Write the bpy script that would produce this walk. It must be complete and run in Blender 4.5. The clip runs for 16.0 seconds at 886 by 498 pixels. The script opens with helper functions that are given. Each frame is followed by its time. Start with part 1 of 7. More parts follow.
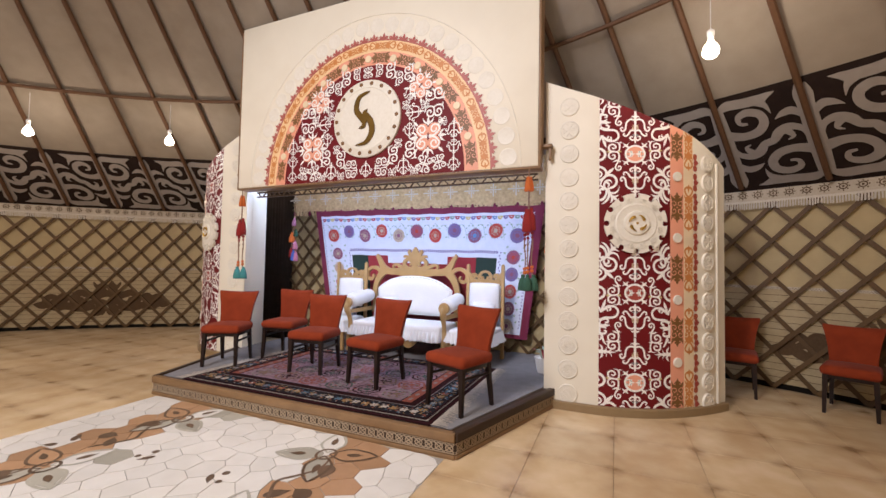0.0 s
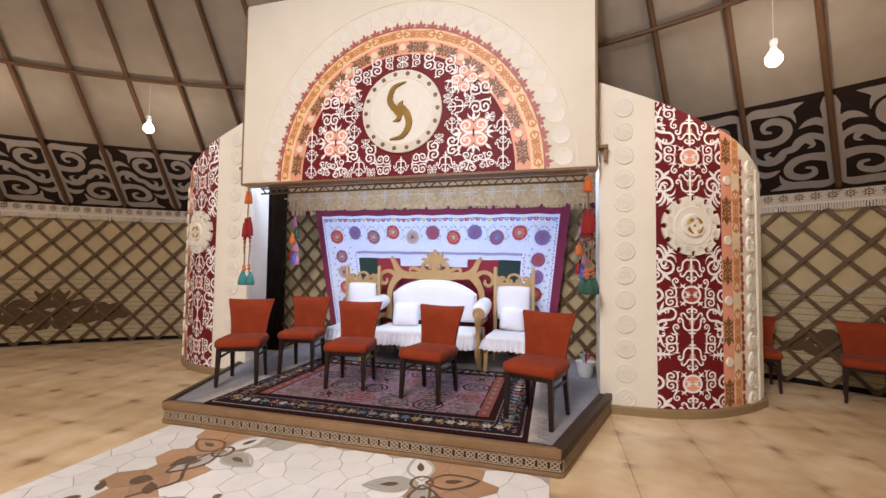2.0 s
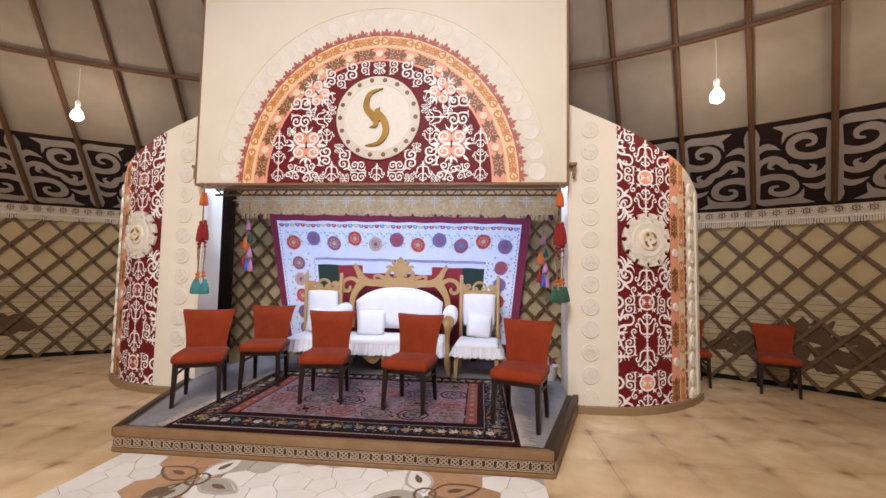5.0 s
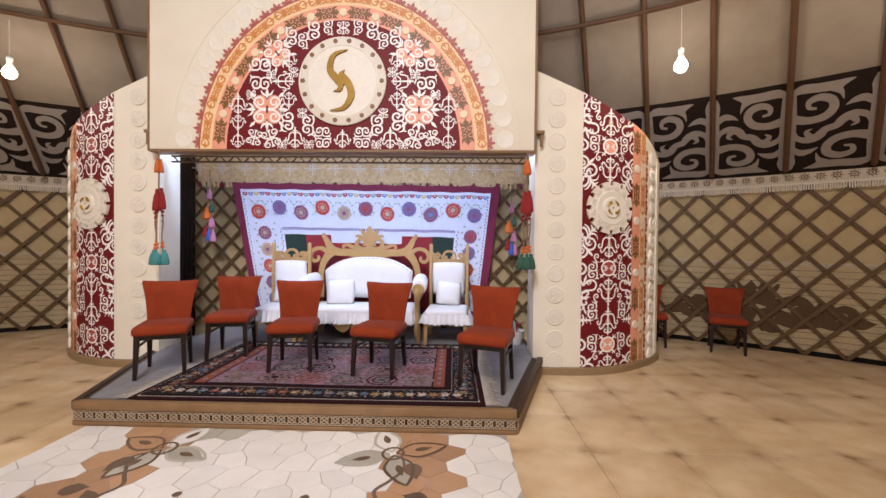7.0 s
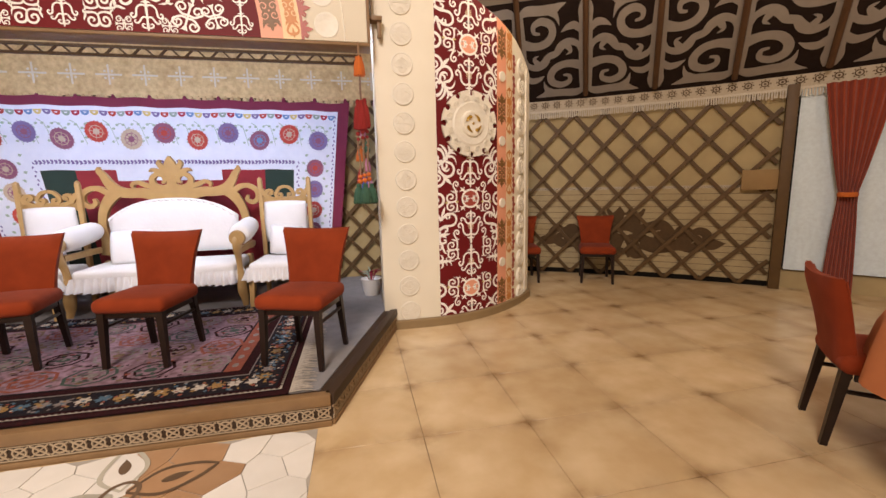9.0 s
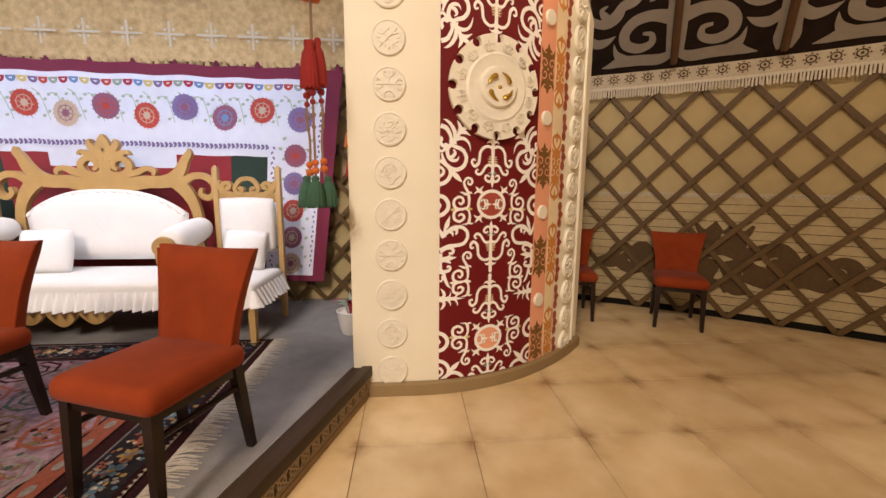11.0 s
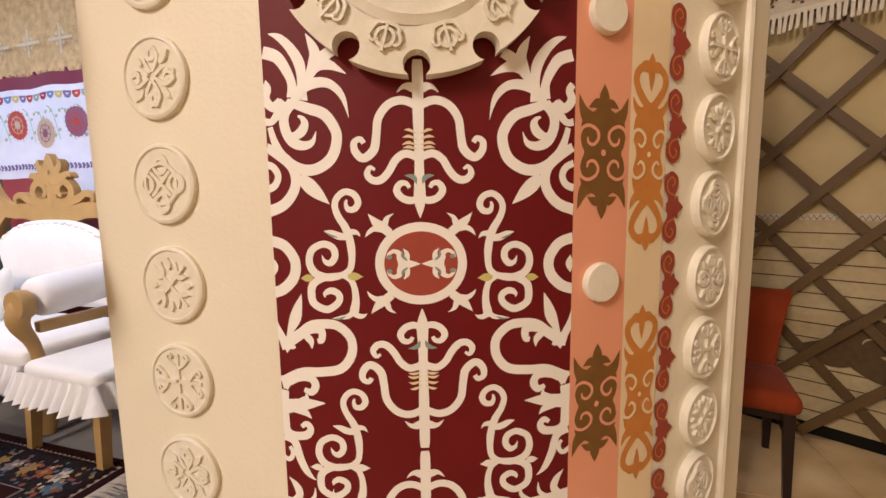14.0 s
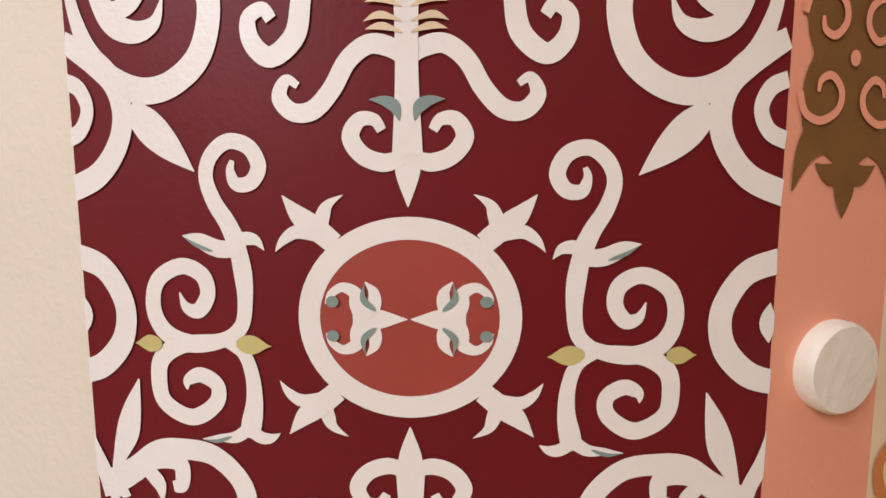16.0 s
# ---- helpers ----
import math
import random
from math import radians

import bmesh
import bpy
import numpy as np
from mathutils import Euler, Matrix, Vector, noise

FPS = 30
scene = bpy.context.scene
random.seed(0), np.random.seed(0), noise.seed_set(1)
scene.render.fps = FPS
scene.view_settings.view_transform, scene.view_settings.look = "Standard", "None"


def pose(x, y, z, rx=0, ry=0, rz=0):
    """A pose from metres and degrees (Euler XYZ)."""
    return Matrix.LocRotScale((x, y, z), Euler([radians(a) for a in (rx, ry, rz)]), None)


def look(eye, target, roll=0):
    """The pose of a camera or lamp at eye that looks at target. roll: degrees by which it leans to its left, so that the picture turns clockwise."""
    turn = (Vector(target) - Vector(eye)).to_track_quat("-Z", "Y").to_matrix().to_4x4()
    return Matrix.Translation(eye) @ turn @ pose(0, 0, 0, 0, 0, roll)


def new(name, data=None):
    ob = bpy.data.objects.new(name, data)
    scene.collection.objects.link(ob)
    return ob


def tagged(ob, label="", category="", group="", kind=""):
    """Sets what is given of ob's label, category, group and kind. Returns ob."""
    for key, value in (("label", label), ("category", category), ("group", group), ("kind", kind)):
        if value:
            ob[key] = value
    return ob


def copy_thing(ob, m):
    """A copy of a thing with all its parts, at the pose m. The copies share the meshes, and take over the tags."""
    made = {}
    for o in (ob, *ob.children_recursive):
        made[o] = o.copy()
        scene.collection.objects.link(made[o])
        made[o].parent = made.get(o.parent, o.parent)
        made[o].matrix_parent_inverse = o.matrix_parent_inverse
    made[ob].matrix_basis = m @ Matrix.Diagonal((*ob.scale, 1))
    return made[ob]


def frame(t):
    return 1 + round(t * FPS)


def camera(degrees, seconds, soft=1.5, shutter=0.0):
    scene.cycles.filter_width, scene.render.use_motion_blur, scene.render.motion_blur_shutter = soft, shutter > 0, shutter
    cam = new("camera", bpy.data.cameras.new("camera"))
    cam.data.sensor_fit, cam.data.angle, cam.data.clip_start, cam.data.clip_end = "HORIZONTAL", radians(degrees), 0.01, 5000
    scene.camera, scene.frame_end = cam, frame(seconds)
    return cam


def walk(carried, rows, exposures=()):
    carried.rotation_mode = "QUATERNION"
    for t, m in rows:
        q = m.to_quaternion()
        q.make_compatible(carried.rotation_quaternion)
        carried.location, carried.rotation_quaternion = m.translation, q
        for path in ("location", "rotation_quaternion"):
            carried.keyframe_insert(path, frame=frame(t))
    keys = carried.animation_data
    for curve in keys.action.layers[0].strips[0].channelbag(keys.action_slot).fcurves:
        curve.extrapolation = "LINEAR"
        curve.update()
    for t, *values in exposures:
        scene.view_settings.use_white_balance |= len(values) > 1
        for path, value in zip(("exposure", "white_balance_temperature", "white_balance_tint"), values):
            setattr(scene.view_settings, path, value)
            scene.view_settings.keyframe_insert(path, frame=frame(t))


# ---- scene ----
cam = camera(94.7, 16.0)
METRES, EYE, TILT, LEAN, TURN = 7.0, 1.475, 0.0, 0.0, 23.0
ROWS = [
    (0.0, 0.0, 0.0, 0.0, -0.04, 2.1, -1.06),
    (0.5, -0.0406, 0.023, -0.0007, -1.35, 1.85, -0.6),
    (1.0, -0.0857, 0.0325, -0.0027, -2.53, 2.01, -1.2),
    (1.5, -0.1287, 0.0309, 0.0008, -5.25, 2.5, -1.64),
    (2.0, -0.1613, 0.0498, -0.0006, -7.98, 2.52, -0.7),
    (2.5, -0.1974, 0.0593, -0.0001, -12.31, 2.15, -0.97),
    (3.0, -0.2248, 0.0526, 0.0033, -16.17, 2.55, -0.96),
    (3.5, -0.231, 0.0556, 0.0044, -17.67, 3.13, -1.04),
    (4.0, -0.2324, 0.0593, 0.0047, -17.74, 3.47, -1.03),
    (6.5, -0.2349, 0.0614, 0.0041, -18.7, 1.23, -0.96),
    (7.0, -0.2275, 0.057, 0.002, -21.52, -0.8, -0.6),
    (7.5, -0.185, 0.0575, -0.0025, -26.03, -3.79, -0.36),
    (8.0, -0.1433, 0.0711, -0.0079, -29.92, -6.6, 0.06),
    (8.5, -0.1185, 0.106, -0.0122, -33.85, -9.37, 0.8),
    (9.0, -0.0826, 0.1375, -0.0162, -34.93, -9.0, 1.31),
    (11.5, 0.1045, 0.3082, -0.0186, -24.28, -9.0, -0.64),
    (12.0, 0.1478, 0.337, -0.0175, -20.5, -7.95, -0.52),
    (12.5, 0.1836, 0.367, -0.0147, -17.16, -6.0, -0.2),
    (13.0, 0.2079, 0.404, -0.0123, -16.19, -4.74, 0.25),
    (13.5, 0.2417, 0.4323, -0.015, -10.67, -5.23, 0.18),
    (14.0, 0.267, 0.4539, -0.0173, -6.66, -6.33, 0.83),
    (14.5, 0.2804, 0.4826, -0.0168, -5.08, -5.55, 0.77),
    (15.0, 0.2866, 0.5094, -0.0185, 3.15, -4.21, -0.03),
    (15.5, 0.2821, 0.5241, -0.0203, 1.48, -3.99, 1.28),
    (16.0, 0.2767, 0.5309, -0.0226, -2.8, -4.93, 0.13),
]
walk(cam, [(t, pose(0, 0, EYE, TILT, LEAN, TURN) @ pose(METRES * x, METRES * y, METRES * z, 90 + pitch, roll, yaw)) for t, x, y, z, yaw, pitch, roll in ROWS],
     ((0.0, -0.36, 5700, 18), (7.0, -0.37, 5750, 19), (9.0, -0.29, 6650, 19), (11.5, -0.27, 7300, 17), (13.0, -0.34, 7300, 17), (14.5, -0.26, 6500, 21), (16.0, -0.20, 5500, 17)))

# ---------- light ----------
CX, CY, RAD = -3.14, -2.58, 10.29      # the round hall: centre and wall radius
EAVE, SLOPE = 2.46, 0.76              # where the roof starts, and its rise per metre
AX = -2.885                            # the stage's middle line

world = bpy.data.worlds.new("world")
scene.world = world
world.use_nodes = True
world.node_tree.nodes["Background"].inputs[0].default_value = (0.9, 0.8, 0.65, 1)
world.node_tree.nodes["Background"].inputs[1].default_value = 0.008


def lamp(name, kind, m, watts, colour, size=0.1, size_y=None, spot=None):
    data = bpy.data.lights.new(name, kind)
    data.energy, data.color = watts, colour
    if kind == "AREA":
        data.size = size
        if size_y:
            data.shape, data.size_y = "RECTANGLE", size_y
    else:
        data.shadow_soft_size = size
    if kind == "SPOT":
        data.spot_size, data.spot_blend = radians(spot), 0.6
    ob = new(name, data)
    ob.matrix_world = m
    return tagged(ob, kind="structure")


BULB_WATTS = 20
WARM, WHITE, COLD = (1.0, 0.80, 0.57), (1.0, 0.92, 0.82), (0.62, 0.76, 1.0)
lamp("hall_lamp", "AREA", look((-3.1, -2.5, 6.6), (-3.1, -2.3, 0)), 860, WHITE, 2.2)
lamp("stage_spotlight", "SPOT", look((-2.4, -2.2, 4.9), (-2.6, 4.3, 2.6)), 760, (1.0, 0.93, 0.84), 0.25, spot=70)
lamp("stage_strip_light", "AREA", look((AX, 4.55, 2.75), (AX, 5.7, 0.9)), 72, COLD, 4.2, 0.12)

# ---------- materials ----------


def material(name, base, rough=0.6, metal=0.0, other=None, scale=8.0, amount=0.5, bump=0.0, bump_scale=60.0,
             stain=0.12, sheen=0.0, coat=0.0, emit=None, rand=0.0, world_co=False, gloss=0.5):
    m = bpy.data.materials.new(name)
    m.use_nodes = True
    nt = m.node_tree
    bs = nt.nodes["Principled BSDF"]
    bs.inputs["Roughness"].default_value = rough
    bs.inputs["Metallic"].default_value = metal
    bs.inputs["Specular IOR Level"].default_value = gloss
    bs.inputs["Sheen Weight"].default_value = sheen
    bs.inputs["Coat Weight"].default_value = coat
    link = nt.links.new
    co = nt.nodes.new("ShaderNodeTexCoord")
    where = nt.nodes.new("ShaderNodeNewGeometry").outputs["Position"] if world_co else co.outputs["Object"]
    n1 = nt.nodes.new("ShaderNodeTexNoise")
    n1.inputs["Scale"].default_value, n1.inputs["Detail"].default_value = scale, 6
    link(where, n1.inputs["Vector"])
    n2 = nt.nodes.new("ShaderNodeTexNoise")
    n2.inputs["Scale"].default_value, n2.inputs["Detail"].default_value = scale / 7, 3
    link(where, n2.inputs["Vector"])
    mix = nt.nodes.new("ShaderNodeMixRGB")
    mix.inputs[1].default_value = (*base, 1)
    mix.inputs[2].default_value = (*(other or [c * 0.8 for c in base]), 1)
    ramp = nt.nodes.new("ShaderNodeMapRange")
    ramp.inputs[1].default_value, ramp.inputs[2].default_value = 0.35, 0.7
    ramp.inputs[4].default_value = amount
    link(n1.outputs["Fac"], ramp.inputs[0])
    link(ramp.outputs[0], mix.inputs[0])
    dirt = nt.nodes.new("ShaderNodeMixRGB")
    dirt.blend_type = "MULTIPLY"
    dirt.inputs[2].default_value = (0.62, 0.56, 0.48, 1)
    r2 = nt.nodes.new("ShaderNodeMapRange")
    r2.inputs[1].default_value, r2.inputs[2].default_value, r2.inputs[4].default_value = 0.45, 0.75, stain
    link(n2.outputs["Fac"], r2.inputs[0])
    link(r2.outputs[0], dirt.inputs[0])
    link(mix.outputs[0], dirt.inputs[1])
    last = dirt.outputs[0]
    if rand:
        info = nt.nodes.new("ShaderNodeObjectInfo")
        hsv = nt.nodes.new("ShaderNodeHueSaturation")
        mr = nt.nodes.new("ShaderNodeMapRange")
        mr.inputs[3].default_value, mr.inputs[4].default_value = 1 - rand, 1 + rand
        link(info.outputs["Random"], mr.inputs[0])
        link(mr.outputs[0], hsv.inputs["Value"])
        link(last, hsv.inputs["Color"])
        last = hsv.outputs[0]
    link(last, bs.inputs["Base Color"])
    if bump:
        n3 = nt.nodes.new("ShaderNodeTexNoise")
        n3.inputs["Scale"].default_value, n3.inputs["Detail"].default_value = bump_scale, 4
        link(where, n3.inputs["Vector"])
        b = nt.nodes.new("ShaderNodeBump")
        b.inputs["Strength"].default_value, b.inputs["Distance"].default_value = bump, 0.01
        link(n3.outputs["Fac"], b.inputs["Height"])
        link(b.outputs[0], bs.inputs["Normal"])
    if emit:
        bs.inputs["Emission Color"].default_value = (*emit[0], 1)
        bs.inputs["Emission Strength"].default_value = emit[1]
    return m


CREAM = material("cream_paint", (0.82, 0.76, 0.61), 0.5, other=(0.76, 0.69, 0.54), scale=3, bump=0.10, bump_scale=90, stain=0.1)
RELIEF = material("cream_plaster", (0.80, 0.75, 0.63), 0.5, scale=30, other=(0.72, 0.66, 0.52), bump=0.2, bump_scale=70)
MAROON = material("maroon_paint", (0.155, 0.008, 0.010), 0.55, other=(0.125, 0.007, 0.009), scale=5, bump=0.05, bump_scale=120, stain=0.2, gloss=0.22)
ORN = material("white_paint", (0.89, 0.86, 0.80), 0.45, other=(0.85, 0.81, 0.74), scale=20, bump=0.08, bump_scale=150)
BRICK = material("brick_red_paint", (0.36, 0.06, 0.04), 0.42, scale=12)
SALMON = material("salmon_paint", (0.80, 0.36, 0.22), 0.5, other=(0.76, 0.32, 0.19), scale=6, bump=0.08)
BUFF = material("buff_paint", (0.84, 0.68, 0.44), 0.5, scale=6)
ORANGE = material("orange_paint", (0.62, 0.24, 0.055), 0.5, other=(0.52, 0.18, 0.035), scale=30)
BROWN = material("brown_paint", (0.20, 0.095, 0.022), 0.5, other=(0.15, 0.065, 0.015), scale=30)
OLIVE = material("olive_paint", (0.62, 0.55, 0.20), 0.5, scale=30)
TEAL = material("grey_green_paint", (0.25, 0.34, 0.31), 0.5, scale=30)
GILT = material("dull_gilt", (0.19, 0.11, 0.022), 0.45, 0.9, other=(0.12, 0.065, 0.014), scale=9)
GOLD = material("gold", (0.58, 0.36, 0.06), 0.28, 0.8, other=(0.42, 0.24, 0.04), scale=14)
FELT = material("roof_felt", (0.33, 0.285, 0.225), 0.95, other=(0.25, 0.21, 0.165), scale=4, bump=0.3, bump_scale=40, stain=0.35, gloss=0.15)
POLE = material("roof_pole_wood", (0.125, 0.066, 0.033), 0.6, other=(0.085, 0.043, 0.022), scale=10, gloss=0.25)
FRIEZE = material("dark_felt", (0.024, 0.016, 0.014), 0.95, other=(0.036, 0.024, 0.02), scale=9, bump=0.3, bump_scale=80, gloss=0.08)
HORN = material("grey_felt", (0.36, 0.33, 0.30), 0.95, other=(0.30, 0.27, 0.24), scale=12, bump=0.3, bump_scale=80, gloss=0.1)
BAND = material("woven_band", (0.52, 0.45, 0.34), 0.9, other=(0.42, 0.35, 0.25), scale=40, bump=0.2)
FRINGE = material("fringe_yarn", (0.62, 0.56, 0.45), 0.9, scale=40)
CLOTH = material("cream_wall_cloth", (0.475, 0.37, 0.19), 0.9, other=(0.385, 0.29, 0.142), scale=6, bump=0.2, stain=0.25)
REED = material("reed_mat", (0.45, 0.355, 0.195), 0.85, other=(0.35, 0.265, 0.14), scale=30, bump=0.3, stain=0.3)
DARKWEAVE = material("dark_brown_weave", (0.09, 0.055, 0.028), 0.9, other=(0.13, 0.08, 0.04), scale=40, gloss=0.1)
BAR = material("lattice_wood", (0.115, 0.066, 0.025), 0.5, other=(0.075, 0.041, 0.016), scale=9, rand=0.12, gloss=0.28)
DARK = material("gap_shade", (0.012, 0.01, 0.008), 0.9, gloss=0.05)
VELVET = material("rust_velvet", (0.25, 0.038, 0.009), 0.9, other=(0.15, 0.020, 0.005), scale=7, sheen=0.05, bump=0.08, bump_scale=200, stain=0.2, gloss=0.15)
LEG = material("dark_stained_wood", (0.014, 0.007, 0.005), 0.38, other=(0.028, 0.012, 0.008), scale=14, gloss=0.3)
CARVED = material("carved_pale_wood", (0.46, 0.29, 0.115), 0.45, other=(0.36, 0.215, 0.08), scale=9, bump=0.06)
WHITECLOTH = material("white_cotton", (0.80, 0.79, 0.78), 0.9, other=(0.72, 0.71, 0.71), scale=5, bump=0.3, bump_scale=35, stain=0.08)
CARPET = material("grey_carpet", (0.235, 0.225, 0.225), 0.9, other=(0.165, 0.155, 0.157), scale=12, bump=0.3, bump_scale=150, stain=0.3)
CARVING = material("carved_strapwork", (0.40, 0.30, 0.19), 0.6, other=(0.30, 0.21, 0.12), scale=20)
EDGEWOOD = material("stage_edge_wood", (0.25, 0.145, 0.062), 0.5, other=(0.16, 0.088, 0.037), scale=8)
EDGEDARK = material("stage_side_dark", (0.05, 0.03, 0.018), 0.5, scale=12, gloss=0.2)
SKIRT = material("skirting_wood", (0.28, 0.19, 0.09), 0.5, scale=8)
TILE = material("beige_stone_tile", (0.62, 0.435, 0.225), 0.26, other=(0.76, 0.58, 0.345), scale=3.4, amount=0.95, bump=0.16, bump_scale=14, stain=0.75, rand=0.06, world_co=True)
GROUT = material("tile_grout", (0.36, 0.25, 0.14), 0.8, scale=20)
MARBLE = material("white_marble", (0.80, 0.76, 0.68), 0.28, other=(0.70, 0.66, 0.57), scale=7, rand=0.06, bump=0.05, world_co=True)
MGROUT = material("mosaic_joint", (0.42, 0.38, 0.32), 0.7, scale=20)
MTAN = material("tan_stone", (0.46, 0.27, 0.14), 0.35, other=(0.38, 0.21, 0.10), scale=9, rand=0.15, world_co=True)
MGREY = material("grey_stone", (0.46, 0.43, 0.34), 0.35, scale=9, rand=0.12)
MBROWN = material("dark_brown_stone", (0.15, 0.095, 0.055), 0.35, scale=9, rand=0.2)
SILK = material("quilt_white_silk", (0.70, 0.73, 0.84), 0.65, other=(0.60, 0.64, 0.78), scale=12, bump=0.15)
PLUM = material("plum_velvet", (0.18, 0.012, 0.045), 0.85, sheen=0.2, scale=9)
RASP = material("raspberry_stitch", (0.38, 0.03, 0.06), 0.8, scale=30)
CORAL = material("coral_stitch", (0.50, 0.06, 0.045), 0.8, scale=40)
VIOLET = material("violet_stitch", (0.20, 0.15, 0.34), 0.8, scale=40)
MAUVE = material("mauve_stitch", (0.28, 0.10, 0.17), 0.8, scale=40)
SAND = material("sand_stitch", (0.52, 0.40, 0.30), 0.8, scale=40)
LEAFG = material("pale_green_stitch", (0.36, 0.46, 0.38), 0.8, scale=40)
SKYB = material("blue_stitch", (0.14, 0.26, 0.52), 0.8, scale=40)
YELL = material("yellow_stitch", (0.62, 0.48, 0.18), 0.8, scale=40)
GREENV = material("bottle_green_velvet", (0.012, 0.035, 0.025), 0.85, sheen=0.2, scale=9)
REDV = material("red_velvet", (0.28, 0.012, 0.022), 0.8, sheen=0.3, scale=9)
WEAVE = material("old_woven_band", (0.66, 0.48, 0.25), 0.95, other=(0.42, 0.28, 0.13), scale=20, amount=0.8, bump=0.4, bump_scale=90, stain=0.4)
TASSR = material("crimson_yarn", (0.27, 0.015, 0.012), 0.9, scale=60, bump=0.5)
TASSO = material("orange_yarn", (0.60, 0.14, 0.02), 0.9, scale=60, bump=0.5)
TASSG = material("green_yarn", (0.035, 0.10, 0.06), 0.9, scale=60, bump=0.5)
TASST = material("teal_yarn", (0.06, 0.24, 0.22), 0.9, scale=60, bump=0.5)
TASSB = material("blue_yarn", (0.06, 0.12, 0.45), 0.9, scale=60, bump=0.5)
TASSP = material("pink_yarn", (0.50, 0.20, 0.30), 0.9, scale=60, bump=0.5)
CORD = material("plaited_cord", (0.26, 0.15, 0.08), 0.8, scale=60)
TABLECLOTH = material("orange_tablecloth", (0.50, 0.17, 0.06), 0.75, other=(0.44, 0.14, 0.05), scale=8, bump=0.1)
LACE = material("lace_curtain", (0.72, 0.84, 0.90), 0.85, scale=25, bump=0.3, bump_scale=30)
DRAPE = material("red_drape", (0.30, 0.045, 0.014), 0.85, scale=8, sheen=0.2)
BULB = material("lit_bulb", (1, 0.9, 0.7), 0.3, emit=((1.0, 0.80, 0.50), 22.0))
BRASS = material("brass_cap", (0.45, 0.40, 0.30), 0.35, 0.8)
PLASTIC = material("white_plastic", (0.75, 0.74, 0.72), 0.4)



def dirty_joints(m, size, x0, y0):
    """Grime gathered along the tile joints, thickest where four tiles meet."""
    nt = m.node_tree
    bs = nt.nodes["Principled BSDF"]
    base = bs.inputs["Base Color"].links[0].from_socket
    sep = nt.nodes.new("ShaderNodeSeparateXYZ")
    nt.links.new(nt.nodes.new("ShaderNodeNewGeometry").outputs["Position"], sep.inputs[0])

    def math_node(op, a, b=0.0, c=0.0):
        n = nt.nodes.new("ShaderNodeMath")
        n.operation = op
        for k, v in enumerate((a, b, c)):
            if isinstance(v, (int, float)):
                n.inputs[k].default_value = v
            else:
                nt.links.new(v, n.inputs[k])
        return n.outputs[0]

    def near(axis, origin, reach):
        d = math_node("PINGPONG", math_node("SUBTRACT", sep.outputs[axis], origin), size / 2)
        return math_node("POWER", math_node("SUBTRACT", 1.0, math_node("MINIMUM", math_node("DIVIDE", d, reach), 1.0)), 1.6)

    nx, ny = near(0, x0, 0.13), near(1, y0, 0.13)
    corner = math_node("MULTIPLY", nx, ny)
    line = math_node("MULTIPLY", math_node("MAXIMUM", nx, ny), 0.24)
    noise_n = nt.nodes.new("ShaderNodeTexNoise")
    noise_n.inputs["Scale"].default_value, noise_n.inputs["Detail"].default_value = 7.0, 5
    nt.links.new(nt.nodes.new("ShaderNodeNewGeometry").outputs["Position"], noise_n.inputs["Vector"])
    total = math_node("MULTIPLY", math_node("ADD", math_node("MULTIPLY", corner, 1.0), line), math_node("MAXIMUM", math_node("MULTIPLY_ADD", noise_n.outputs["Fac"], 3.6, -1.05), 0.12))
    mix = nt.nodes.new("ShaderNodeMixRGB")
    mix.blend_type = "MULTIPLY"
    mix.inputs[2].default_value = (0.42, 0.34, 0.26, 1)
    nt.links.new(math_node("MINIMUM", total, 0.9), mix.inputs[0])
    nt.links.new(base, mix.inputs[1])
    nt.links.new(mix.outputs[0], bs.inputs["Base Color"])


dirty_joints(TILE, 0.608, -0.62, 2.69)

# ---------- building helpers ----------


def finish(me, mat, smooth=None):
    me.materials.append(mat)
    if smooth is not None:
        me.shade_smooth() if smooth >= 180 else me.set_sharp_from_angle(angle=radians(smooth))
    return me


def mesh_of(name, bm, mat, smooth=40):
    me = bpy.data.meshes.new(name)
    bm.normal_update()
    bm.to_mesh(me)
    bm.free()
    for p in me.polygons:
        p.use_smooth = True
    me.materials.append(mat)
    me.set_sharp_from_angle(angle=radians(smooth))
    return me


def part(name, bm, mat, parent=None, label="", smooth=40):
    """One mesh object under a thing or a part."""
    ob = new(name, mesh_of(name, bm, mat, smooth))
    ob.parent = parent
    return tagged(ob, label)


def raw(name, verts, faces, mat, parent=None, label="", smooth=False):
    me = bpy.data.meshes.new(name)
    me.from_pydata(verts, [], faces)
    me.materials.append(mat)
    if smooth:
        me.shade_smooth()
    ob = new(name, me)
    ob.parent = parent
    return tagged(ob, label)


def thing(name, m, label, category, group="", kind=""):
    ob = new(name)
    ob.matrix_world = m
    ob.empty_display_size = 0.1
    return tagged(ob, label, category, group, kind)


def box(bm, c, s, bevel=0.0, m=None, seg=2):
    r = bmesh.ops.create_cube(bm, size=1.0, matrix=(m or Matrix()) @ Matrix.Translation(c) @ Matrix.Diagonal((*s, 1)))
    if bevel:
        es = list({e for v in r["verts"] for e in v.link_edges})
        bmesh.ops.bevel(bm, geom=es, offset=bevel, segments=seg, affect="EDGES", profile=0.5)
    return bm


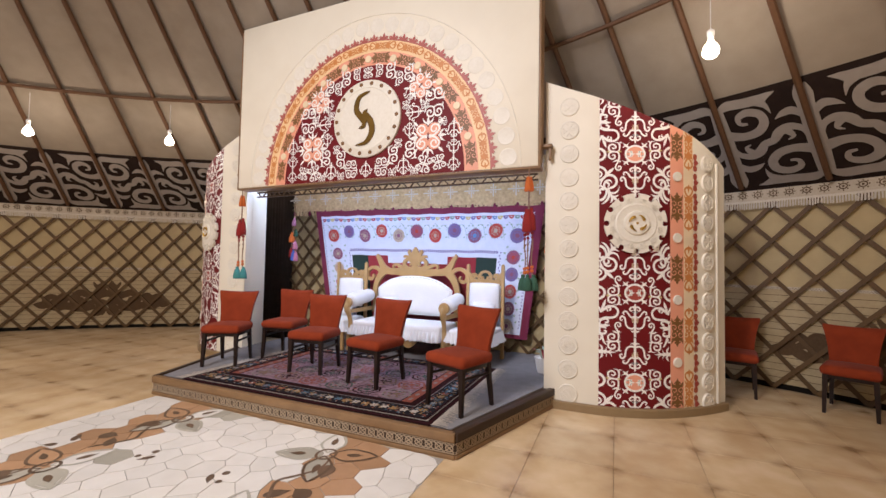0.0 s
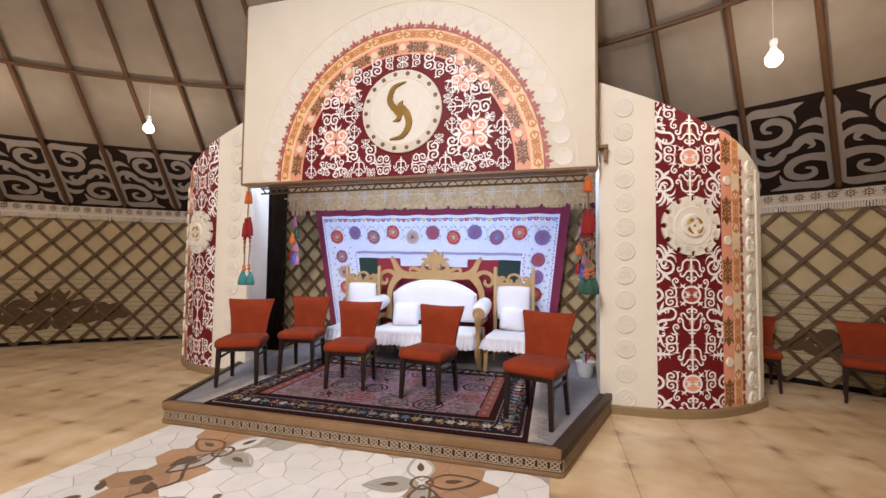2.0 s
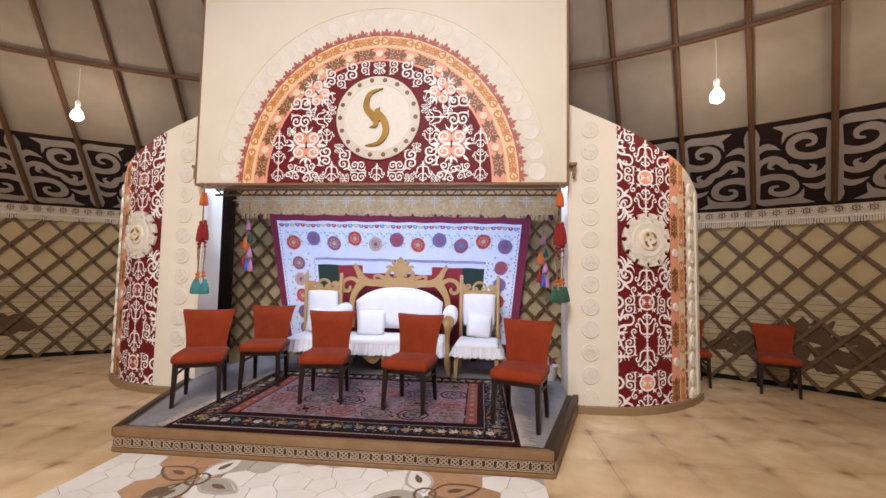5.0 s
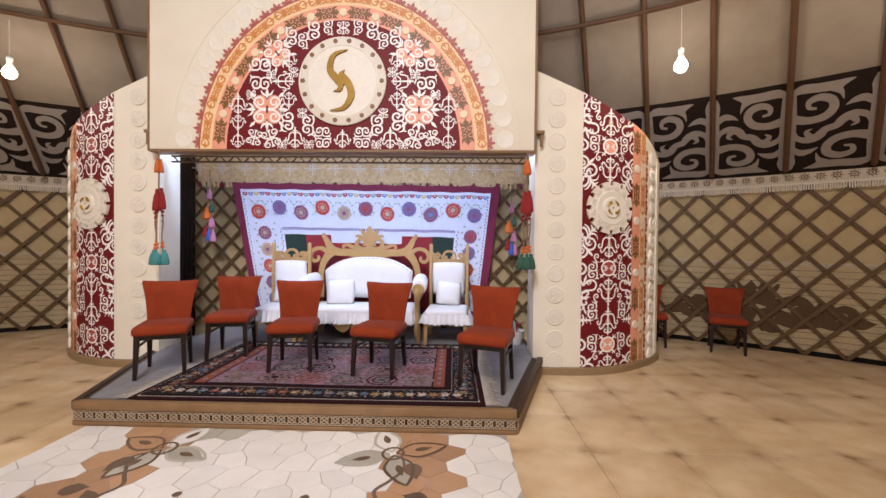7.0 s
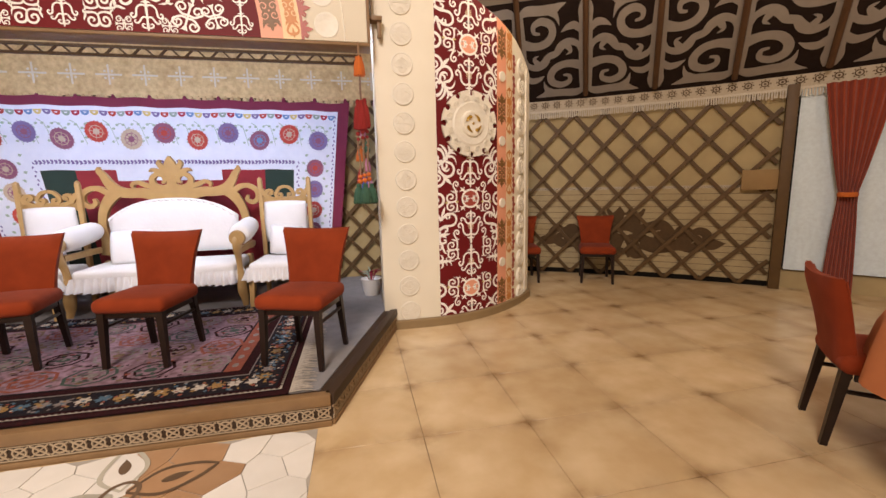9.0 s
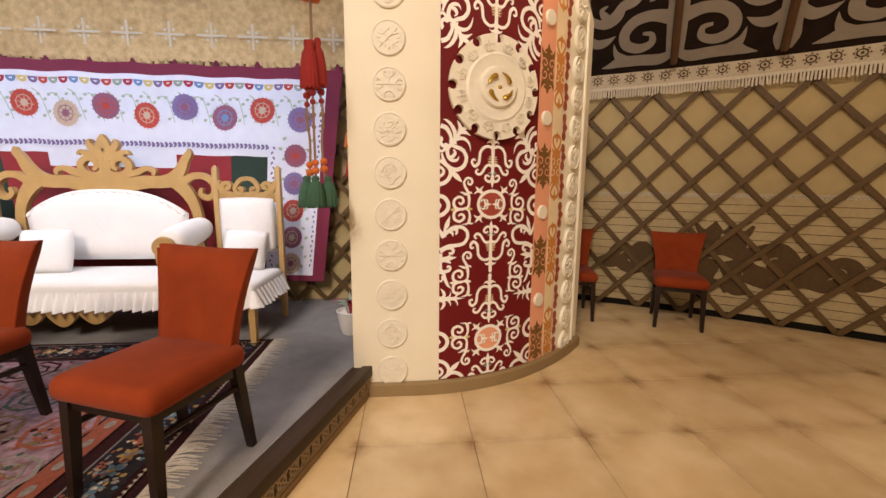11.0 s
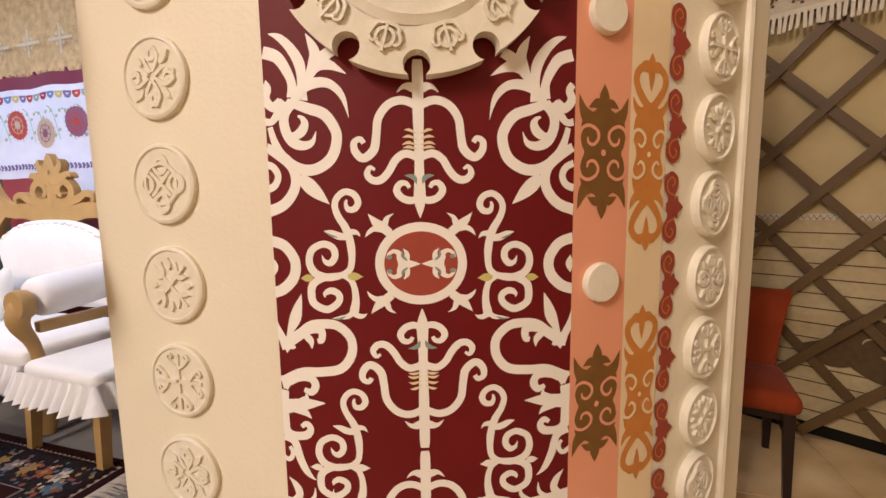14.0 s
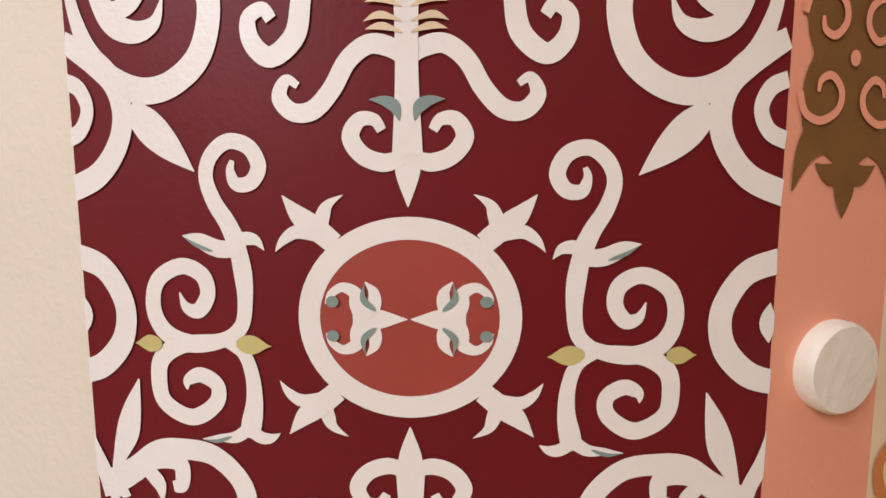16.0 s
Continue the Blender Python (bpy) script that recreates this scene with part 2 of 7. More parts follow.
def lathe(bm, profile, n=20, m=None, squash=1.0):
    """Turns (radius, height) pairs round the z axis."""
    m = m or Matrix()
    rings = []
    for r, z in profile:
        rings.append([bm.verts.new(m @ Vector((r * math.cos(2 * math.pi * k / n), squash * r * math.sin(2 * math.pi * k / n), z))) for k in range(n)])
    for a, b in zip(rings, rings[1:]):
        for k in range(n):
            bm.faces.new((a[k], a[(k + 1) % n], b[(k + 1) % n], b[k]))
    for ring, flip in ((rings[0], True), (rings[-1], False)):
        if (ring[0].co - ring[n // 2].co).length > 1e-6:
            bm.faces.new(list(reversed(ring)) if flip else ring)
    return bm


def tube(bm, pts, radius, n=8, flat=1.0):
    """A round bar along points; radius: one number, or one for each point."""
    pts = [Vector(p) for p in pts]
    rad = radius if isinstance(radius, (list, tuple)) else [radius] * len(pts)
    rings, side = [], None
    for i, p in enumerate(pts):
        d = (pts[min(i + 1, len(pts) - 1)] - pts[max(i - 1, 0)]).normalized()
        if side is None:
            side = d.orthogonal().normalized()
        side = (side - d * side.dot(d)).normalized()
        up = d.cross(side)
        rings.append([bm.verts.new(p + rad[i] * (math.cos(a) * side + flat * math.sin(a) * up)) for a in [2 * math.pi * k / n for k in range(n)]])
    for a, b in zip(rings, rings[1:]):
        for k in range(n):
            bm.faces.new((a[k], a[(k + 1) % n], b[(k + 1) % n], b[k]))
    bm.faces.new(list(reversed(rings[0])))
    bm.faces.new(rings[-1])
    return bm


def slab(bm, outline, depth, place, bevel=0.0):
    """A flat outline (u, v) cut out of a board of that depth; place(u, v, h) gives the point."""
    front = [bm.verts.new(place(u, v, depth)) for u, v in outline]
    back = [bm.verts.new(place(u, v, 0)) for u, v in outline]
    n = len(outline)
    f = bm.faces.new(front)
    bm.faces.new(list(reversed(back)))
    for k in range(n):
        bm.faces.new((front[k], back[k], back[(k + 1) % n], front[(k + 1) % n]))
    bmesh.ops.recalc_face_normals(bm, faces=bm.faces[:])
    if bevel:
        bmesh.ops.bevel(bm, geom=list(f.edges), offset=bevel, segments=2, affect="EDGES", profile=0.5)
    return bm


def smooth_line(pts, step=8):
    """Catmull-Rom points through pts."""
    out = []
    for i in range(len(pts) - 1):
        p0, p1, p2, p3 = (Vector(pts[max(0, min(len(pts) - 1, j))]) for j in (i - 1, i, i + 1, i + 2))
        for k in range(step):
            t = k / step
            out.append(0.5 * (2 * p1 + (p2 - p0) * t + (2 * p0 - 5 * p1 + 4 * p2 - p3) * t * t + (3 * p1 - p0 - 3 * p2 + p3) * t ** 3))
    out.append(Vector(pts[-1]))
    return out


class Ornament:
    """Painted strokes in a flat (u, v) drawing, which place(u, v) later lays on a surface."""

    def __init__(self):
        self.verts, self.faces, self.level, self.top = [], [], [], 0

    def ribbon(self, line, widths):
        n = len(line)
        first = len(self.verts)
        for i, p in enumerate(line):
            d = line[min(i + 1, n - 1)] - line[max(i - 1, 0)]
            d = d.normalized() if d.length > 1e-9 else Vector((1, 0))
            s = Vector((-d.y, d.x)) * widths[i] / 2
            self.verts += [p + s, p - s]
            self.level += [self.top, self.top]
        self.top += 1
        for i in range(n - 1):
            a = first + 2 * i
            self.faces.append((a, a + 1, a + 3, a + 2))

    def brush(self, pts, step=6):
        """A stroke through (u, v, width) points."""
        line = smooth_line(pts, step)
        self.ribbon([Vector((p.x, p.y)) for p in line], [max(0.0, p.z) for p in line])
        return self

    def strokes(self):
        """The drawing taken apart, stroke by stroke."""
        out = {}
        for face in self.faces:
            out.setdefault(self.level[face[0]], []).append(face)
        for k, faces in out.items():
            one, used = Ornament(), sorted({i for face in faces for i in face})
            new_id = {i: j for j, i in enumerate(used)}
            one.verts = [self.verts[i] for i in used]
            one.level = [k] * len(used)
            one.top = k + 1
            one.faces = [tuple(new_id[i] for i in face) for face in faces]
            yield one

    def stroke(self, pts, w0, w1=None, wm=None, step=8):
        line = smooth_line(pts, step)
        n = len(line) - 1
        w1 = w0 if w1 is None else w1
        wm = (w0 + w1) / 2 if wm is None else wm
        self.ribbon(line, [(w0 * (1 - t) + w1 * t) if wm == (w0 + w1) / 2 else (w0 * (1 - t) ** 2 + 2 * (2 * wm - (w0 + w1) / 2) * t * (1 - t) + w1 * t * t) for t in (k / n for k in range(n + 1))])

    def scroll(self, pts, centre, turns, w, end=0.55, shrink=0.22):
        """A stroke through pts that then coils round centre; positive turns run anticlockwise."""
        c = Vector(centre)
        d = Vector(pts[-1]) - c
        r0, a0 = d.length, math.atan2(d.y, d.x)
        n = max(10, int(abs(turns) * 28))
        coil = []
        for k in range(1, n + 1):
            t = k / n
            r, a = r0 * ((1 - t) + shrink * t), a0 + 2 * math.pi * turns * t
            coil.append(c + Vector((r * math.cos(a), r * math.sin(a))))
        line = smooth_line(pts, 8) + coil
        m = len(line) - 1
        lead = 8 * (len(pts) - 1)
        self.ribbon(line, [w if i <= lead else w * (1 + (end - 1) * (i - lead) / max(1, m - lead)) for i in range(m + 1)])
        self.dot(coil[-1], w * end * 0.62)

    def oval(self, c, rx, ry, n=24):
        """A filled oval in narrow slices, so that it follows a bent surface."""
        us = [-math.cos(math.pi * k / n) for k in range(n + 1)]
        self.ribbon([Vector((c[0] + rx * u, c[1])) for u in us], [2 * ry * math.sqrt(max(0.0, 1 - u * u)) for u in us])

    def dot(self, c, r, ry=None, n=16):
        first = len(self.verts)
        ry = r if ry is None else ry
        self.verts += [Vector((c[0] + r * math.cos(2 * math.pi * k / n), c[1] + ry * math.sin(2 * math.pi * k / n))) for k in range(n)]
        self.faces.append(tuple(range(first, first + n)))
        self.level += [self.top] * n
        self.top += 1

    def ring(self, c, rx, ry, w, a0=0.0, a1=360.0, n=40):
        first = len(self.verts)
        for k in range(n + 1):
            a = radians(a0 + (a1 - a0) * k / n)
            for d in (w / 2, -w / 2):
                self.verts.append(Vector((c[0] + (rx + d) * math.cos(a), c[1] + (ry + d) * math.sin(a))))
        self.level += [self.top] * (2 * n + 2)
        self.top += 1
        self.faces += [(first + 2 * k, first + 2 * k + 1, first + 2 * k + 3, first + 2 * k + 2) for k in range(n)]

    def leaf(self, a, b, w, bend=0.0):
        a, b = Vector(a), Vector(b)
        d = b - a
        mid = (a + b) / 2 + Vector((-d.y, d.x)) * bend
        self.ribbon(smooth_line([a, mid, b], 6), [w * f for f in (0.25, 0.5, 0.72, 0.88, 0.97, 1, 0.97, 0.85, 0.66, 0.42, 0.2, 0.08, 0.0)])

    def add(self, other, f):
        first = len(self.verts)
        self.verts += [Vector(f(*v)) for v in other.verts]
        self.level += [self.top + k for k in other.level]
        self.top += other.top
        self.faces += [tuple(i + first for i in face) for face in other.faces]
        return self

    def mirrored(self):
        both = Ornament()
        both.add(self, lambda u, v: (u, v))
        both.add(self, lambda u, v: (-u, v))
        return both

    def lay(self, name, place, mat, parent=None, label=""):
        """Each stroke lies a hair above the one before it."""
        eye, out, up = Vector((-1.5, 1.0, 1.5)), [], Vector((0, 0, 0))
        for (u, v), k in zip(self.verts, self.level):
            p = Vector(place(u, v))
            n = (Vector(place(u + 0.02, v)) - p).cross(Vector(place(u, v + 0.02)) - p)
            if n.length > 1e-14:
                up = n.normalized()
                up = up if up.dot(eye - p) > 0 else -up
            out.append(p + up * (0.00006 * (k % 9)))
        return raw(name, out, self.faces, mat, parent, label)


def at(o, du=0, dv=0, k=1.0, su=1, sv=1, turn=0.0):
    """The ornament scaled by k, flipped by su and sv, turned by degrees and moved."""
    c, s = math.cos(radians(turn)), math.sin(radians(turn))
    return Ornament().add(o, lambda u, v: (du + k * (c * su * u - s * sv * v), dv + k * (s * su * u + c * sv * v)))


def solid(o, name, place, low, high, mat, parent=None, label=""):
    """The ornament as a raised relief between two heights; place(u, v, h)."""
    n = len(o.verts)
    verts = [place(u, v, high + 0.0003 * (k % 7)) for (u, v), k in zip(o.verts, o.level)] + [place(u, v, low) for u, v in o.verts]
    faces = []
    for f in o.faces:
        faces.append(f)
        for a, b in zip(f, f[1:] + f[:1]):
            faces.append((a, b, b + n, a + n))
    return raw(name, verts, faces, mat, parent, label)


# ---------- the round hall ----------
def ring_point(angle, inset=0.0, z=0.0):
    a = radians(angle)
    return Vector((CX + (RAD - inset) * math.cos(a), CY + (RAD - inset) * math.sin(a), z))


def cylinder_wall(name, a0, a1, z0, z1, inner, thick, mat, label, step=1.5, parent=None):
    n = max(2, int(abs(a1 - a0) / step))
    verts, faces = [], []
    for k in range(n + 1):
        a = a0 + (a1 - a0) * k / n
        for inset, z in ((inner, z0), (inner, z1), (inner - thick, z1), (inner - thick, z0)):
            verts.append(ring_point(a, inset, z))
    for k in range(n):
        for j in range(4):
            faces.append((4 * k + j, 4 * k + (j + 1) % 4, 4 * k + 4 + (j + 1) % 4, 4 * k + 4 + j))
    faces += [(0, 1, 2, 3), (4 * n + 3, 4 * n + 2, 4 * n + 1, 4 * n)]
    ob = raw(name, verts, faces, mat, parent)
    return tagged(ob, label, "wall", kind="structure")


WIN0, WIN1 = 34.0, 44.8
cylinder_wall("wall_north", WIN1, 180, 0, EAVE + 0.05, 0.0, 0.2, CLOTH, "cream cloth lining of the round wall")
cylinder_wall("wall_south", 180, 360 + WIN0, 0, EAVE + 0.05, 0.0, 0.2, CLOTH, "cream cloth lining of the round wall")
cylinder_wall("wall_over_window", WIN0, WIN1, 2.30, EAVE + 0.05, 0.0, 0.2, CLOTH, "cream cloth above the window")
cylinder_wall("wall_under_window", WIN0, WIN1, 0, 0.22, 0.0, 0.2, CLOTH, "cream cloth below the window")
for a0, a1 in ((45.2, 180.0),):
    cylinder_wall("reed_mat", a0, a1, 0.07, 1.27, 0.018, 0.015, REED, "woven reed mat along the foot of the wall")
    # a solid near-black strip carries the shade of the gap below the mat
    cylinder_wall("wall_foot", a0, a1, 0.0, 0.07, 0.014, 0.012, DARK, "near-black strip painted as the shade in the gap under the reed mat")

# thread lines across the reed mat
for z in [0.14 + 0.085 * k for k in range(13)]:
    cylinder_wall("mat_thread", 45.3, 150, z, z + 0.006, 0.020, 0.004, DARKWEAVE, "dark thread across the reed mat", 2.0)

# lattice bars, two layers of slanting laths
PITCH, LATTICE_TOP = 360 / 154, 2.40
LEAN_DEG = PITCH * LATTICE_TOP / 0.455


def lath_mesh(sign, f0, f1):
    verts, faces = [], []
    inset = 0.030 if sign > 0 else 0.050
    n = 10
    for k in range(n + 1):
        f = f0 + (f1 - f0) * k / n
        a, z = sign * LEAN_DEG * f, 0.02 + LATTICE_TOP * f
        half = 0.024
        slope = math.atan2(LATTICE_TOP, radians(LEAN_DEG) * RAD)
        da, dz = math.degrees(half * math.sin(slope) / RAD) * sign, half * math.cos(slope)
        for da_, dz_, i in ((da, -dz, inset), (-da, dz, inset), (-da, dz, inset + 0.018), (da, -dz, inset + 0.018)):
            p = ring_point(a + da_, i, z + dz_)
            verts.append((p.x - CX, p.y - CY, max(0.004, p.z)))
    for k in range(n):
        for j in range(4):
            faces.append((4 * k + j, 4 * k + (j + 1) % 4, 4 * k + 4 + (j + 1) % 4, 4 * k + 4 + j))
    faces += [(0, 1, 2, 3), (4 * n + 3, 4 * n + 2, 4 * n + 1, 4 * n)]
    me = bpy.data.meshes.new("lath")
    me.from_pydata(verts, [], faces)
    me.materials.append(BAR)
    return me


lattice = thing("lattice_wall", pose(CX, CY, 0), "brown wooden lattice of crossed laths on the round wall", "lattice", kind="structure")
FULL = {s: lath_mesh(s, 0, 1) for s in (1, -1)}
for sign in (1, -1):
    for k in range(70):
        a = 33.0 + PITCH * k
        lo, hi = 45.4, 165.0
        f_at = lambda edge: sign * (edge - a) / LEAN_DEG
        f0, f1 = sorted((f_at(lo), f_at(hi)))
        f0, f1 = max(0, f0), min(1, f1)
        if f1 - f0 < 0.05:
            continue
        ob = new("lath", FULL[sign] if (f0, f1) == (0, 1) else lath_mesh(sign, f0, f1))
        ob.parent = lattice
        ob.matrix_local = pose(0, 0, 0, 0, 0, a)

# roof: felt cone, poles, ring batten
APEX_R = 1.2
verts, faces = [], []
NR = 75
for k in range(NR):
    a = 360 * k / NR
    verts += [ring_point(a, -0.2, EAVE - 0.2 * SLOPE), ring_point(a, RAD - APEX_R, EAVE + SLOPE * (RAD - APEX_R))]
for k in range(NR):
    j = (k + 1) % NR
    faces.append((2 * k, 2 * k + 1, 2 * j + 1, 2 * j))
faces.append(tuple(2 * k + 1 for k in range(NR)))
tagged(raw("ceiling", verts, faces, FELT, smooth=False), "grey felt roof of the round hall", "ceiling", kind="structure")

PHASE = 48.25
pole_bm = bmesh.new()
tube(pole_bm, [(RAD - 0.17, 0, EAVE + SLOPE * 0.17 - 0.055), (RAD - 5.0, 0, EAVE + SLOPE * 5.0 - 0.055), (APEX_R, 0, EAVE + SLOPE * (RAD - APEX_R) - 0.055)], 0.033, 8)
pole_me = mesh_of("roof_pole", pole_bm, POLE)
for k in range(NR):
    ob = new("roof_pole", pole_me)
    ob.matrix_world = pose(CX, CY, 0, 0, 0, PHASE + 360 * k / NR)
    tagged(ob, "slender brown wooden roof pole", "roof pole", "roof poles", "structure")
for d, r in ((2.33, 0.028), (5.4, 0.028)):
    bm = bmesh.new()
    tube(bm, [ring_point(4 * k, d, EAVE + SLOPE * d - 0.085) for k in range(91)], r, 6)
    tagged(part("roof_ring", bm, POLE), "brown wooden ring tied across the roof poles", "roof ring", kind="structure")


def roof_place(angle0):
    """(u along the wall, v up the slope) in metres, on the roof's underside."""
    k = math.hypot(1, SLOPE)

    def f(u, v, h=0.0):
        d = v / k
        a = angle0 + math.degrees(u / RAD)
        return ring_point(a, d + 0.01 * h, EAVE + SLOPE * d - 0.014 - h)
    return f


# dark felt frieze under the roof's foot
verts, faces = [], []
for k in range(121):
    a = 20 + 1.25 * k
    for d in (0.03, 0.4, 0.8, 1.26):
        verts.append(ring_point(a, d, EAVE + SLOPE * d - 0.010))
for k in range(120):
    for j in range(3):
        faces.append((4 * k + j, 4 * k + j + 1, 4 * k + 5 + j, 4 * k + 4 + j))
frieze = tagged(raw("frieze", verts, faces, FRIEZE), "dark brown felt frieze with grey ram-horn scrolls", "frieze", kind="structure")

horn_low = Ornament()
horn_low.brush([(0.045, 0.20, 0.06), (0.055, 0.50, 0.07), (0.05, 0.80, 0.08), (0.05, 1.10, 0.075), (0.055, 1.22, 0.085), (0.045, 1.33, 0.02)])
horn_low.brush([(0.04, 0.22, 0.07), (0.14, 0.18, 0.11), (0.32, 0.19, 0.11), (0.50, 0.19, 0.11), (0.58, 0.165, 0.07), (0.68, 0.14, 0.005)])
horn_low.brush([(0.47, 0.20, 0.13), (0.54, 0.28, 0.06), (0.57, 0.38, 0.005)])
horn_low.brush([(0.05, 0.56, 0.13), (0.22, 0.60, 0.10), (0.38, 0.57, 0.10), (0.47, 0.47, 0.10), (0.45, 0.36, 0.10), (0.33, 0.31, 0.09), (0.22, 0.35, 0.07), (0.22, 0.43, 0.05), (0.30, 0.45, 0.03)])
horn_low.brush([(0.05, 0.70, 0.05), (0.10, 0.83, 0.07), (0.22, 0.88, 0.09), (0.33, 0.83, 0.11), (0.40, 0.74, 0.08), (0.48, 0.68, 0.005)])
horn_low.brush([(0.25, 0.84, 0.09), (0.20, 0.76, 0.05), (0.26, 0.72, 0.01)])
horn_low.brush([(0.05, 0.98, 0.06), (0.14, 1.06, 0.09), (0.24, 1.05, 0.07), (0.33, 1.00, 0.005)])
horn_high = Ornament().add(horn_low, lambda u, v: (u, 1.46 - v))
for k in range(-4, 26):
    f = roof_place(PHASE + 360 * k / NR)
    o = (horn_low if k % 2 == 0 else horn_high).mirrored()
    o.lay("horn_scroll", lambda u, v: f(u * (1.0 - 0.06 * v), 0.03 + v * 1.12, 0.006), HORN, frieze)

# woven band with fringe along the top of the lattice
band = cylinder_wall("woven_band", 20, 170, 2.37, 2.52, 0.075, 0.012, BAND, "cream woven band with dark rosettes and a fringe")
cylinder_wall("band_edge", 20, 170, 2.345, 2.37, 0.080, 0.012, FRINGE, "pale edge of the woven band", 1.5, None)
rosette = Ornament()
rosette.ring((0, 0), 0.035, 0.03, 0.012, n=12)
rosette.dot((0, 0), 0.012)
for k in range(8):
    rosette.leaf((0.045 * math.cos(k * math.pi / 4), 0.04 * math.sin(k * math.pi / 4)), (0.062 * math.cos(k * math.pi / 4), 0.056 * math.sin(k * math.pi / 4)), 0.016)
all_ros = Ornament()
for k in range(150):
    all_ros.add(rosette, lambda u, v: (24 + 0.9 * k + math.degrees(u / RAD), v))
tagged(all_ros.lay("band_rosettes", lambda a, v: ring_point(a, 0.081, 2.445 + v), DARKWEAVE), "dark woven rosettes", "ornament", kind="stuff")
verts, faces = [], []
rnd = random.Random(4)
for k in range(1000):
    a = 22 + 0.146 * k
    z1, w = 2.350, 0.017
    z0 = 2.272 - 0.016 * rnd.random()
    i = 0.078 + 0.006 * rnd.random()
    j = len(verts)
    da = math.degrees(w / 2 / RAD)
    sway = 0.06 * (rnd.random() - 0.5)
    verts += [ring_point(a - da, i, z1), ring_point(a + da, i, z1), ring_point(a + da * 0.95 + sway, i + 0.006, z0), ring_point(a - da * 0.95 + sway, i + 0.006, z0),
              ring_point(a, i - 0.008, z1), ring_point(a + sway, i - 0.002, z0)]
    faces += [(j, j + 1, j + 2, j + 3), (j + 1, j + 4, j + 5, j + 2), (j + 4, j, j + 3, j + 5)]
tagged(raw("band_fringe", verts, faces, FRINGE), "cream yarn fringe hanging from the woven band", "fringe", kind="stuff")

# ---------- floor ----------
bm = bmesh.new()
bmesh.ops.create_circle(bm, cap_ends=True, radius=RAD + 0.15, segments=96, matrix=Matrix.Translation((CX, CY, -0.006)))
floor = tagged(part("floor", bm, GROUT), "beige stone tiles with darker joints", "floor", kind="structure")


# ---------- stage ----------
STAGE_H = 0.19
outline = [(-4.655, 2.93), (-1.115, 2.93), (-0.60, 4.52), (-0.60, 6.3), (-5.17, 6.3), (-5.17, 4.52)]
stage = thing("stage", Matrix(), "low stage with grey carpet and a carved wooden edge", "stage", kind="structure")
bm = bmesh.new()
slab(bm, [(AX + (x - AX) * 0.985, y + 0.025 if y < 3 else y) for x, y in outline], STAGE_H - 0.004, lambda u, v, h: (u, v, h))
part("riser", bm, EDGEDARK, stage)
bm = bmesh.new()
slab(bm, [(AX + (x - AX) * 0.965, y + 0.07 if y < 3 else y) for x, y in outline], 0.010, lambda u, v, h: (u, v, STAGE_H - 0.006 + h))
part("carpet", bm, CARPET, stage, "worn grey carpet")


def edge_board(a, b, z0, z1, out, mat, name):
    a, b = Vector((*a, 0)), Vector((*b, 0))
    d = (b - a).normalized()
    nrm = Vector((d.y, -d.x, 0))
    bm = bmesh.new()
    m = Matrix((( d.x, nrm.x, 0, a.x), (d.y, nrm.y, 0, a.y), (0, 0, 1, 0), (0, 0, 0, 1)))
    L = (b - a).length
    box(bm, (L / 2, out / 2 - 0.02, (z0 + z1) / 2), (L, out + 0.04, z1 - z0), 0.006, m)
    part(name, bm, mat, stage)
    return m, L


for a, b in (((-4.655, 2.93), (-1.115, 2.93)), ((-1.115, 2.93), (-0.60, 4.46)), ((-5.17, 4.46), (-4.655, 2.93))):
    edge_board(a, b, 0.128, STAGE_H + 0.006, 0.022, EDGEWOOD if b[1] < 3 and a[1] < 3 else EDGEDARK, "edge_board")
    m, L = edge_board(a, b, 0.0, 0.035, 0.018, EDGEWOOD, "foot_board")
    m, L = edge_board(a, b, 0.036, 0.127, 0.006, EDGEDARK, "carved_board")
    carve = Ornament()
    n = int(L / 0.085)
    for k in range(n):
        x = L * (k + 0.5) / n
        carve.ring((x, 0.082), 0.030, 0.026, 0.008, n=12)
        carve.stroke([(x - 0.040, 0.112), (x, 0.082), (x + 0.040, 0.052)], 0.008, step=2)
        carve.stroke([(x - 0.040, 0.052), (x, 0.082), (x + 0.040, 0.112)], 0.008, step=2)
    carve.stroke([(0, 0.119), (L, 0.119)], 0.006, step=1)
    carve.stroke([(0, 0.045), (L, 0.045)], 0.006, step=1)
    solid(carve, "carving", lambda u, v, h: m @ Vector((u, h, v)), 0.004, 0.011, CARVING, stage, "carved strapwork")

# ---------- curved wings ----------
WING_X0, WING_Y, BEND_X, BEND_R, BEND_A = -0.70, 4.432, -0.30, 1.50, radians(34.0)
BEND_R2, BEND_B = 2.40, radians(51.1)   # a wider bend beyond the first
S_BEND = BEND_X - WING_X0
S_MID = S_BEND + BEND_R * BEND_A
S_END = S_MID + BEND_R2 * (BEND_B - BEND_A)


def wing_top(s):
    x = wing_xy(s, 0)[0]
    if x < 0.35:
        return 3.465 - 0.455 * (x - WING_X0)
    t = (x - 0.35) / 0.68
    return 2.987 - 0.22 * t - 0.17 * t ** 3


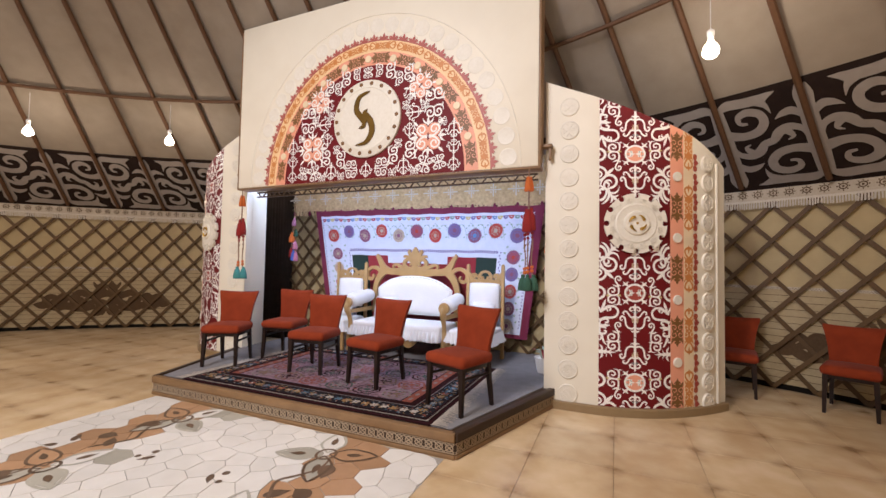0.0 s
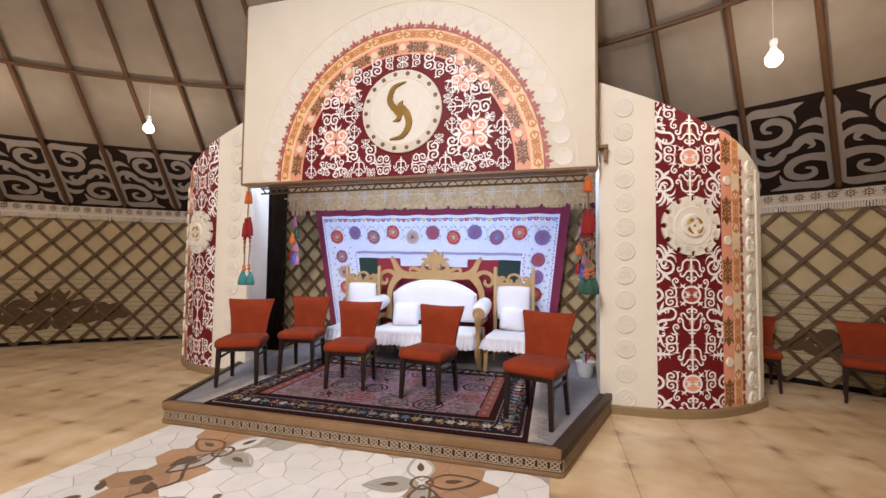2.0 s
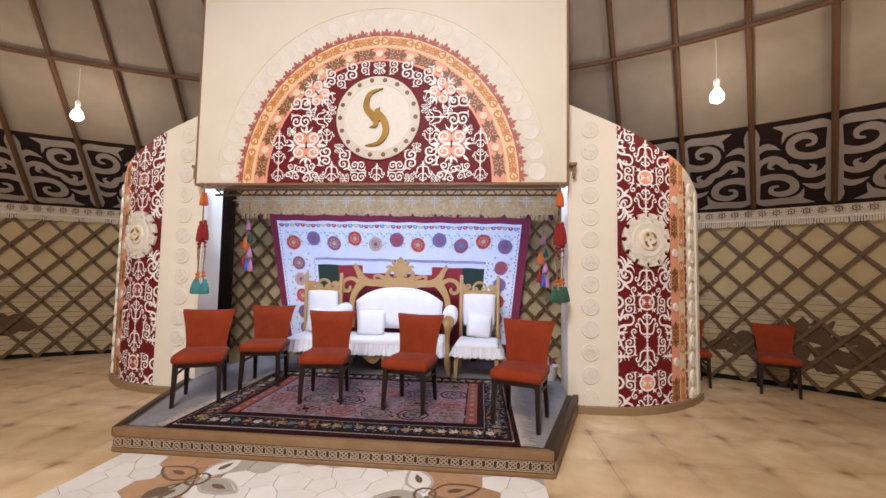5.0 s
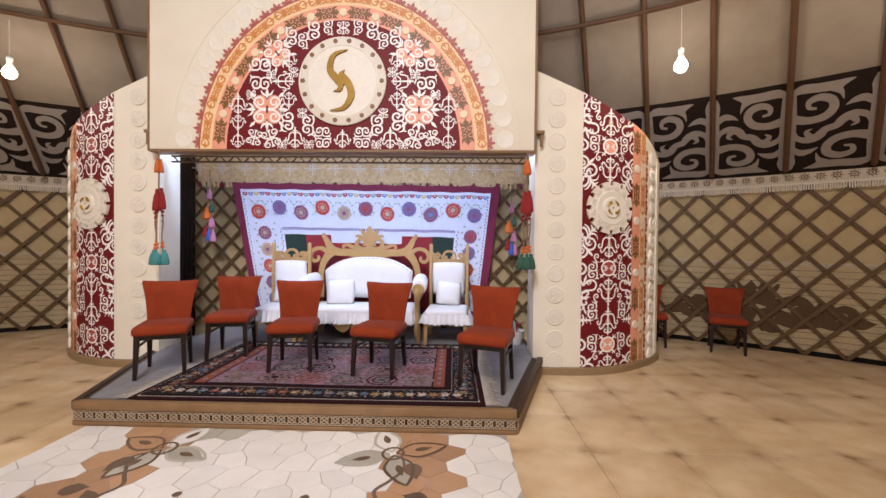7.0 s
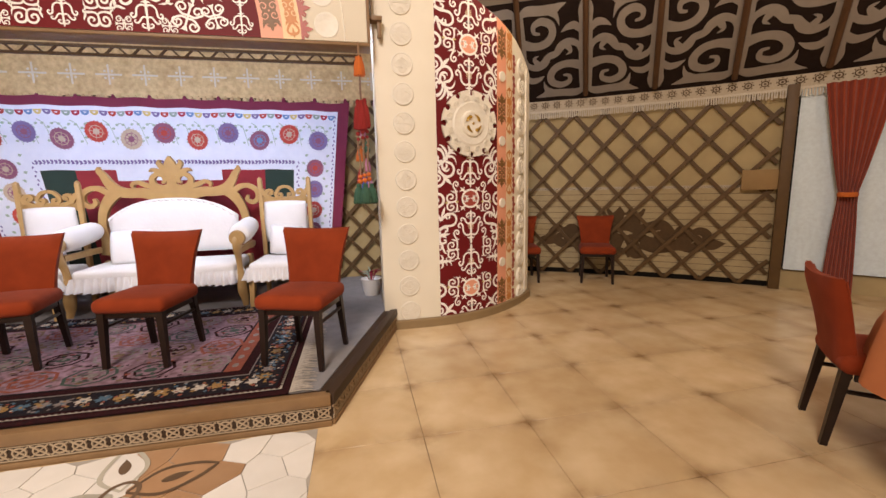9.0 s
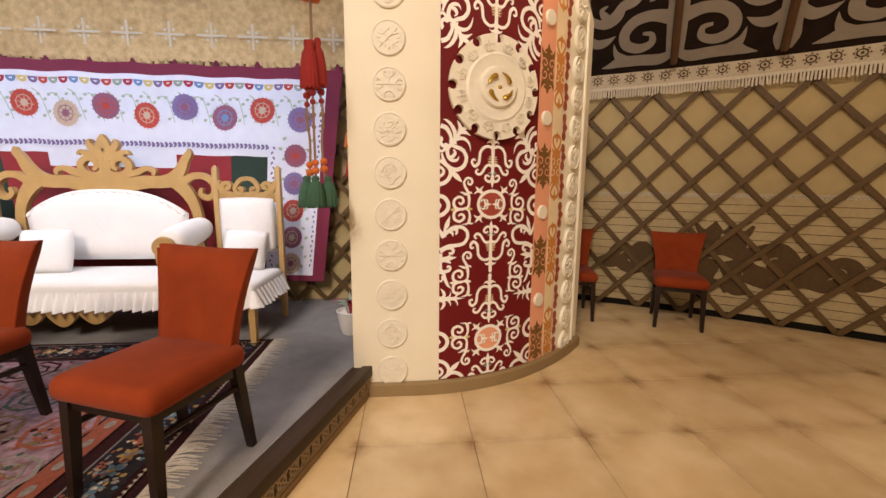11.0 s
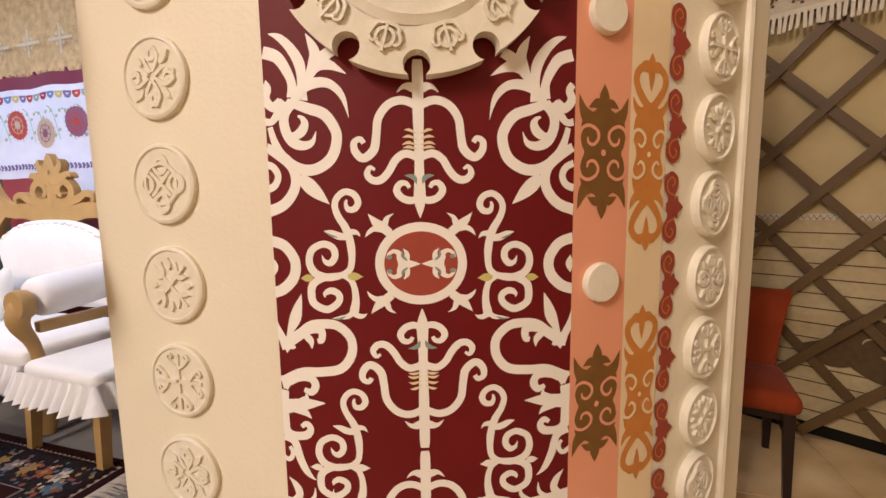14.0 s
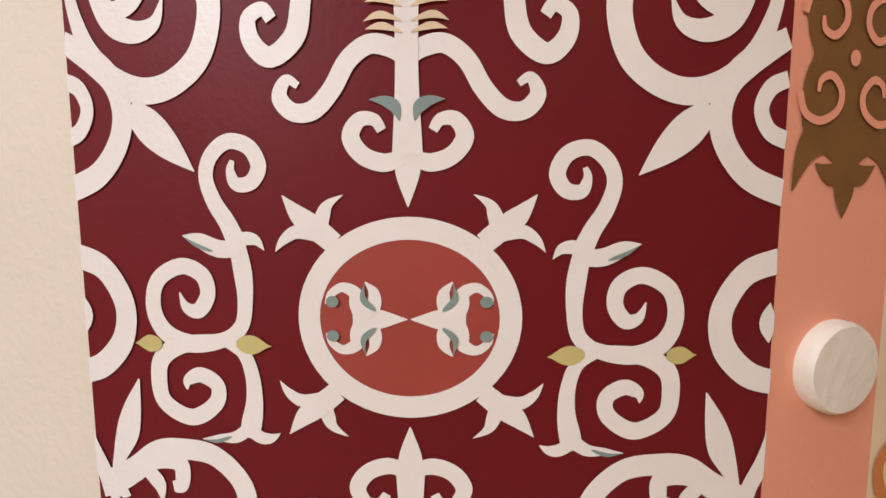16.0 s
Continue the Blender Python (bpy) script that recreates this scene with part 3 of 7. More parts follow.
def wing_xy(s, h):
    if s <= S_BEND:
        return WING_X0 + s, WING_Y - h
    if s > S_MID:
        a = BEND_A + (s - S_MID) / BEND_R2
        ox = BEND_X + (BEND_R - BEND_R2) * math.sin(BEND_A)
        oy = WING_Y + BEND_R - (BEND_R - BEND_R2) * math.cos(BEND_A)
        return ox + (BEND_R2 + h) * math.sin(a), oy - (BEND_R2 + h) * math.cos(a)
    a = (s - S_BEND) / BEND_R
    return BEND_X + (BEND_R + h) * math.sin(a), WING_Y + BEND_R - (BEND_R + h) * math.cos(a)


def build_wing(side):
    """side 1: the wing by the camera's end; -1: its mirror image."""
    def P(s, z, h=0.0):
        x, y = wing_xy(s, h - 0.0034)
        return Vector((x if side > 0 else 2 * AX - x, y, z))

    wing = thing("stage_wing", Matrix(), "curved cream wing wall with maroon scrollwork and relief roundels", "wing wall", "stage wings")
    n = 48
    verts, faces = [], []
    for k in range(n + 1):
        s = S_END * k / n
        t = wing_top(s)
        verts += [P(s, 0.0), P(s, t), P(s, t, -0.10), P(s, 0.0, -0.10)]
    for k in range(n):
        for j in range(4):
            faces.append((4 * k + j, 4 * k + (j + 1) % 4, 4 * k + 4 + (j + 1) % 4, 4 * k + 4 + j))
    faces += [(0, 1, 2, 3), (4 * n + 3, 4 * n + 2, 4 * n + 1, 4 * n)]
    raw("body", verts, faces, CREAM, wing)
    bm = bmesh.new()
    x = WING_X0 + 0.015
    box(bm, (x if side > 0 else 2 * AX - x, WING_Y + 0.24, 1.60), (0.03, 0.27, 2.80), 0.004)
    part("return_board", bm, CREAM, wing, "cream board closing the wing's inner edge")

    def field(name, s0, s1, h, mat, z0=0.06, drop=0.0):
        m = max(3, int((s1 - s0) / 0.03))
        verts, faces = [], []
        for k in range(m + 1):
            s = s0 + (s1 - s0) * k / m
            verts += [P(s, z0, h), P(s, wing_top(s) - drop, h)]
        for k in range(m):
            faces.append((2 * k, 2 * k + 1, 2 * k + 3, 2 * k + 2))
        raw(name, verts, faces, mat, wing)

    S0, S1 = 0.541, 1.246
    SALM, BUF, RED = 0.157, 0.122, 0.105
    field("maroon_field", S0, S1, 0.0022, MAROON)
    field("salmon_band", S1, S1 + SALM, 0.0024, SALMON)
    field("buff_band", S1 + SALM, S1 + SALM + BUF, 0.0022, BUFF)
    # skirting
    verts, faces = [], []
    for k in range(n + 1):
        s = S_END * k / n
        verts += [P(s, 0.0, 0.035), P(s, 0.075, 0.035), P(s, 0.085, 0.02), P(s, 0.085, 0.0)]
    for k in range(n):
        for j in range(3):
            faces.append((4 * k + j, 4 * k + j + 1, 4 * k + 5 + j, 4 * k + 4 + j))
    faces += [(0, 1, 2, 3), (4 * n + 3, 4 * n + 2, 4 * n + 1, 4 * n)]
    raw("skirting", verts, faces, SKIRT, wing, "brown wooden skirting")

    K, MID, Z0 = 0.700 / 527, 0.884, 1.221

    def lay(o, name, mat, h=0.0034):
        """Every brush stroke is a part of its own."""
        u0, u1 = (S0 - MID) / K, (S1 - MID) / K

        def f(u, v):
            s = MID + max(u0, min(u1, u)) * K
            return P(s, max(0.09, min(wing_top(s) - 0.004, Z0 + v * K)), h)
        for one in o.strokes():
            zs = [Z0 + v * K for _, v in one.verts]
            us = [u for u, _ in one.verts]
            if min(zs) < 3.3 and max(zs) > 0.09 and min(us) < u1 and max(us) > u0:
                one.lay(name, f, mat, wing)

    for sv, dv in ((1, 0), (-1, -666), (-1, 1054)):
        c = lambda o: at(o, 0, dv, 1, 1, sv)
        lay(c(MEDAL_FILL), "medallion_fill", BRICK if (sv, dv) == (1, 0) or side < 0 else SALMON, 0.0029)
        lay(c(MEDAL), "medallion_stroke", ORN)
        lay(c(MEDAL_SHADE), "medallion_shading", TEAL, 0.0044)
        for tv in (1, -1):
            lay(c(at(TREE, 0, 0, 1, 1, tv)), "tree_scroll", ORN)
            lay(c(at(TREE_SPRIG, 0, 0, 1, 1, tv)), "tree_sprig", TEAL, 0.0042)
            lay(c(at(TREE_RIBS, 0, 0, 1, 1, tv)), "tree_rib", BUFF if side > 0 else ORN, 0.0042)
        for su in (1, -1):
            # painted by hand: the two halves are not quite alike
            m = lambda o: at(o, *((-3, -6) if su > 0 else (0, 0)), 1, su, 1)
            lay(c(m(S3)), "side_scroll", ORN)
            lay(c(m(SHADE3)), "scroll_shading", TEAL, 0.0042)
            for bud in (BUD_IN, BUD_OUT):
                lay(c(m(bud)), "scroll_bud", OLIVE, 0.0042)
            squeeze = 1.0 if su > 0 else 0.965
            lay(c(Ornament().add(EDGE_UP, lambda u, v: (su * squeeze * u, v + (0 if su > 0 else 4)))), "corner_volute", ORN)
            if dv != -666:
                lay(c(Ornament().add(EDGE_DOWN, lambda u, v: (su * squeeze * u, v + (0 if su > 0 else 7)))), "corner_scroll", ORN)
    for su in (1, -1):
        for sv, dv in ((1, -347), (-1, 1054 + 347)):
            lay(at(S3, 0, dv, 1, su, sv), "side_scroll", ORN)
            for bud in (BUD_IN, BUD_OUT):
                lay(at(bud, 0, dv, 1, su, sv), "scroll_bud", ORN, 0.0042)

    # big pierced disc with a gold pinwheel
    DZ, DR = 1.915, 0.300
    disc = bmesh.new()
    # round bites out of the rim
    notch = []
    for k in range(12):
        base = 360 * k / 12 + 15
        hole_c, hole_r = DR - 0.022, 0.028
        t0 = math.acos((DR * DR - hole_c * hole_c - hole_r * hole_r) / (2 * hole_c * hole_r))
        half = math.degrees(math.atan2(hole_r * math.sin(t0), hole_c + hole_r * math.cos(t0)))
        arc = [base - 15 + half + (30 - 2 * half) * j / 10 for j in range(11)]
        for a in arc:
            notch.append((DR * math.cos(radians(a)), DR * math.sin(radians(a))))
        for j in range(1, 12):
            t = t0 + (2 * math.pi - 2 * t0) * j / 12
            rr, tt = hole_c + hole_r * math.cos(t), -hole_r * math.sin(t)
            ang = radians(base + 15)
            notch.append((rr * math.cos(ang) - tt * math.sin(ang), rr * math.sin(ang) + tt * math.cos(ang)))
    flip = -1 if side < 0 else 1
    place = lambda u, v, h: P(MID + flip * u, DZ + v, 0.012 + h)
    slab(disc, notch, 0.034, lambda u, v, h: place(u, v, h), 0.0)
    d = part("disc", disc, RELIEF, wing, "pierced cream plaster disc", 30)
    for r0, r1, h0, h1 in ((0.192, 0.186, 0.034, 0.037), (0.112, 0.098, 0.036, 0.056)):
        bm = bmesh.new()
        rings = []
        for r, h in ((r0 + 0.012, h0 - 0.002), (r0, h1), (r1, h1 + 0.003), (r1 - 0.012, h1 - 0.001), (0.002, h1 - 0.002)):
            rings.append([bm.verts.new(place(r * math.cos(2 * math.pi * k / 48), r * math.sin(2 * math.pi * k / 48), h)) for k in range(48)])
        for a, b in zip(rings, rings[1:]):
            for k in range(48):
                bm.faces.new((a[k], a[(k + 1) % 48], b[(k + 1) % 48], b[k]))
        part("disc_ring", bm, RELIEF, d)
    for k in range(12):
        a = 360 * k / 12 + 15
        knots = Ornament()
        knots.add(KNOT, lambda u, v: ((0.236 + 0.040 * v) * math.cos(radians(a)) - 0.040 * u * math.sin(radians(a)), (0.236 + 0.040 * v) * math.sin(radians(a)) + 0.040 * u * math.cos(radians(a))))
        solid(knots, "disc_relief", lambda u, v, h: place(u, v, h), 0.033, 0.040, RELIEF, d)
    for k in range(4):
        bm = bmesh.new()
        pts, rad = [], []
        for j in range(9):
            t = j / 8
            a = radians(90 * k + 18 + 66 * t)
            r = 0.064 + 0.016 * t
            pts.append(place(r * math.cos(a), r * math.sin(a), 0.062))
            rad.append(0.0015 + 0.020 * math.sqrt(max(0.0, min(1.0, t * 6 + 0.15))) * (1 - t) ** 0.75)
        tube(bm, pts, rad, 8, 0.7)
        part("gold_drop", bm, GOLD, d, "gilt teardrop")
    bm = bmesh.new()
    lathe(bm, [(0.012, 0), (0.012, 0.006), (0.007, 0.012), (0.0005, 0.014)], 12, Matrix.Translation(place(0, 0, 0.052)) @ pose(0, 0, 0, 90, 0, 12 * side))
    part("gold_stud", bm, GOLD, d)

    # relief roundels down the inner margin and tilted ones near the outer edge
    def roundel(s, z, r, kind, h=0.016, tall=1.0):
        n = 36
        bm = bmesh.new()
        rings = []
        for rr, hh in ((r, 0.0), (r, h * 0.75), (r * 0.95, h), (r * 0.90, h), (r * 0.87, h * 0.72), (0.0005, h * 0.72)):
            rings.append([bm.verts.new(P(s + rr * math.cos(2 * math.pi * k / n), z + tall * rr * math.sin(2 * math.pi * k / n), hh)) for k in range(n)])
        for a, b in zip(rings, rings[1:]):
            for k in range(n):
                bm.faces.new((a[k], a[(k + 1) % n], b[(k + 1) % n], b[k]))
        ob = part("roundel", bm, RELIEF, wing)
        solid(at(ROUNDELS[kind], 0, 0, r), "knotwork", lambda u, v, hh: P(s + u, z + tall * v, hh), h * 0.7, h * 1.05, RELIEF, ob)

    for k in range(13):
        z = 0.164 + 0.2495 * k
        if z + 0.1 < wing_top(0.224):
            roundel(0.244, z, 0.097, (k * 5 + 1) % 4, 0.014)
    S2 = S1 + SALM + BUF + RED
    for k in range(15):
        z = 0.115 + 0.2045 * k
        if z + 0.1 < wing_top(S2 + 0.075):
            roundel(1.712, z, 0.078, (k * 3) % 4, 0.022, 1.16)
    # outer bead of the wing
    bm = bmesh.new()
    tube(bm, [P(1.868, 0.085 + 0.05 * k, 0.0) for k in range(int((wing_top(1.875) - 0.1) / 0.05) + 1)], 0.016, 8)
    part("bead", bm, RELIEF, wing)

    # salmon band: brown scrolls and cream buttons; buff band: orange scrolls; red curls at its edge
    sc = S1 + SALM / 2
    for k in range(-2, 4):
        z = 1.158 + 0.623 * k
        if 0.1 < z < wing_top(sc) - 0.06:
            bm = bmesh.new()
            rings = []
            for rr, hh in ((0.049, 0.0), (0.049, 0.012), (0.045, 0.017), (0.0005, 0.018)):
                rings.append([bm.verts.new(P(sc + rr * math.cos(2 * math.pi * j / 28), z + rr * math.sin(2 * math.pi * j / 28), hh + 0.002)) for j in range(28)])
            for a, b in zip(rings, rings[1:]):
                for j in range(28):
                    bm.faces.new((a[j], a[(j + 1) % 28], b[(j + 1) % 28], b[j]))
            part("button", bm, RELIEF, wing)

        def on_band(s_mid, zc, half, h=0.0036):
            def f(u, v):
                s = s_mid + max(-half, min(half, u))
                return P(s, max(0.09, min(wing_top(s) - 0.005, zc + v)), h)
            return f
        if z + 0.31 < wing_top(sc) + 0.1:
            BROWN_SCROLL.lay("brown_scroll", on_band(sc, z + 0.31, SALM / 2), BROWN, wing)
            BROWN_CUT.lay("scroll_line", on_band(sc, z + 0.31, SALM / 2, 0.0046), SALMON, wing)
        sb = S1 + SALM + 0.062
        if z + 0.31 < wing_top(sb) + 0.1:
            ORANGE_SCROLL.lay("orange_scroll", on_band(sb, z + 0.31, 0.062), ORANGE, wing)
            ORANGE_CUT.lay("scroll_line", on_band(sb, z + 0.31, 0.062, 0.0046), BUFF, wing)
    for k in range(18):
        z = 0.109 + 0.2045 * k
        sr = S1 + SALM + BUF + 0.024
        if z < wing_top(sr) - 0.08:
            RED_CURL.lay("red_curl", lambda u, v: P(sr + u, z + v, 0.0048), BRICK, wing)
            RED_CUT.lay("curl_line", lambda u, v: P(sr + u, z + v, 0.0058), ORANGE, wing)
    return wing


# drawing units of the scrollwork: 1 unit is 1.33 mm, the medallion at the origin
half = Ornament()
half.brush([(1, 111, 9.3), (15, 106, 12.1), (30, 111, 12.1), (38, 123, 12.1), (32, 134, 10.2), (22, 134, 8.3), (17, 127, 6.5)])
half.brush([(2, 173, 9.2), (11, 180, 12.8), (25, 182, 12.8), (39, 172, 12.8), (50, 154, 12.9), (63, 141, 13), (77, 140, 12.1), (86, 150, 11.1), (81, 161, 7.4), (73, 157, 4.6)])
half.brush([(0, 247, 7.2), (7, 260, 12.6), (27, 267, 13.4), (49, 260, 13.5), (65, 239, 13.6), (69, 212, 13.7), (74, 189, 14.7), (91, 176, 13.8), (104, 186, 12.9), (106, 201, 11), (96, 207, 9.2), (90, 200, 8.3)])
half.brush([(-2, 278, 8.9), (10, 287, 14.3), (23, 288, 8), (34, 279, 0.9)])
TREE = half.mirrored()
TREE.brush([(0, 330, 14), (0, 317, 17.7), (0, 282, 17.9), (0, 247, 18), (0, 193, 15.5), (0, 157, 15.7), (0, 111, 20.5)])
TREE.brush([(0, 115, 11.2), (0, 100, 16.8), (0, 77, 0.9)])
ribs = Ornament()
ribs.brush([(3, 214, 0.9), (15, 220, 5), (24, 220, 0)])
ribs.brush([(3, 205, 0.9), (16, 210, 5), (27, 208, 0)])
ribs.brush([(3, 196, 0.9), (17, 200, 5), (28, 196, 0)])
ribs.brush([(3, 189, 0.9), (16, 193, 5), (27, 191, 0)])
TREE_RIBS = ribs.mirrored()
sprig = Ornament()
sprig.brush([(5, 133, 0.7), (8, 142, 8.1), (15, 146, 6.6), (25, 147, 0.4)])
TREE_SPRIG = sprig.mirrored()
S3, SHADE3, BUD_IN, BUD_OUT = Ornament(), Ornament(), Ornament(), Ornament()
S3.brush([(122, 109, 3.6), (124, 102, 6.5), (120, 93, 9.7), (109, 94, 10.8), (103, 105, 11.5), (110, 118, 11.1), (125, 122, 10.8), (138, 113, 11.1), (143, 99, 11.2), (138, 82, 12), (128, 66, 13.2), (121, 51, 14.9)])
S3.brush([(122, 54, 12.4), (118, 32, 14.1), (117, 12, 11.7), (120, -6, 11), (131, -18, 11.2)])
S3.brush([(117, 0, 7.6), (131, -16, 10.3), (159, -22, 13.4), (182, -15, 14.3), (192, 3, 13.4), (187, 24, 12.3), (167, 35, 11.9), (150, 29, 12.5), (146, 15, 12.1), (154, 3, 11.4), (164, 5, 8), (169, 16, 0.9)])
S3.brush([(142, -20, 12.2), (168, -23, 12.7), (186, -33, 14), (191, -48, 14.2), (187, -68, 13.8), (164, -78, 12.9), (144, -66, 12.1), (142, -52, 12), (155, -45, 11.7), (166, -50, 8.2), (167, -57, 1.4)])
S3.brush([(133, -18, 10.4), (120, -27, 10.3), (114, -43, 11.1), (113, -62, 13), (116, -79, 15.7), (119, -90, 13.2)])
S3.brush([(119, 48, 10.7), (136, 48, 12.6), (151, 54, 10.2), (164, 57, 0.4)])
S3.brush([(122, 50, 8.3), (116, 55, 9.8), (107, 54, 7.3), (101, 47, 0.4)])
S3.brush([(115, -80, 9.6), (128, -90, 8.9), (142, -92, 5.4), (156, -94, 0.5)])
S3.brush([(119, -83, 9.6), (109, -89, 9.6), (101, -89, 6.9), (94, -85, 0.4)])
SHADE3.leaf((140, 46), (164, 57), 3, -0.05)
SHADE3.leaf((132, -90), (156, -94), 3, -0.1)
BUD_OUT.leaf((186, -23), (210, -24), 13)
BUD_IN.leaf((125, -20), (98, -21), 14)
MEDAL, MEDAL_FILL, MEDAL_SHADE = Ornament(), Ornament(), Ornament()
MEDAL_FILL.oval((0, 0), 64, 59)
MEDAL.ring((0, 0), 70, 62.5, 15.5, n=56)
quarter = Ornament()
quarter.brush([(51, 52, 14.8), (63, 62, 15.6), (75, 71, 13.4), (87, 85, 0.4)])
quarter.brush([(61, 60, 10.2), (58, 72, 10.1), (54, 79, 6.2), (44, 85, 0.4)])
quarter.brush([(63, 58, 9.4), (77, 60, 9.5), (87, 54, 6.4), (93, 46, 0.4)])
quarter.brush([(33, 2, 10.3), (36, 10, 10.3), (37, 18, 9.4), (46, 22, 6.7), (54, 17, 5.6), (56, 10, 4.8)])
quarter.brush([(33, 2, 7.9), (25, 8, 10.2), (24, 18, 7.8), (30, 26, 0.8)])
for su in (1, -1):
    for sv in (1, -1):
        MEDAL.add(quarter, lambda u, v: (su * u, sv * v))
        MEDAL_SHADE.leaf((su * 23, sv * 6), (su * 30, sv * 26), 4.5, -0.25 * su * sv)
        MEDAL_SHADE.dot((su * 53, sv * 12), 4.5, 4)
    MEDAL.brush([(su * 1, 0, 0.4), (su * 9, 0, 6.3), (su * 20, 0, 13.4), (su * 31, 0, 14.2), (su * 39, 0, 11.9)])
EDGE_UP = Ornament()
EDGE_UP.brush([(220, 266, 14.2), (190, 255, 17.4), (160, 244, 18.3), (142, 220, 17.9), (140, 199, 18), (150, 174, 18.7), (173, 158, 18.3), (198, 155, 18.5), (223, 165, 18), (243, 184, 17), (254, 208, 12.5), (259, 227, 10.2)])
EDGE_UP.brush([(215, 266, 18.6), (230, 248, 17.7), (232, 227, 17.8), (221, 204, 17.8), (201, 195, 15.5), (183, 200, 9.9), (175, 218, 0.5)])
EDGE_UP.brush([(228, 216, 7.8), (215, 211, 13.3), (201, 218, 16.5), (195, 230, 14.2), (199, 239, 8.7), (207, 243, 3.3)])
EDGE_UP.brush([(209, 144, 14.6), (193, 130, 24.7), (176, 115, 19.1), (157, 98, 0.6)])
EDGE_UP.brush([(269, 195, 15), (240, 178, 19.3), (222, 161, 18.6), (216, 139, 18.1), (223, 117, 18.3), (243, 97, 18.6), (274, 86, 19)])
EDGE_UP.brush([(271, 167, 11.6), (256, 160, 12.7), (249, 145, 12.7), (257, 130, 12.8), (273, 124, 12.9)])
EDGE_UP.brush([(273, 37, 19.3), (246, 29, 19), (229, 9, 19.5), (225, -10, 19.5), (232, -30, 19.7), (252, -48, 19.4), (276, -56, 18.6)])
EDGE_UP.brush([(273, 2, 13.4), (266, -9, 14.6), (274, -21, 13.5)])
EDGE_UP.brush([(214, 269, 18.5), (189, 290, 18.2), (153, 293, 14.9), (128, 273, 10.7), (117, 237, 0.5)])
EDGE_UP.brush([(200, 268, 25.1), (197, 295, 15.4), (199, 324, 19.1), (214, 350, 16.3), (234, 368, 11.6), (253, 375, 1)])
EDGE_UP.brush([(215, 273, 19.5), (215, 296, 15.5), (225, 319, 17.5), (240, 338, 19.6), (265, 347, 20)])
EDGE_UP.brush([(236, 265, 19.9), (252, 259, 16.1), (265, 273, 16.3), (260, 289, 14.1), (267, 299, 12.2)])
EDGE_UP.brush([(205, 275, 19.4), (184, 304, 15.2), (169, 323, 24.3), (145, 320, 14.8), (119, 306, 0.9)])
EDGE_UP.brush([(174, 319, 22.6), (171, 339, 18.7), (177, 355, 13.1), (186, 371, 0.9)])
EDGE_UP.brush([(171, 323, 20.6), (154, 336, 18.5), (138, 344, 16.5)])
EDGE_UP.brush([(229, 267, 19.8), (253, 237, 12.2), (269, 237, 12.4)])
EDGE_DOWN = Ornament()
EDGE_DOWN.brush([(251, -147, 22.2), (226, -132, 19.5), (204, -116, 18.1), (182, -111, 16.7), (152, -114, 16.5), (129, -136, 16.4), (129, -166, 16.6), (150, -191, 16.8), (189, -198, 17.2), (222, -200, 17.6), (250, -213, 20.3), (265, -226, 27.4)])
EDGE_DOWN.brush([(217, -125, 17.2), (199, -121, 14.8), (183, -123, 14.7), (183, -139, 12.6), (191, -142, 8.5)])
EDGE_DOWN.brush([(213, -133, 12.9), (204, -142, 12.8), (202, -156, 1.1)])
EDGE_DOWN.brush([(247, -157, 13.3), (244, -130, 11), (232, -103, 21.6), (225, -82, 16), (217, -59, 1.1)])
EDGE_DOWN.brush([(252, -158, 17.8), (260, -137, 15.6), (272, -117, 15.7), (278, -95, 11.2)])
EDGE_DOWN.brush([(238, -146, 21.9), (249, -153, 17.7), (251, -165, 1.1)])
EDGE_DOWN.brush([(267, -222, 25.2), (233, -209, 17.8), (207, -210, 15.2), (199, -224, 15.2), (208, -236, 13.2), (221, -231, 8.8)])
EDGE_DOWN.brush([(277, -267, 30.4), (245, -263, 25), (215, -258, 19.9), (182, -255, 1.1)])
EDGE_DOWN.brush([(246, -267, 15.9), (222, -274, 13.4), (210, -285, 1.1)])
EDGE_DOWN.brush([(237, -259, 13.5), (219, -248, 11.1), (219, -239, 1.1)])
EDGE_DOWN.brush([(267, -235, 29.9), (270, -268, 30.2), (269, -307, 30.4)])
EDGE_DOWN.brush([(271, -302, 23.4), (252, -319, 16.2), (223, -318, 15.8), (213, -306, 13.4), (220, -296, 11.2), (231, -302, 7.9)])
EDGE_DOWN.brush([(270, -318, 23.5), (247, -331, 16.2), (237, -363, 16.2), (224, -389, 12.7), (207, -404, 1.1)])
EDGE_DOWN.brush([(280, -357, 12), (260, -367, 9.4), (251, -354, 9.3), (257, -342, 7)])
EDGE_DOWN.brush([(279, -455, 30), (234, -455, 22), (186, -455, 14), (141, -456, 1)])
for sv in (1, -1):
    EDGE_DOWN.brush([(262, -455 + sv * 53, 1), (247, -455 + sv * 36, 14), (243, -455 + sv * 18, 15), (262, -455, 12)])
    for u0 in (222, 186):
        EDGE_DOWN.brush([(u0 + 8, -455 + sv * 3, 10), (u0 - 9, -455 + sv * 17, 8), (u0 - 12, -455 + sv * 37, 1)])

KNOT = Ornament()
KNOT.ring((0, 0), 0.45, 0.45, 0.16, n=16)
for su in (1, -1):
    KNOT.scroll([(0, -0.7), (su * 0.5, -0.6), (su * 0.75, -0.1)], (su * 0.5, 0.1), 0.6 * su, 0.16)
KNOT.stroke([(0, -0.7), (0, 0.7)], 0.14, step=2)

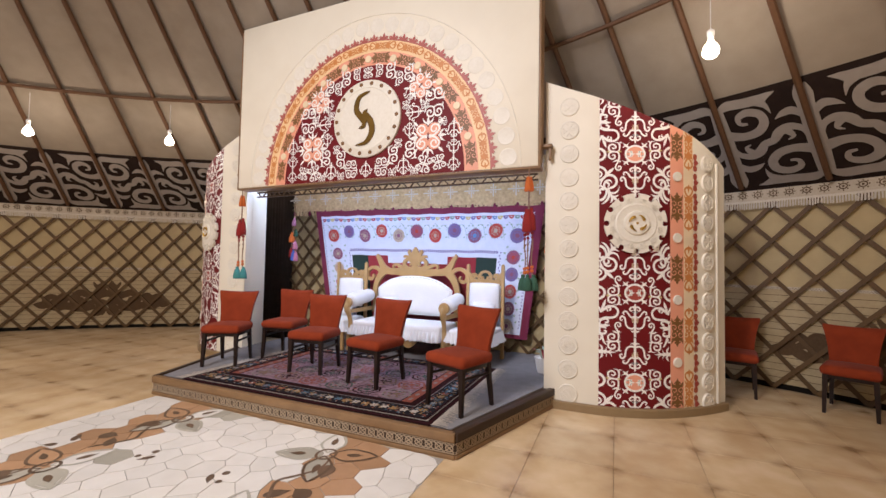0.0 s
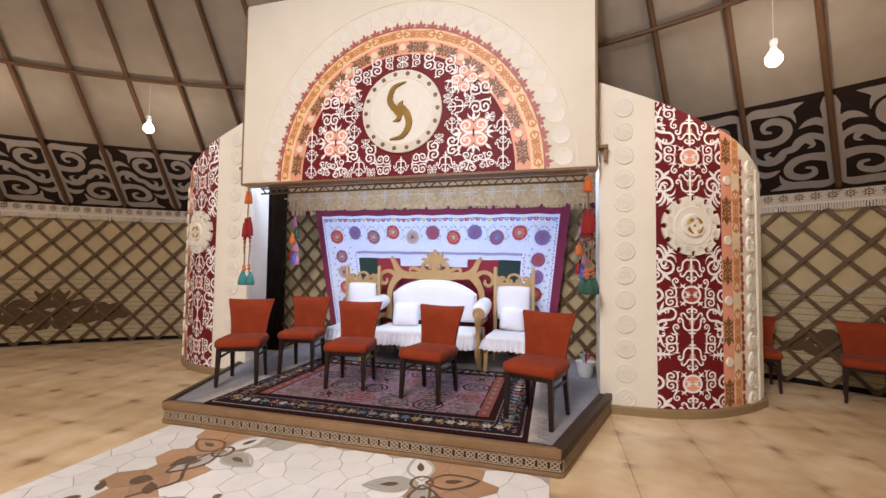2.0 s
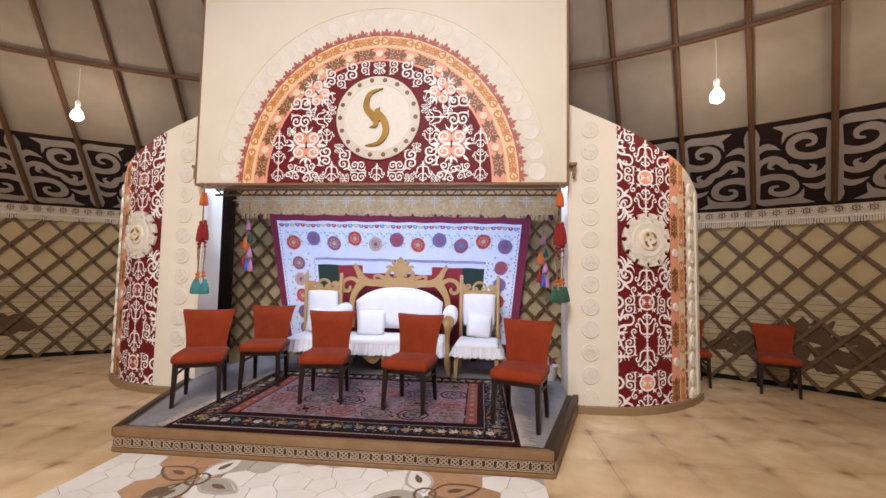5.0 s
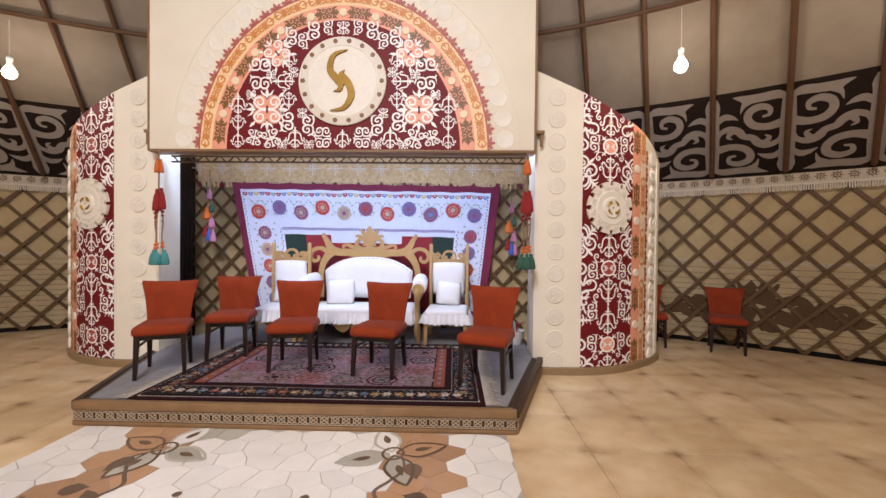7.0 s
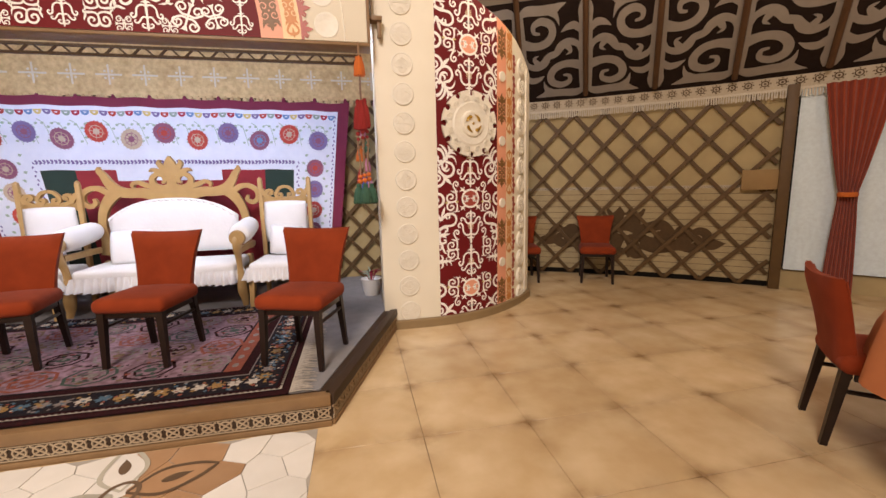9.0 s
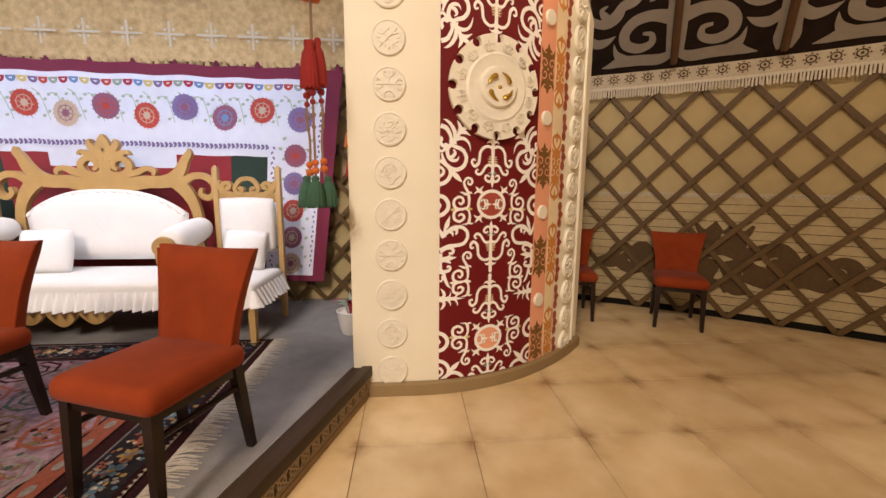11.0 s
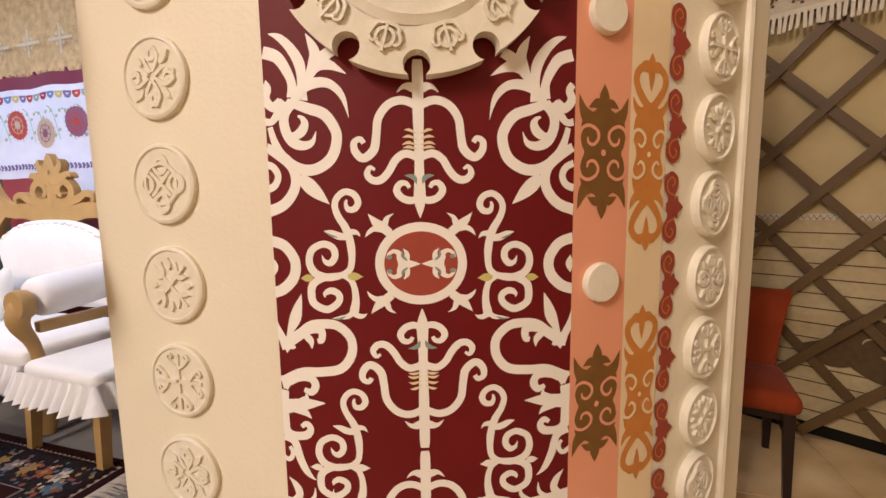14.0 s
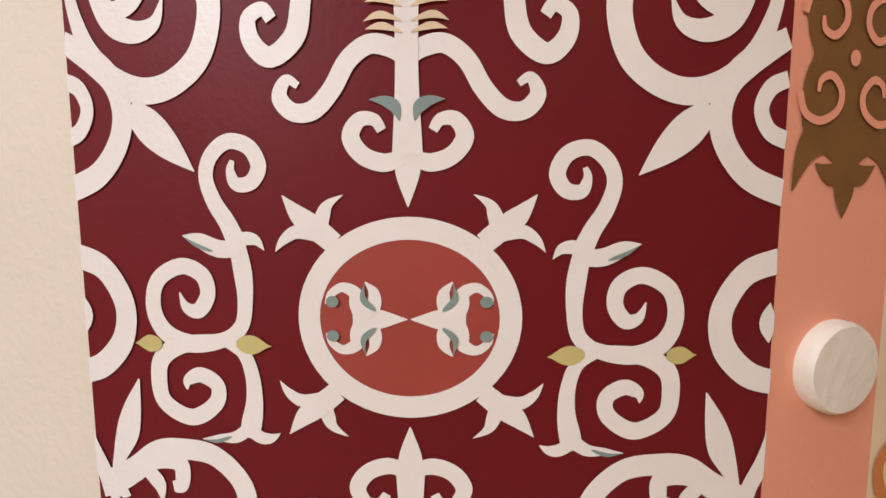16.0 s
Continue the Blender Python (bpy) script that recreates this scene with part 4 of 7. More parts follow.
ROUNDELS = []
for kind in range(4):
    o = Ornament()
    for k in range(4):
        a = 90 * k + (45 if kind % 2 else 0)
        one = Ornament()
        if kind == 0:
            one.stroke([(0, 0.05), (0, 0.75)], 0.09, step=2)
            one.scroll([(0, 0.35), (0.18, 0.45), (0.34, 0.62)], (0.24, 0.66), 0.8, 0.08)
            one.scroll([(0, 0.35), (-0.18, 0.45), (-0.34, 0.62)], (-0.24, 0.66), -0.8, 0.08)
        elif kind == 1:
            one.stroke([(0, 0.0), (0, 0.72)], 0.10, 0.05, step=3)
            one.leaf((0, 0.3), (0.26, 0.6), 0.14)
            one.leaf((0, 0.3), (-0.26, 0.6), 0.14)
            one.leaf((0.3, 0.3), (0.5, 0.5), 0.16)
        elif kind == 2:
            one.ring((0, 0.48), 0.22, 0.22, 0.09, n=14)
            one.stroke([(-0.5, 0.2), (0, 0.62), (0.5, 0.2)], 0.08)
            one.stroke([(0, 0), (0.3, 0.3)], 0.08, step=2)
        else:
            one.scroll([(0.05, 0.1), (0.15, 0.45), (0.40, 0.55)], (0.30, 0.40), -0.9, 0.09)
            one.scroll([(-0.05, 0.1), (-0.15, 0.45), (-0.40, 0.55)], (-0.30, 0.40), 0.9, 0.09)
            one.leaf((0, 0.4), (0, 0.8), 0.16)
        o.add(at(one, 0, 0, 1, 1, 1, a), lambda u, v: (u, v))
    if kind == 2:
        o.ring((0, 0), 0.5, 0.5, 0.08, n=28)
    ROUNDELS.append(o)

BROWN_SCROLL, BROWN_CUT, ORANGE_SCROLL, ORANGE_CUT, RED_CURL, RED_CUT = (Ornament() for _ in range(6))
BROWN_SCROLL.brush([(0, 0.112, 0.012), (0, 0.098, 0.045), (0, 0.078, 0.112), (0, 0.045, 0.128), (0, 0.018, 0.120), (0, 0, 0.105),
                    (0, -0.018, 0.120), (0, -0.045, 0.128), (0, -0.078, 0.112), (0, -0.098, 0.045), (0, -0.112, 0.012)])
ORANGE_SCROLL.brush([(0, 0.125, 0.015), (0, 0.105, 0.07), (0, 0.075, 0.098), (0, 0.04, 0.100), (0, 0, 0.080),
                     (0, -0.04, 0.100), (0, -0.075, 0.098), (0, -0.105, 0.07), (0, -0.125, 0.015)])
for su in (1, -1):
    for sv in (1, -1):
        f = lambda u, v: (su * u, sv * v)
        q = Ornament()
        q.brush([(0.036, 0.072, 0.045), (0.056, 0.094, 0.024), (0.069, 0.130, 0.001)])
        q.brush([(0.0, 0.106, 0.016), (0.020, 0.113, 0.022), (0.042, 0.103, 0.001)])
        BROWN_SCROLL.add(q, f)
        q = Ornament()
        q.brush([(0.068, 0.036, 0.008), (0.060, 0.055, 0.008), (0.040, 0.062, 0.008), (0.019, 0.051, 0.008), (0.015, 0.033, 0.008), (0.028, 0.019, 0.008), (0.042, 0.023, 0.007), (0.045, 0.035, 0.004)])
        BROWN_CUT.add(q, f)
        q = Ornament()
        q.brush([(0.004, 0.110, 0.022), (0.030, 0.138, 0.020), (0.046, 0.166, 0.018), (0.046, 0.190, 0.018), (0.028, 0.206, 0.018), (0.006, 0.202, 0.014)])
        q.brush([(0.0, 0.208, 0.014), (0.022, 0.214, 0.016), (0.040, 0.205, 0.001)])
        q.brush([(0.030, 0.098, 0.026), (0.046, 0.112, 0.016), (0.056, 0.135, 0.001)])
        ORANGE_SCROLL.add(q, f)
        q = Ornament()
        q.brush([(0.056, 0.030, 0.008), (0.050, 0.052, 0.008), (0.034, 0.058, 0.008), (0.017, 0.046, 0.008), (0.015, 0.030, 0.008), (0.026, 0.018, 0.007), (0.036, 0.026, 0.004)])
        ORANGE_CUT.add(q, f)
for sv in (1, -1):
    BROWN_SCROLL.brush([(0, sv * 0.096, 0.014), (0, sv * 0.128, 0.028), (0, sv * 0.157, 0.001)])
    ORANGE_SCROLL.brush([(0, sv * 0.198, 0.012), (0, sv * 0.216, 0.026), (0, sv * 0.242, 0.001)])
    ORANGE_SCROLL.brush([(0, sv * 0.204, 0.022), (0, sv * 0.180, 0.016), (0, sv * 0.152, 0.001)])
    RED_CURL.brush([(0, sv * 0.004, 0.022), (0.001, sv * 0.026, 0.026), (0, sv * 0.045, 0.046), (0, sv * 0.062, 0.052), (0, sv * 0.080, 0.044), (0, sv * 0.092, 0.010)])
    RED_CUT.brush([(0.014, sv * 0.030, 0.004), (-0.010, sv * 0.040, 0.004), (-0.016, sv * 0.062, 0.004), (0.0, sv * 0.078, 0.004), (0.012, sv * 0.064, 0.004), (0.002, sv * 0.054, 0.003)])
    RED_CURL.brush([(0.0, 0, 0.02), (0.020, sv * 0.016, 0.018), (0.024, sv * 0.030, 0.002)])
BROWN_CUT.oval((0, 0), 0.007, 0.008, 6)
ORANGE_CUT.oval((0, 0), 0.006, 0.007, 6)
RED_CURL.brush([(-0.018, 0, 0.022), (0.004, 0, 0.040), (0.026, 0, 0.034), (0.042, 0, 0.012), (0.048, 0, 0.001)])


build_wing(1)
build_wing(-1)

# ---------- arch panel over the stage ----------
PX0, PX1, PY, PZ0, PZ1 = -5.045, -0.75, 4.25, 2.515, 4.86
panel = thing("arch_panel", Matrix(), "large cream panel with a maroon arch of scrollwork over the stage", "arch panel", kind="structure")
bm = bmesh.new()
box(bm, ((PX0 + PX1) / 2, PY + 0.09, (PZ0 + PZ1) / 2), (PX1 - PX0, 0.18, PZ1 - PZ0), 0.008)
part("board", bm, CREAM, panel)
for x in (PX0 - 0.012, PX1 + 0.012):
    bm = bmesh.new()
    box(bm, (x, PY + 0.10, (PZ0 + PZ1) / 2), (0.024, 0.20, PZ1 - PZ0 + 0.02), 0.004)
    part("side_board", bm, EDGEWOOD, panel)
bm = bmesh.new()
box(bm, ((PX0 + PX1) / 2, PY + 0.10, PZ0 - 0.014), (PX1 - PX0 + 0.04, 0.20, 0.024), 0.004)
part("bottom_board", bm, EDGEWOOD, panel)
ACX = -2.862


def on_panel(u, v, h=0.0):
    return Vector((ACX + u, PY - h, PZ0 + v))


def arch_field(name, rx0, ry0, rx1, ry1, h, mat):
    n = 64
    verts, faces = [], []
    for k in range(n + 1):
        a = math.pi * k / n
        verts += [on_panel(rx0 * math.cos(a), ry0 * math.sin(a), h), on_panel(rx1 * math.cos(a), ry1 * math.sin(a), h)]
    for k in range(n):
        faces.append((2 * k, 2 * k + 1, 2 * k + 3, 2 * k + 2))
    raw(name, verts, faces, mat, panel)


RIM = material("rim_red_paint", (0.44, 0.12, 0.09), 0.5, other=(0.38, 0.09, 0.07), scale=14)
APRICOT = material("apricot_paint", (0.86, 0.62, 0.33), 0.5, other=(0.82, 0.54, 0.25), scale=14)
arch_field("red_rim", 1.60, 1.72, 1.622, 1.742, 0.004, RIM)
arch_field("maroon_arch", 0.0, 0.0, 1.30, 1.42, 0.004, MAROON)
arch_field("salmon_arch", 1.30, 1.42, 1.465, 1.585, 0.0045, SALMON)
arch_field("buff_arch", 1.465, 1.585, 1.60, 1.72, 0.004, APRICOT)


def polar(a, r, extra=0.12):
    """A point of the arch at an angle in degrees; r is measured along the springing line."""
    return r * math.cos(radians(a)), (r + extra * min(1, r / 1.3)) * math.sin(radians(a))


def along_arch(o, a, r, k, name, mat, h, turn=0.0, sv=1):
    c, s = math.cos(radians(a)), math.sin(radians(a))
    u0, v0 = polar(a, r)
    # up in the drawing points outwards
    ob = at(o, 0, 0, k, 1, sv, turn)
    ob.lay(name, lambda u, v: on_panel(u0 + v * c + u * s, max(0.004, v0 + v * s - u * c), h), mat, panel)


NB = 12
for k in range(NB):
    a = 180 * (k + 0.5) / NB
    along_arch(BROWN_SCROLL, a, 1.385, 0.95, "brown_scroll", BROWN, 0.007, 90)
    along_arch(BROWN_CUT, a, 1.385, 0.95, "scroll_line", SALMON, 0.0082, 90)
    along_arch(ORANGE_CUT, a, 1.535, 0.86, "scroll_line", APRICOT, 0.0082, 90)
    along_arch(ORANGE_SCROLL, a, 1.535, 0.86, "orange_scroll", ORANGE, 0.007, 90)
for k in range(NB + 1):
    a = 180 * k / NB
    u0, v0 = polar(a, 1.385)
    if 0 < k < NB:
        bm = bmesh.new()
        lathe(bm, [(0.046, 0), (0.046, 0.010), (0.040, 0.016), (0.0005, 0.018)], 20, Matrix.Translation(on_panel(u0, v0, 0.002)) @ pose(0, 0, 0, 90))
        part("button", bm, BUFF, panel)
CROWN = Ornament()
CROWN.leaf((0, -0.01), (0, 0.085), 0.042)
for su in (1, -1):
    CROWN.leaf((su * 0.012, 0.0), (su * 0.052, 0.048), 0.026, -0.15 * su)
    CROWN.scroll([(su * 0.02, 0.0), (su * 0.05, 0.004), (su * 0.066, 0.018)], (su * 0.052, 0.020), 0.6 * su, 0.011)
for k in range(36):
    along_arch(CROWN, 180 * (k + 0.5) / 36, 1.622, 0.92, "red_crown", RIM, 0.007)
# scalloped relief border
for k in range(26):
    a = 180 * (k + 0.5) / 26
    u0, v0 = polar(a, 1.80)
    bm = bmesh.new()
    lathe(bm, [(0.098, 0), (0.095, 0.0025), (0.090, 0.0035), (0.084, 0.0035), (0.080, 0.0025), (0.0005, 0.0025)], 26, Matrix.Translation(on_panel(u0, max(0.10, v0), 0.0)) @ pose(0, 0, 0, 90))
    ob = part("roundel", bm, RELIEF, panel)
bm = bmesh.new()
tube(bm, [on_panel(*polar(180 * k / 60, 1.935), 0.002) for k in range(61)], 0.006, 6)
part("bead", bm, RELIEF, panel)

# scrollwork inside the arch
def motif(o, name, u0, v0, k, turn, mat=None, h=0.0075, su=1, sv=1):
    at(o, 0, 0, k, su, sv, turn).lay(name, lambda u, v: on_panel(u0 + u, max(0.006, v0 + v), h), mat or ORN, panel)


# a lyre of four curls on a stem, and a quatrefoil with a curl in every lobe; both two units across
LYRE, QUAD, LOBES = Ornament(), Ornament(), Ornament()
LYRE.stroke([(0, -0.95), (0, 0.95)], 0.15, step=2)
for su in (1, -1):
    for sv in (1, -1):
        LYRE.scroll([(0, sv * 0.12), (su * 0.42, sv * 0.10), (su * 0.86, sv * 0.42)], (su * 0.52, sv * 0.52), 1.0 * su * sv, 0.15, 0.7, 0.34)
        LYRE.leaf((0, sv * 0.62), (su * 0.26, sv * 0.98), 0.17, 0.12 * su * sv)
        QUAD.scroll([(su * 0.05, sv * 0.05), (su * 0.40, sv * 0.06), (su * 0.70, sv * 0.34)], (su * 0.40, sv * 0.40), 1.05 * su * sv, 0.10, 0.8, 0.34)
        QUAD.leaf((su * 0.66, sv * 0.66), (su * 0.98, sv * 0.98), 0.16)
        LOBES.dot((su * 0.38, sv * 0.38), 0.40)
    QUAD.leaf((su * 0.62, 0), (su * 1.20, 0), 0.17)
    QUAD.leaf((0, su * 0.62), (0, su * 1.20), 0.17)
    for sv in (1, -1):
        QUAD.leaf((su * 0.72, 0), (su * 1.10, sv * 0.36), 0.12, 0.15 * su * sv)
        QUAD.leaf((0, su * 0.72), (sv * 0.36, su * 1.10), 0.12, -0.15 * su * sv)
ROSES = ((0.845, 0.44, 0.205, 0), (0.735, 1.06, 0.165, 42))
for su in (1, -1):
    for u0, v0, k, turn in ROSES:
        motif(LOBES, "rose_lobe", su * u0, v0, k, su * -turn, SALMON, 0.0052)
        motif(QUAD, "quatrefoil_scroll", su * u0, v0, k, su * -turn)
# the wings' scrolls again, smaller: double curls, trees and lyres, alike on both sides
CURLS = Ornament()
for one in list(S3.strokes())[1:]:
    CURLS.add(one, lambda u, v: (u - 152, v + 22))
STEM3 = Ornament().add(TREE, lambda u, v: (u, v - 205))
done = []
for su in (1, -1):
    for u0, v0, turn, k in ((-0.62, 0.31, 0, 0.0016), (-0.38, 0.27, 180, 0.0015), (-0.33, 1.31, 0, 0.0015), (-0.58, 1.235, 0, 0.0014), (-0.445, 1.20, 180, 0.0012),
                            (-0.92, 0.93, 90, 0.0016), (-0.92, 0.735, -90, 0.0016), (-0.22, 0.19, 90, 0.0012), (-0.22, 0.075, -90, 0.0012), (-0.165, 1.345, 180, 0.0011)):
        at(CURLS, 0, 0, k, 1, 1, turn).lay("double_curl", lambda u, v: on_panel(su * (u0 + u), max(0.006, v0 + v), 0.0075), ORN, panel)
        done.append((su * u0, v0, 0.095))
    for u0, v0, turn, k in ((-0.53, 0.125, 0, 0.00098), (-1.17, 0.50, 0, 0.00095), (-1.17, 0.29, 180, 0.00080), (-1.17, 0.10, 0, 0.00075), (-0.66, 0.75, 90, 0.0010), (-0.60, 0.54, 180, 0.0008), (-0.60, 0.99, 0, 0.0008)):
        at(STEM3, 0, 0, k, 1, 1, turn).lay("tree_scroll", lambda u, v: on_panel(su * (u0 + u), max(0.006, v0 + v), 0.0078), ORN, panel)
        done.append((su * u0, v0, 0.10))
    for u0, v0, turn, k in ((-0.80, 0.12, 20, 0.105), (-0.985, 0.13, -15, 0.09)):
        motif(LYRE, "lyre_scroll", su * u0, v0, k, su * turn)
        done.append((su * u0, v0, 0.09))
motif(LYRE, "lyre_scroll", 0, 1.335, 0.075, 0)
at(STEM3, 0, 0, 0.00085, 1, 1, 0).lay("tree_scroll", lambda u, v: on_panel(u, max(0.006, 0.115 + v), 0.0078), ORN, panel)
done += [(0, 1.335, 0.08), (0, 0.115, 0.09)]
# small lyres fill what is left of the field
for j in range(56):
    for i in range(53):
        u0, v0 = 0.025 * i, 0.05 + 0.025 * j
        inside = (u0 / 1.23) ** 2 + (v0 / 1.35) ** 2 < 1 and math.hypot(u0, v0 - 0.745) > 0.545
        if inside and all(math.hypot(u0 - x, v0 - y) > r + 0.048 for x, y, r in done) and all(math.hypot(u0 - x, v0 - y) > 0.92 * r + 0.05 for x, y, r, _ in ROSES):
            done += [(u0, v0, 0.055), (-u0, v0, 0.055)]
            for su in (1, -1):
                motif(LYRE, "lyre_scroll", su * u0, v0, 0.058, 90 * ((i + j) % 2))

# disc with a gilt emblem
DV, DRA = 0.745, 0.485
bm = bmesh.new()
lathe(bm, [(DRA, 0.004), (DRA, 0.030), (DRA - 0.012, 0.040), (DRA - 0.080, 0.040), (DRA - 0.088, 0.046), (DRA - 0.100, 0.046), (DRA - 0.106, 0.040), (0.0005, 0.040)], 72,
      Matrix.Translation(on_panel(0, DV)) @ pose(0, 0, 0, 90))
disc = part("disc", bm, RELIEF, panel, "cream plaster disc")
for k in range(18):
    a = 2 * math.pi * k / 18
    bm = bmesh.new()
    lathe(bm, [(0.026, 0.0), (0.024, 0.004), (0.0005, 0.004)], 14, Matrix.Translation(on_panel(0.437 * math.cos(a), DV + 0.437 * math.sin(a), 0.040)) @ pose(0, 0, 0, 90))
    part("rim_hole", bm, BROWN, disc)
em = Ornament()
em.stroke([(0.06, 0.33), (-0.09, 0.27), (-0.13, 0.12), (-0.06, 0.02), (0.01, -0.06)], 0.004, 0.07, 0.07)
em.stroke([(-0.13, -0.33), (0.02, -0.30), (0.10, -0.18), (0.08, -0.05), (0.0, 0.05)], 0.004, 0.07, 0.07)
em.leaf((-0.02, 0.02), (0.03, 0.11), 0.05, 0.1)
em.leaf((0.0, -0.03), (-0.09, -0.12), 0.05, 0.25)
solid(em, "emblem", lambda u, v, h: on_panel(u, DV + v, h), 0.040, 0.060, GILT, disc, "gilt curved emblem")

# wooden rail behind the panel's foot, and a bracket to the wing
bm = bmesh.new()
for z in (2.430, 2.495):
    box(bm, ((PX0 + PX1) / 2, PY + 0.30, z), (PX1 - PX0 - 0.1, 0.03, 0.018))
for k in range(44):
    x = PX0 + 0.1 + (PX1 - PX0 - 0.2) * k / 43
    box(bm, (0, 0, 0), (0.012, 0.02, 0.078), 0, Matrix.Translation((x, PY + 0.30, 2.462)) @ pose(0, 0, 0, 0, 45 if k % 2 else -45, 0))
part("support_rail", bm, BAR, panel, "brown openwork wooden rail")
for x in (PX1 + 0.075, PX0 - 0.075):
    bm = bmesh.new()
    box(bm, (x, PY + 0.13, 2.74), (0.11, 0.10, 0.035), 0.004)
    box(bm, (x + (0.03 if x > AX else -0.03), PY + 0.13, 2.66), (0.03, 0.05, 0.13), 0.004)
    part("bracket", bm, EDGEWOOD, panel, "small wooden bracket")

# ---------- lattice screen behind the stage ----------
SX0, SX1, SY = -5.66, -0.45, 5.98
screen = thing("back_screen", Matrix(), "flat lattice screen with cloth behind the stage", "screen", kind="structure")
bm = bmesh.new()
box(bm, ((SX0 + SX1) / 2, SY + 0.07, 1.55), (SX1 - SX0, 0.04, 3.1))
part("cloth", bm, CLOTH, screen)
P2 = 0.30
for sign in (1, -1):
    for k in range(-9, 19):
        x0 = SX0 + P2 * k
        z0, z1 = 0.20, 2.75
        pts = []
        for j in range(2):
            z = (z0, z1)[j]
            x = x0 + sign * (z - z0) * 0.92 + (0 if sign > 0 else 2.4)
            pts.append((x, z))
        (xa, za), (xb, zb) = pts
        lo, hi = SX0 + 0.03, SX1 - 0.03
        t0, t1 = sorted(((lo - xa) / (xb - xa), (hi - xa) / (xb - xa)))
        t0, t1 = max(0, t0), min(1, t1)
        if t1 - t0 < 0.05:
            continue
        a = Vector((xa + (xb - xa) * t0, SY - (0.0 if sign > 0 else 0.018), za + (zb - za) * t0))
        b = Vector((xa + (xb - xa) * t1, SY - (0.0 if sign > 0 else 0.018), za + (zb - za) * t1))
        bm = bmesh.new()
        d = b - a
        box(bm, (0, 0, 0), (d.length, 0.018, 0.042), 0, Matrix.Translation((a + b) / 2) @ Matrix.Rotation(-math.atan2(d.z, d.x), 4, "Y"))
        part("lath", bm, BAR, screen)

# the unlit void beside the screen, darkened by an added dark brown sheet
void_dark = material("unlit_void_brown", (0.034, 0.024, 0.018), 0.95, other=(0.055, 0.038, 0.027), scale=7, bump=0.3, bump_scale=60, gloss=0.06)
gap = thing("side_curtain", Matrix(), "added dark brown sheet standing in for the unlit gap beside the lattice screen", "curtain", kind="structure")
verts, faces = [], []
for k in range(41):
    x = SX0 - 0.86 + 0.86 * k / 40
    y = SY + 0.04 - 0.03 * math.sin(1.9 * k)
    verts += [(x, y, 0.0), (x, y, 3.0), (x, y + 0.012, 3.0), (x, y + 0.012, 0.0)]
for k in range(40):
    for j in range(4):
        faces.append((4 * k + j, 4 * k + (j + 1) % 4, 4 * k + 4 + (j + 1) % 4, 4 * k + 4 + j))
raw("cloth", verts, faces, void_dark, gap, "", True)

# old woven band above the quilt, with a tufted fringe
band_t = thing("woven_hanging", Matrix(), "faded tan woven band with pale crosses and a tufted fringe", "wall hanging")
bm = bmesh.new()
n = 60
rows = []
for z in (2.38, 2.55, 2.75, 2.95):
    rows.append([bm.verts.new((SX0 + 0.12 + (SX1 - SX0 - 0.2) * k / n, SY - 0.06 - 0.012 * math.sin(k * 0.9) - 0.02 * (2.95 - z), z + 0.012 * math.sin(k * 0.35))) for k in range(n + 1)])
for a, b in zip(rows, rows[1:]):
    for k in range(n):
        bm.faces.new((a[k], a[k + 1], b[k + 1], b[k]))
part("cloth", bm, WEAVE, band_t, smooth=180)
for k in range(15):
    cross = Ornament()
    x = SX0 + 0.17 + 0.345 * k
    for dx, dz in ((0.125, 0), (0, 0.105)):
        cross.stroke([(x - dx, 2.60 - dz), (x + dx, 2.60 + dz)], 0.020, step=1)
    for du, dv in ((0.035, 0.035), (-0.035, 0.035), (0.035, -0.035), (-0.035, -0.035)):
        cross.dot((x + du, 2.60 + dv), 0.014, n=8)
    cross.lay("woven_cross", lambda u, v: (u, SY - 0.100, v), FRINGE, band_t)
rnd = random.Random(9)
for k in range(72):
    x = SX0 + 0.15 + (SX1 - SX0 - 0.26) * k / 71
    bm = bmesh.new()
    lathe(bm, [(0.010, 0), (0.024, -0.03), (0.030, -0.075), (0.018, -0.09)], 7, Matrix.Translation((x, SY - 0.085, 2.40)) @ pose(0, 0, 0, 6 * rnd.random(), 10 * (rnd.random() - 0.5)), 0.6)
    part("tuft", bm, WEAVE if k % 5 else PLUM, band_t)

# ---------- chairs ----------


